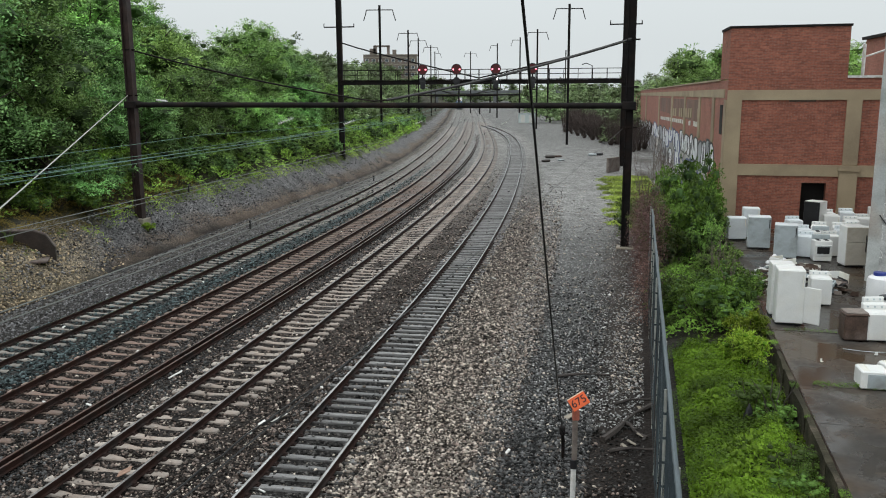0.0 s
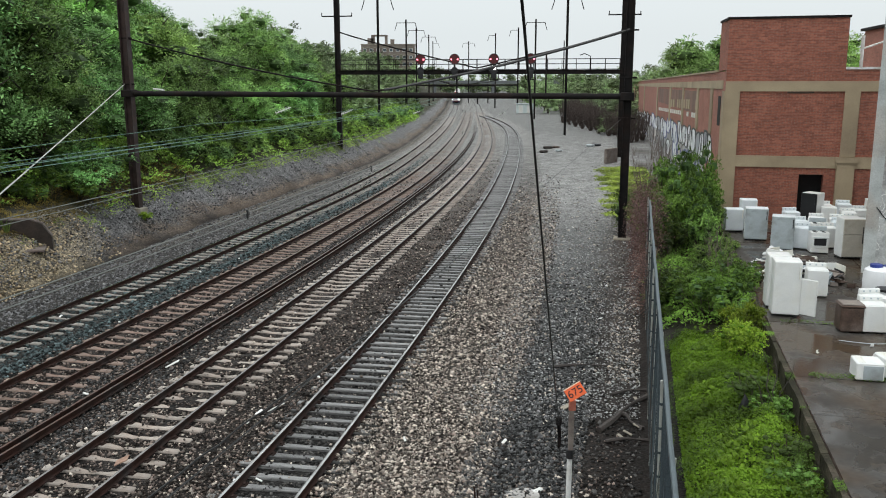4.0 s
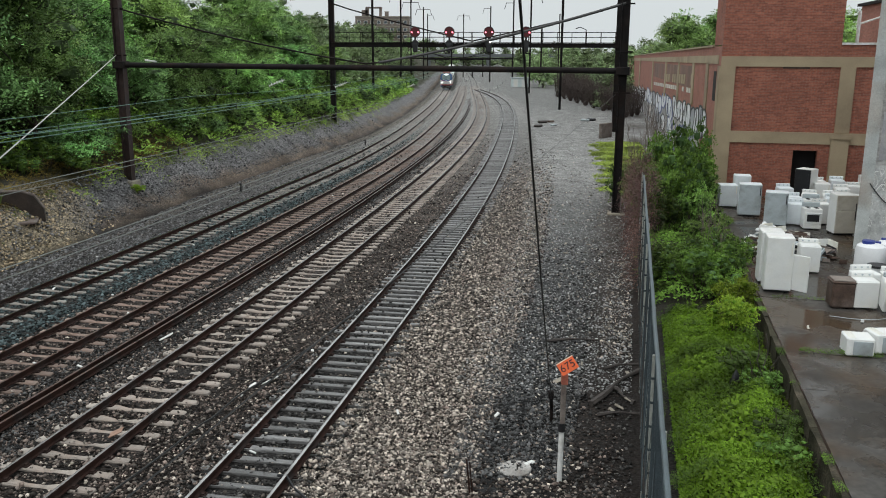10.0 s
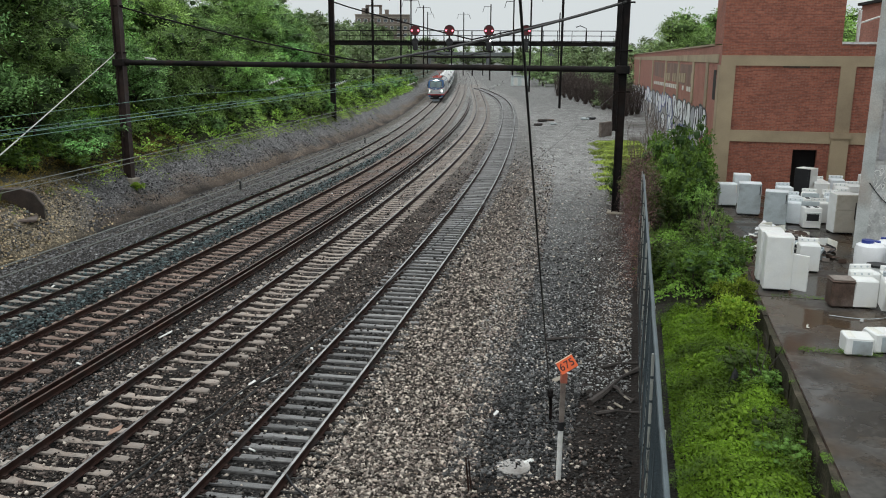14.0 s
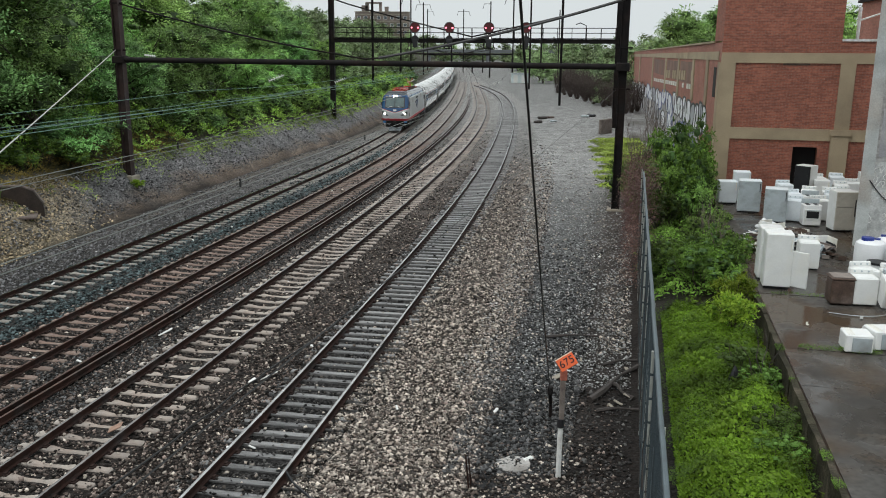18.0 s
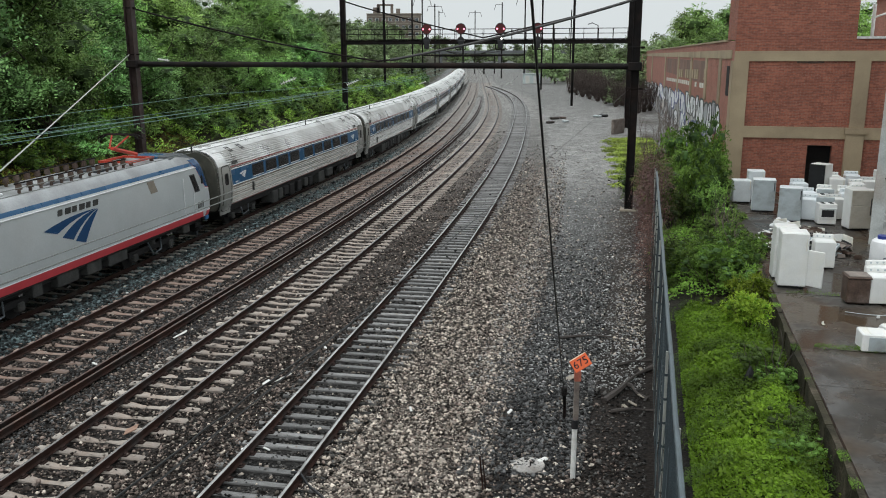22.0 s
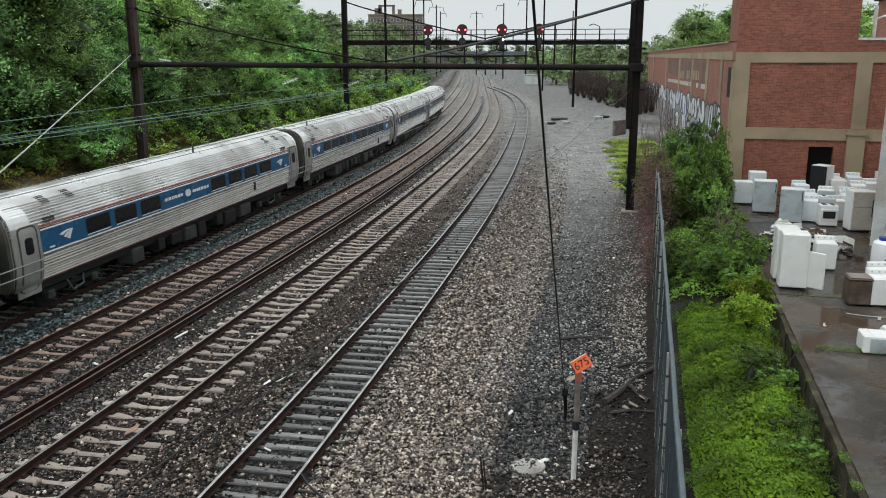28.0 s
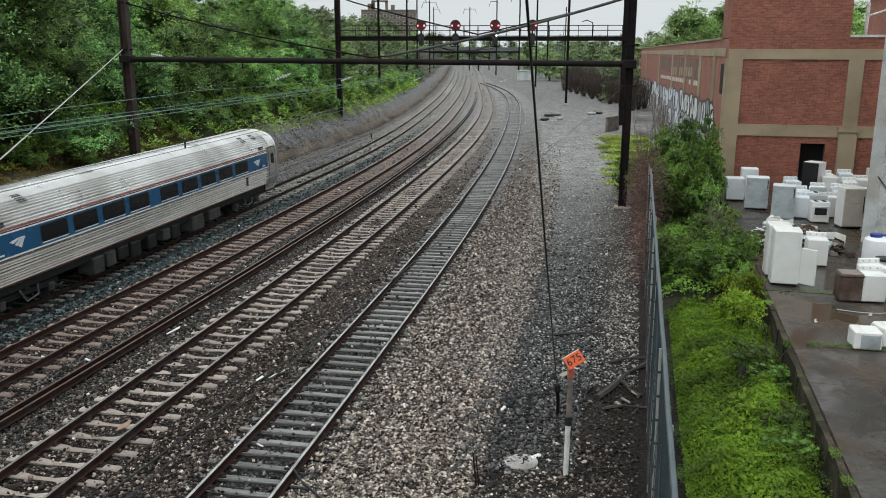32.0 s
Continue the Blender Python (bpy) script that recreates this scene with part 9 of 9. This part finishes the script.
stones("main_ballast", "dark brown crushed stone round the main tracks", 34000, 7, at_line("B", -1.6), at_line("C", -1.0), M_STONE_BROWN, 14, 95, spill=0.05)
stones("main_grey_ballast", "dark grey crushed stone round the main tracks", 12000, 17, at_line("B", 1.0), at_line("C", -1.0), M_STONE_DARK, 14, 95, spill=0.04)
stones("main_pale_ballast", "scattered pale stones round the main tracks", 2600, 8, at_line("B", -1.6), at_line("C", -1.0), M_STONE, 14, 62)
stones("verge_ballast", "grey-brown crushed stone between the outer track and the ditch", 15000, 29, lambda y: line_x("A", y) - toe(y) + 0.25, at_line("A", -1.3), M_STONE_BANK, 20, 100, 1.5, 0.026, 0.05)
stones("outer_ballast", "blue-grey crushed stone beside the outer track", 22000, 9, at_line("A", -1.5), at_line("B", -1.2), M_STONE_BLUE, 20, 100, 1.5, 0.03, 0.06, spill=0.08)
stones("bank_stones", "dark broken stone on the gravel bank", 12000, 10, lambda y: line_x("A", y) - toe(y) - 3.2, lambda y: line_x("A", y) - toe(y) - 0.5, M_STONE_BANK, 30, 130, 1.5, 0.025, 0.05)
stones("washed_ballast", "whitish stones round the sign post", 4200, 33, at_line("D", 3.8), lambda y: fence_x(y) - 0.3, M_STONE, 11.5, 17.5)
stones("fence_ballast", "pale stones washed against the foot of the fence", 1500, 21, lambda y: fence_x(y) - 1.2, lambda y: fence_x(y) - 0.25, M_STONE, 22.5, 42)
stones("fence_foot_ballast", "dark wet stone at the foot of the fence", 2600, 46, lambda y: fence_x(y) - 1.7, lambda y: fence_x(y) - 0.2, M_STONE_BLACK, 11.5, 26)
stones("tan_ballast", "straw-coloured stone washed out before the culvert", 8000, 25, at_line("A", -8.2), at_line("A", -5.3), M_STONE_TAN, 33.5, 48, 1.5, 0.03, 0.06)


# ---- motion of the train ----
def motions():
    times = [i * 0.5 for i in range(65)]
    walk(loco, [(t, vehicle_pose(nose_at(t) + LOCO_L / 2, 5.0)) for t in times])
    for i, c in enumerate(cars):
        walk(c, [(t, vehicle_pose(nose_at(t) + LOCO_L + CAR_L * (i + 0.5), 9.07)) for t in times])


motions()
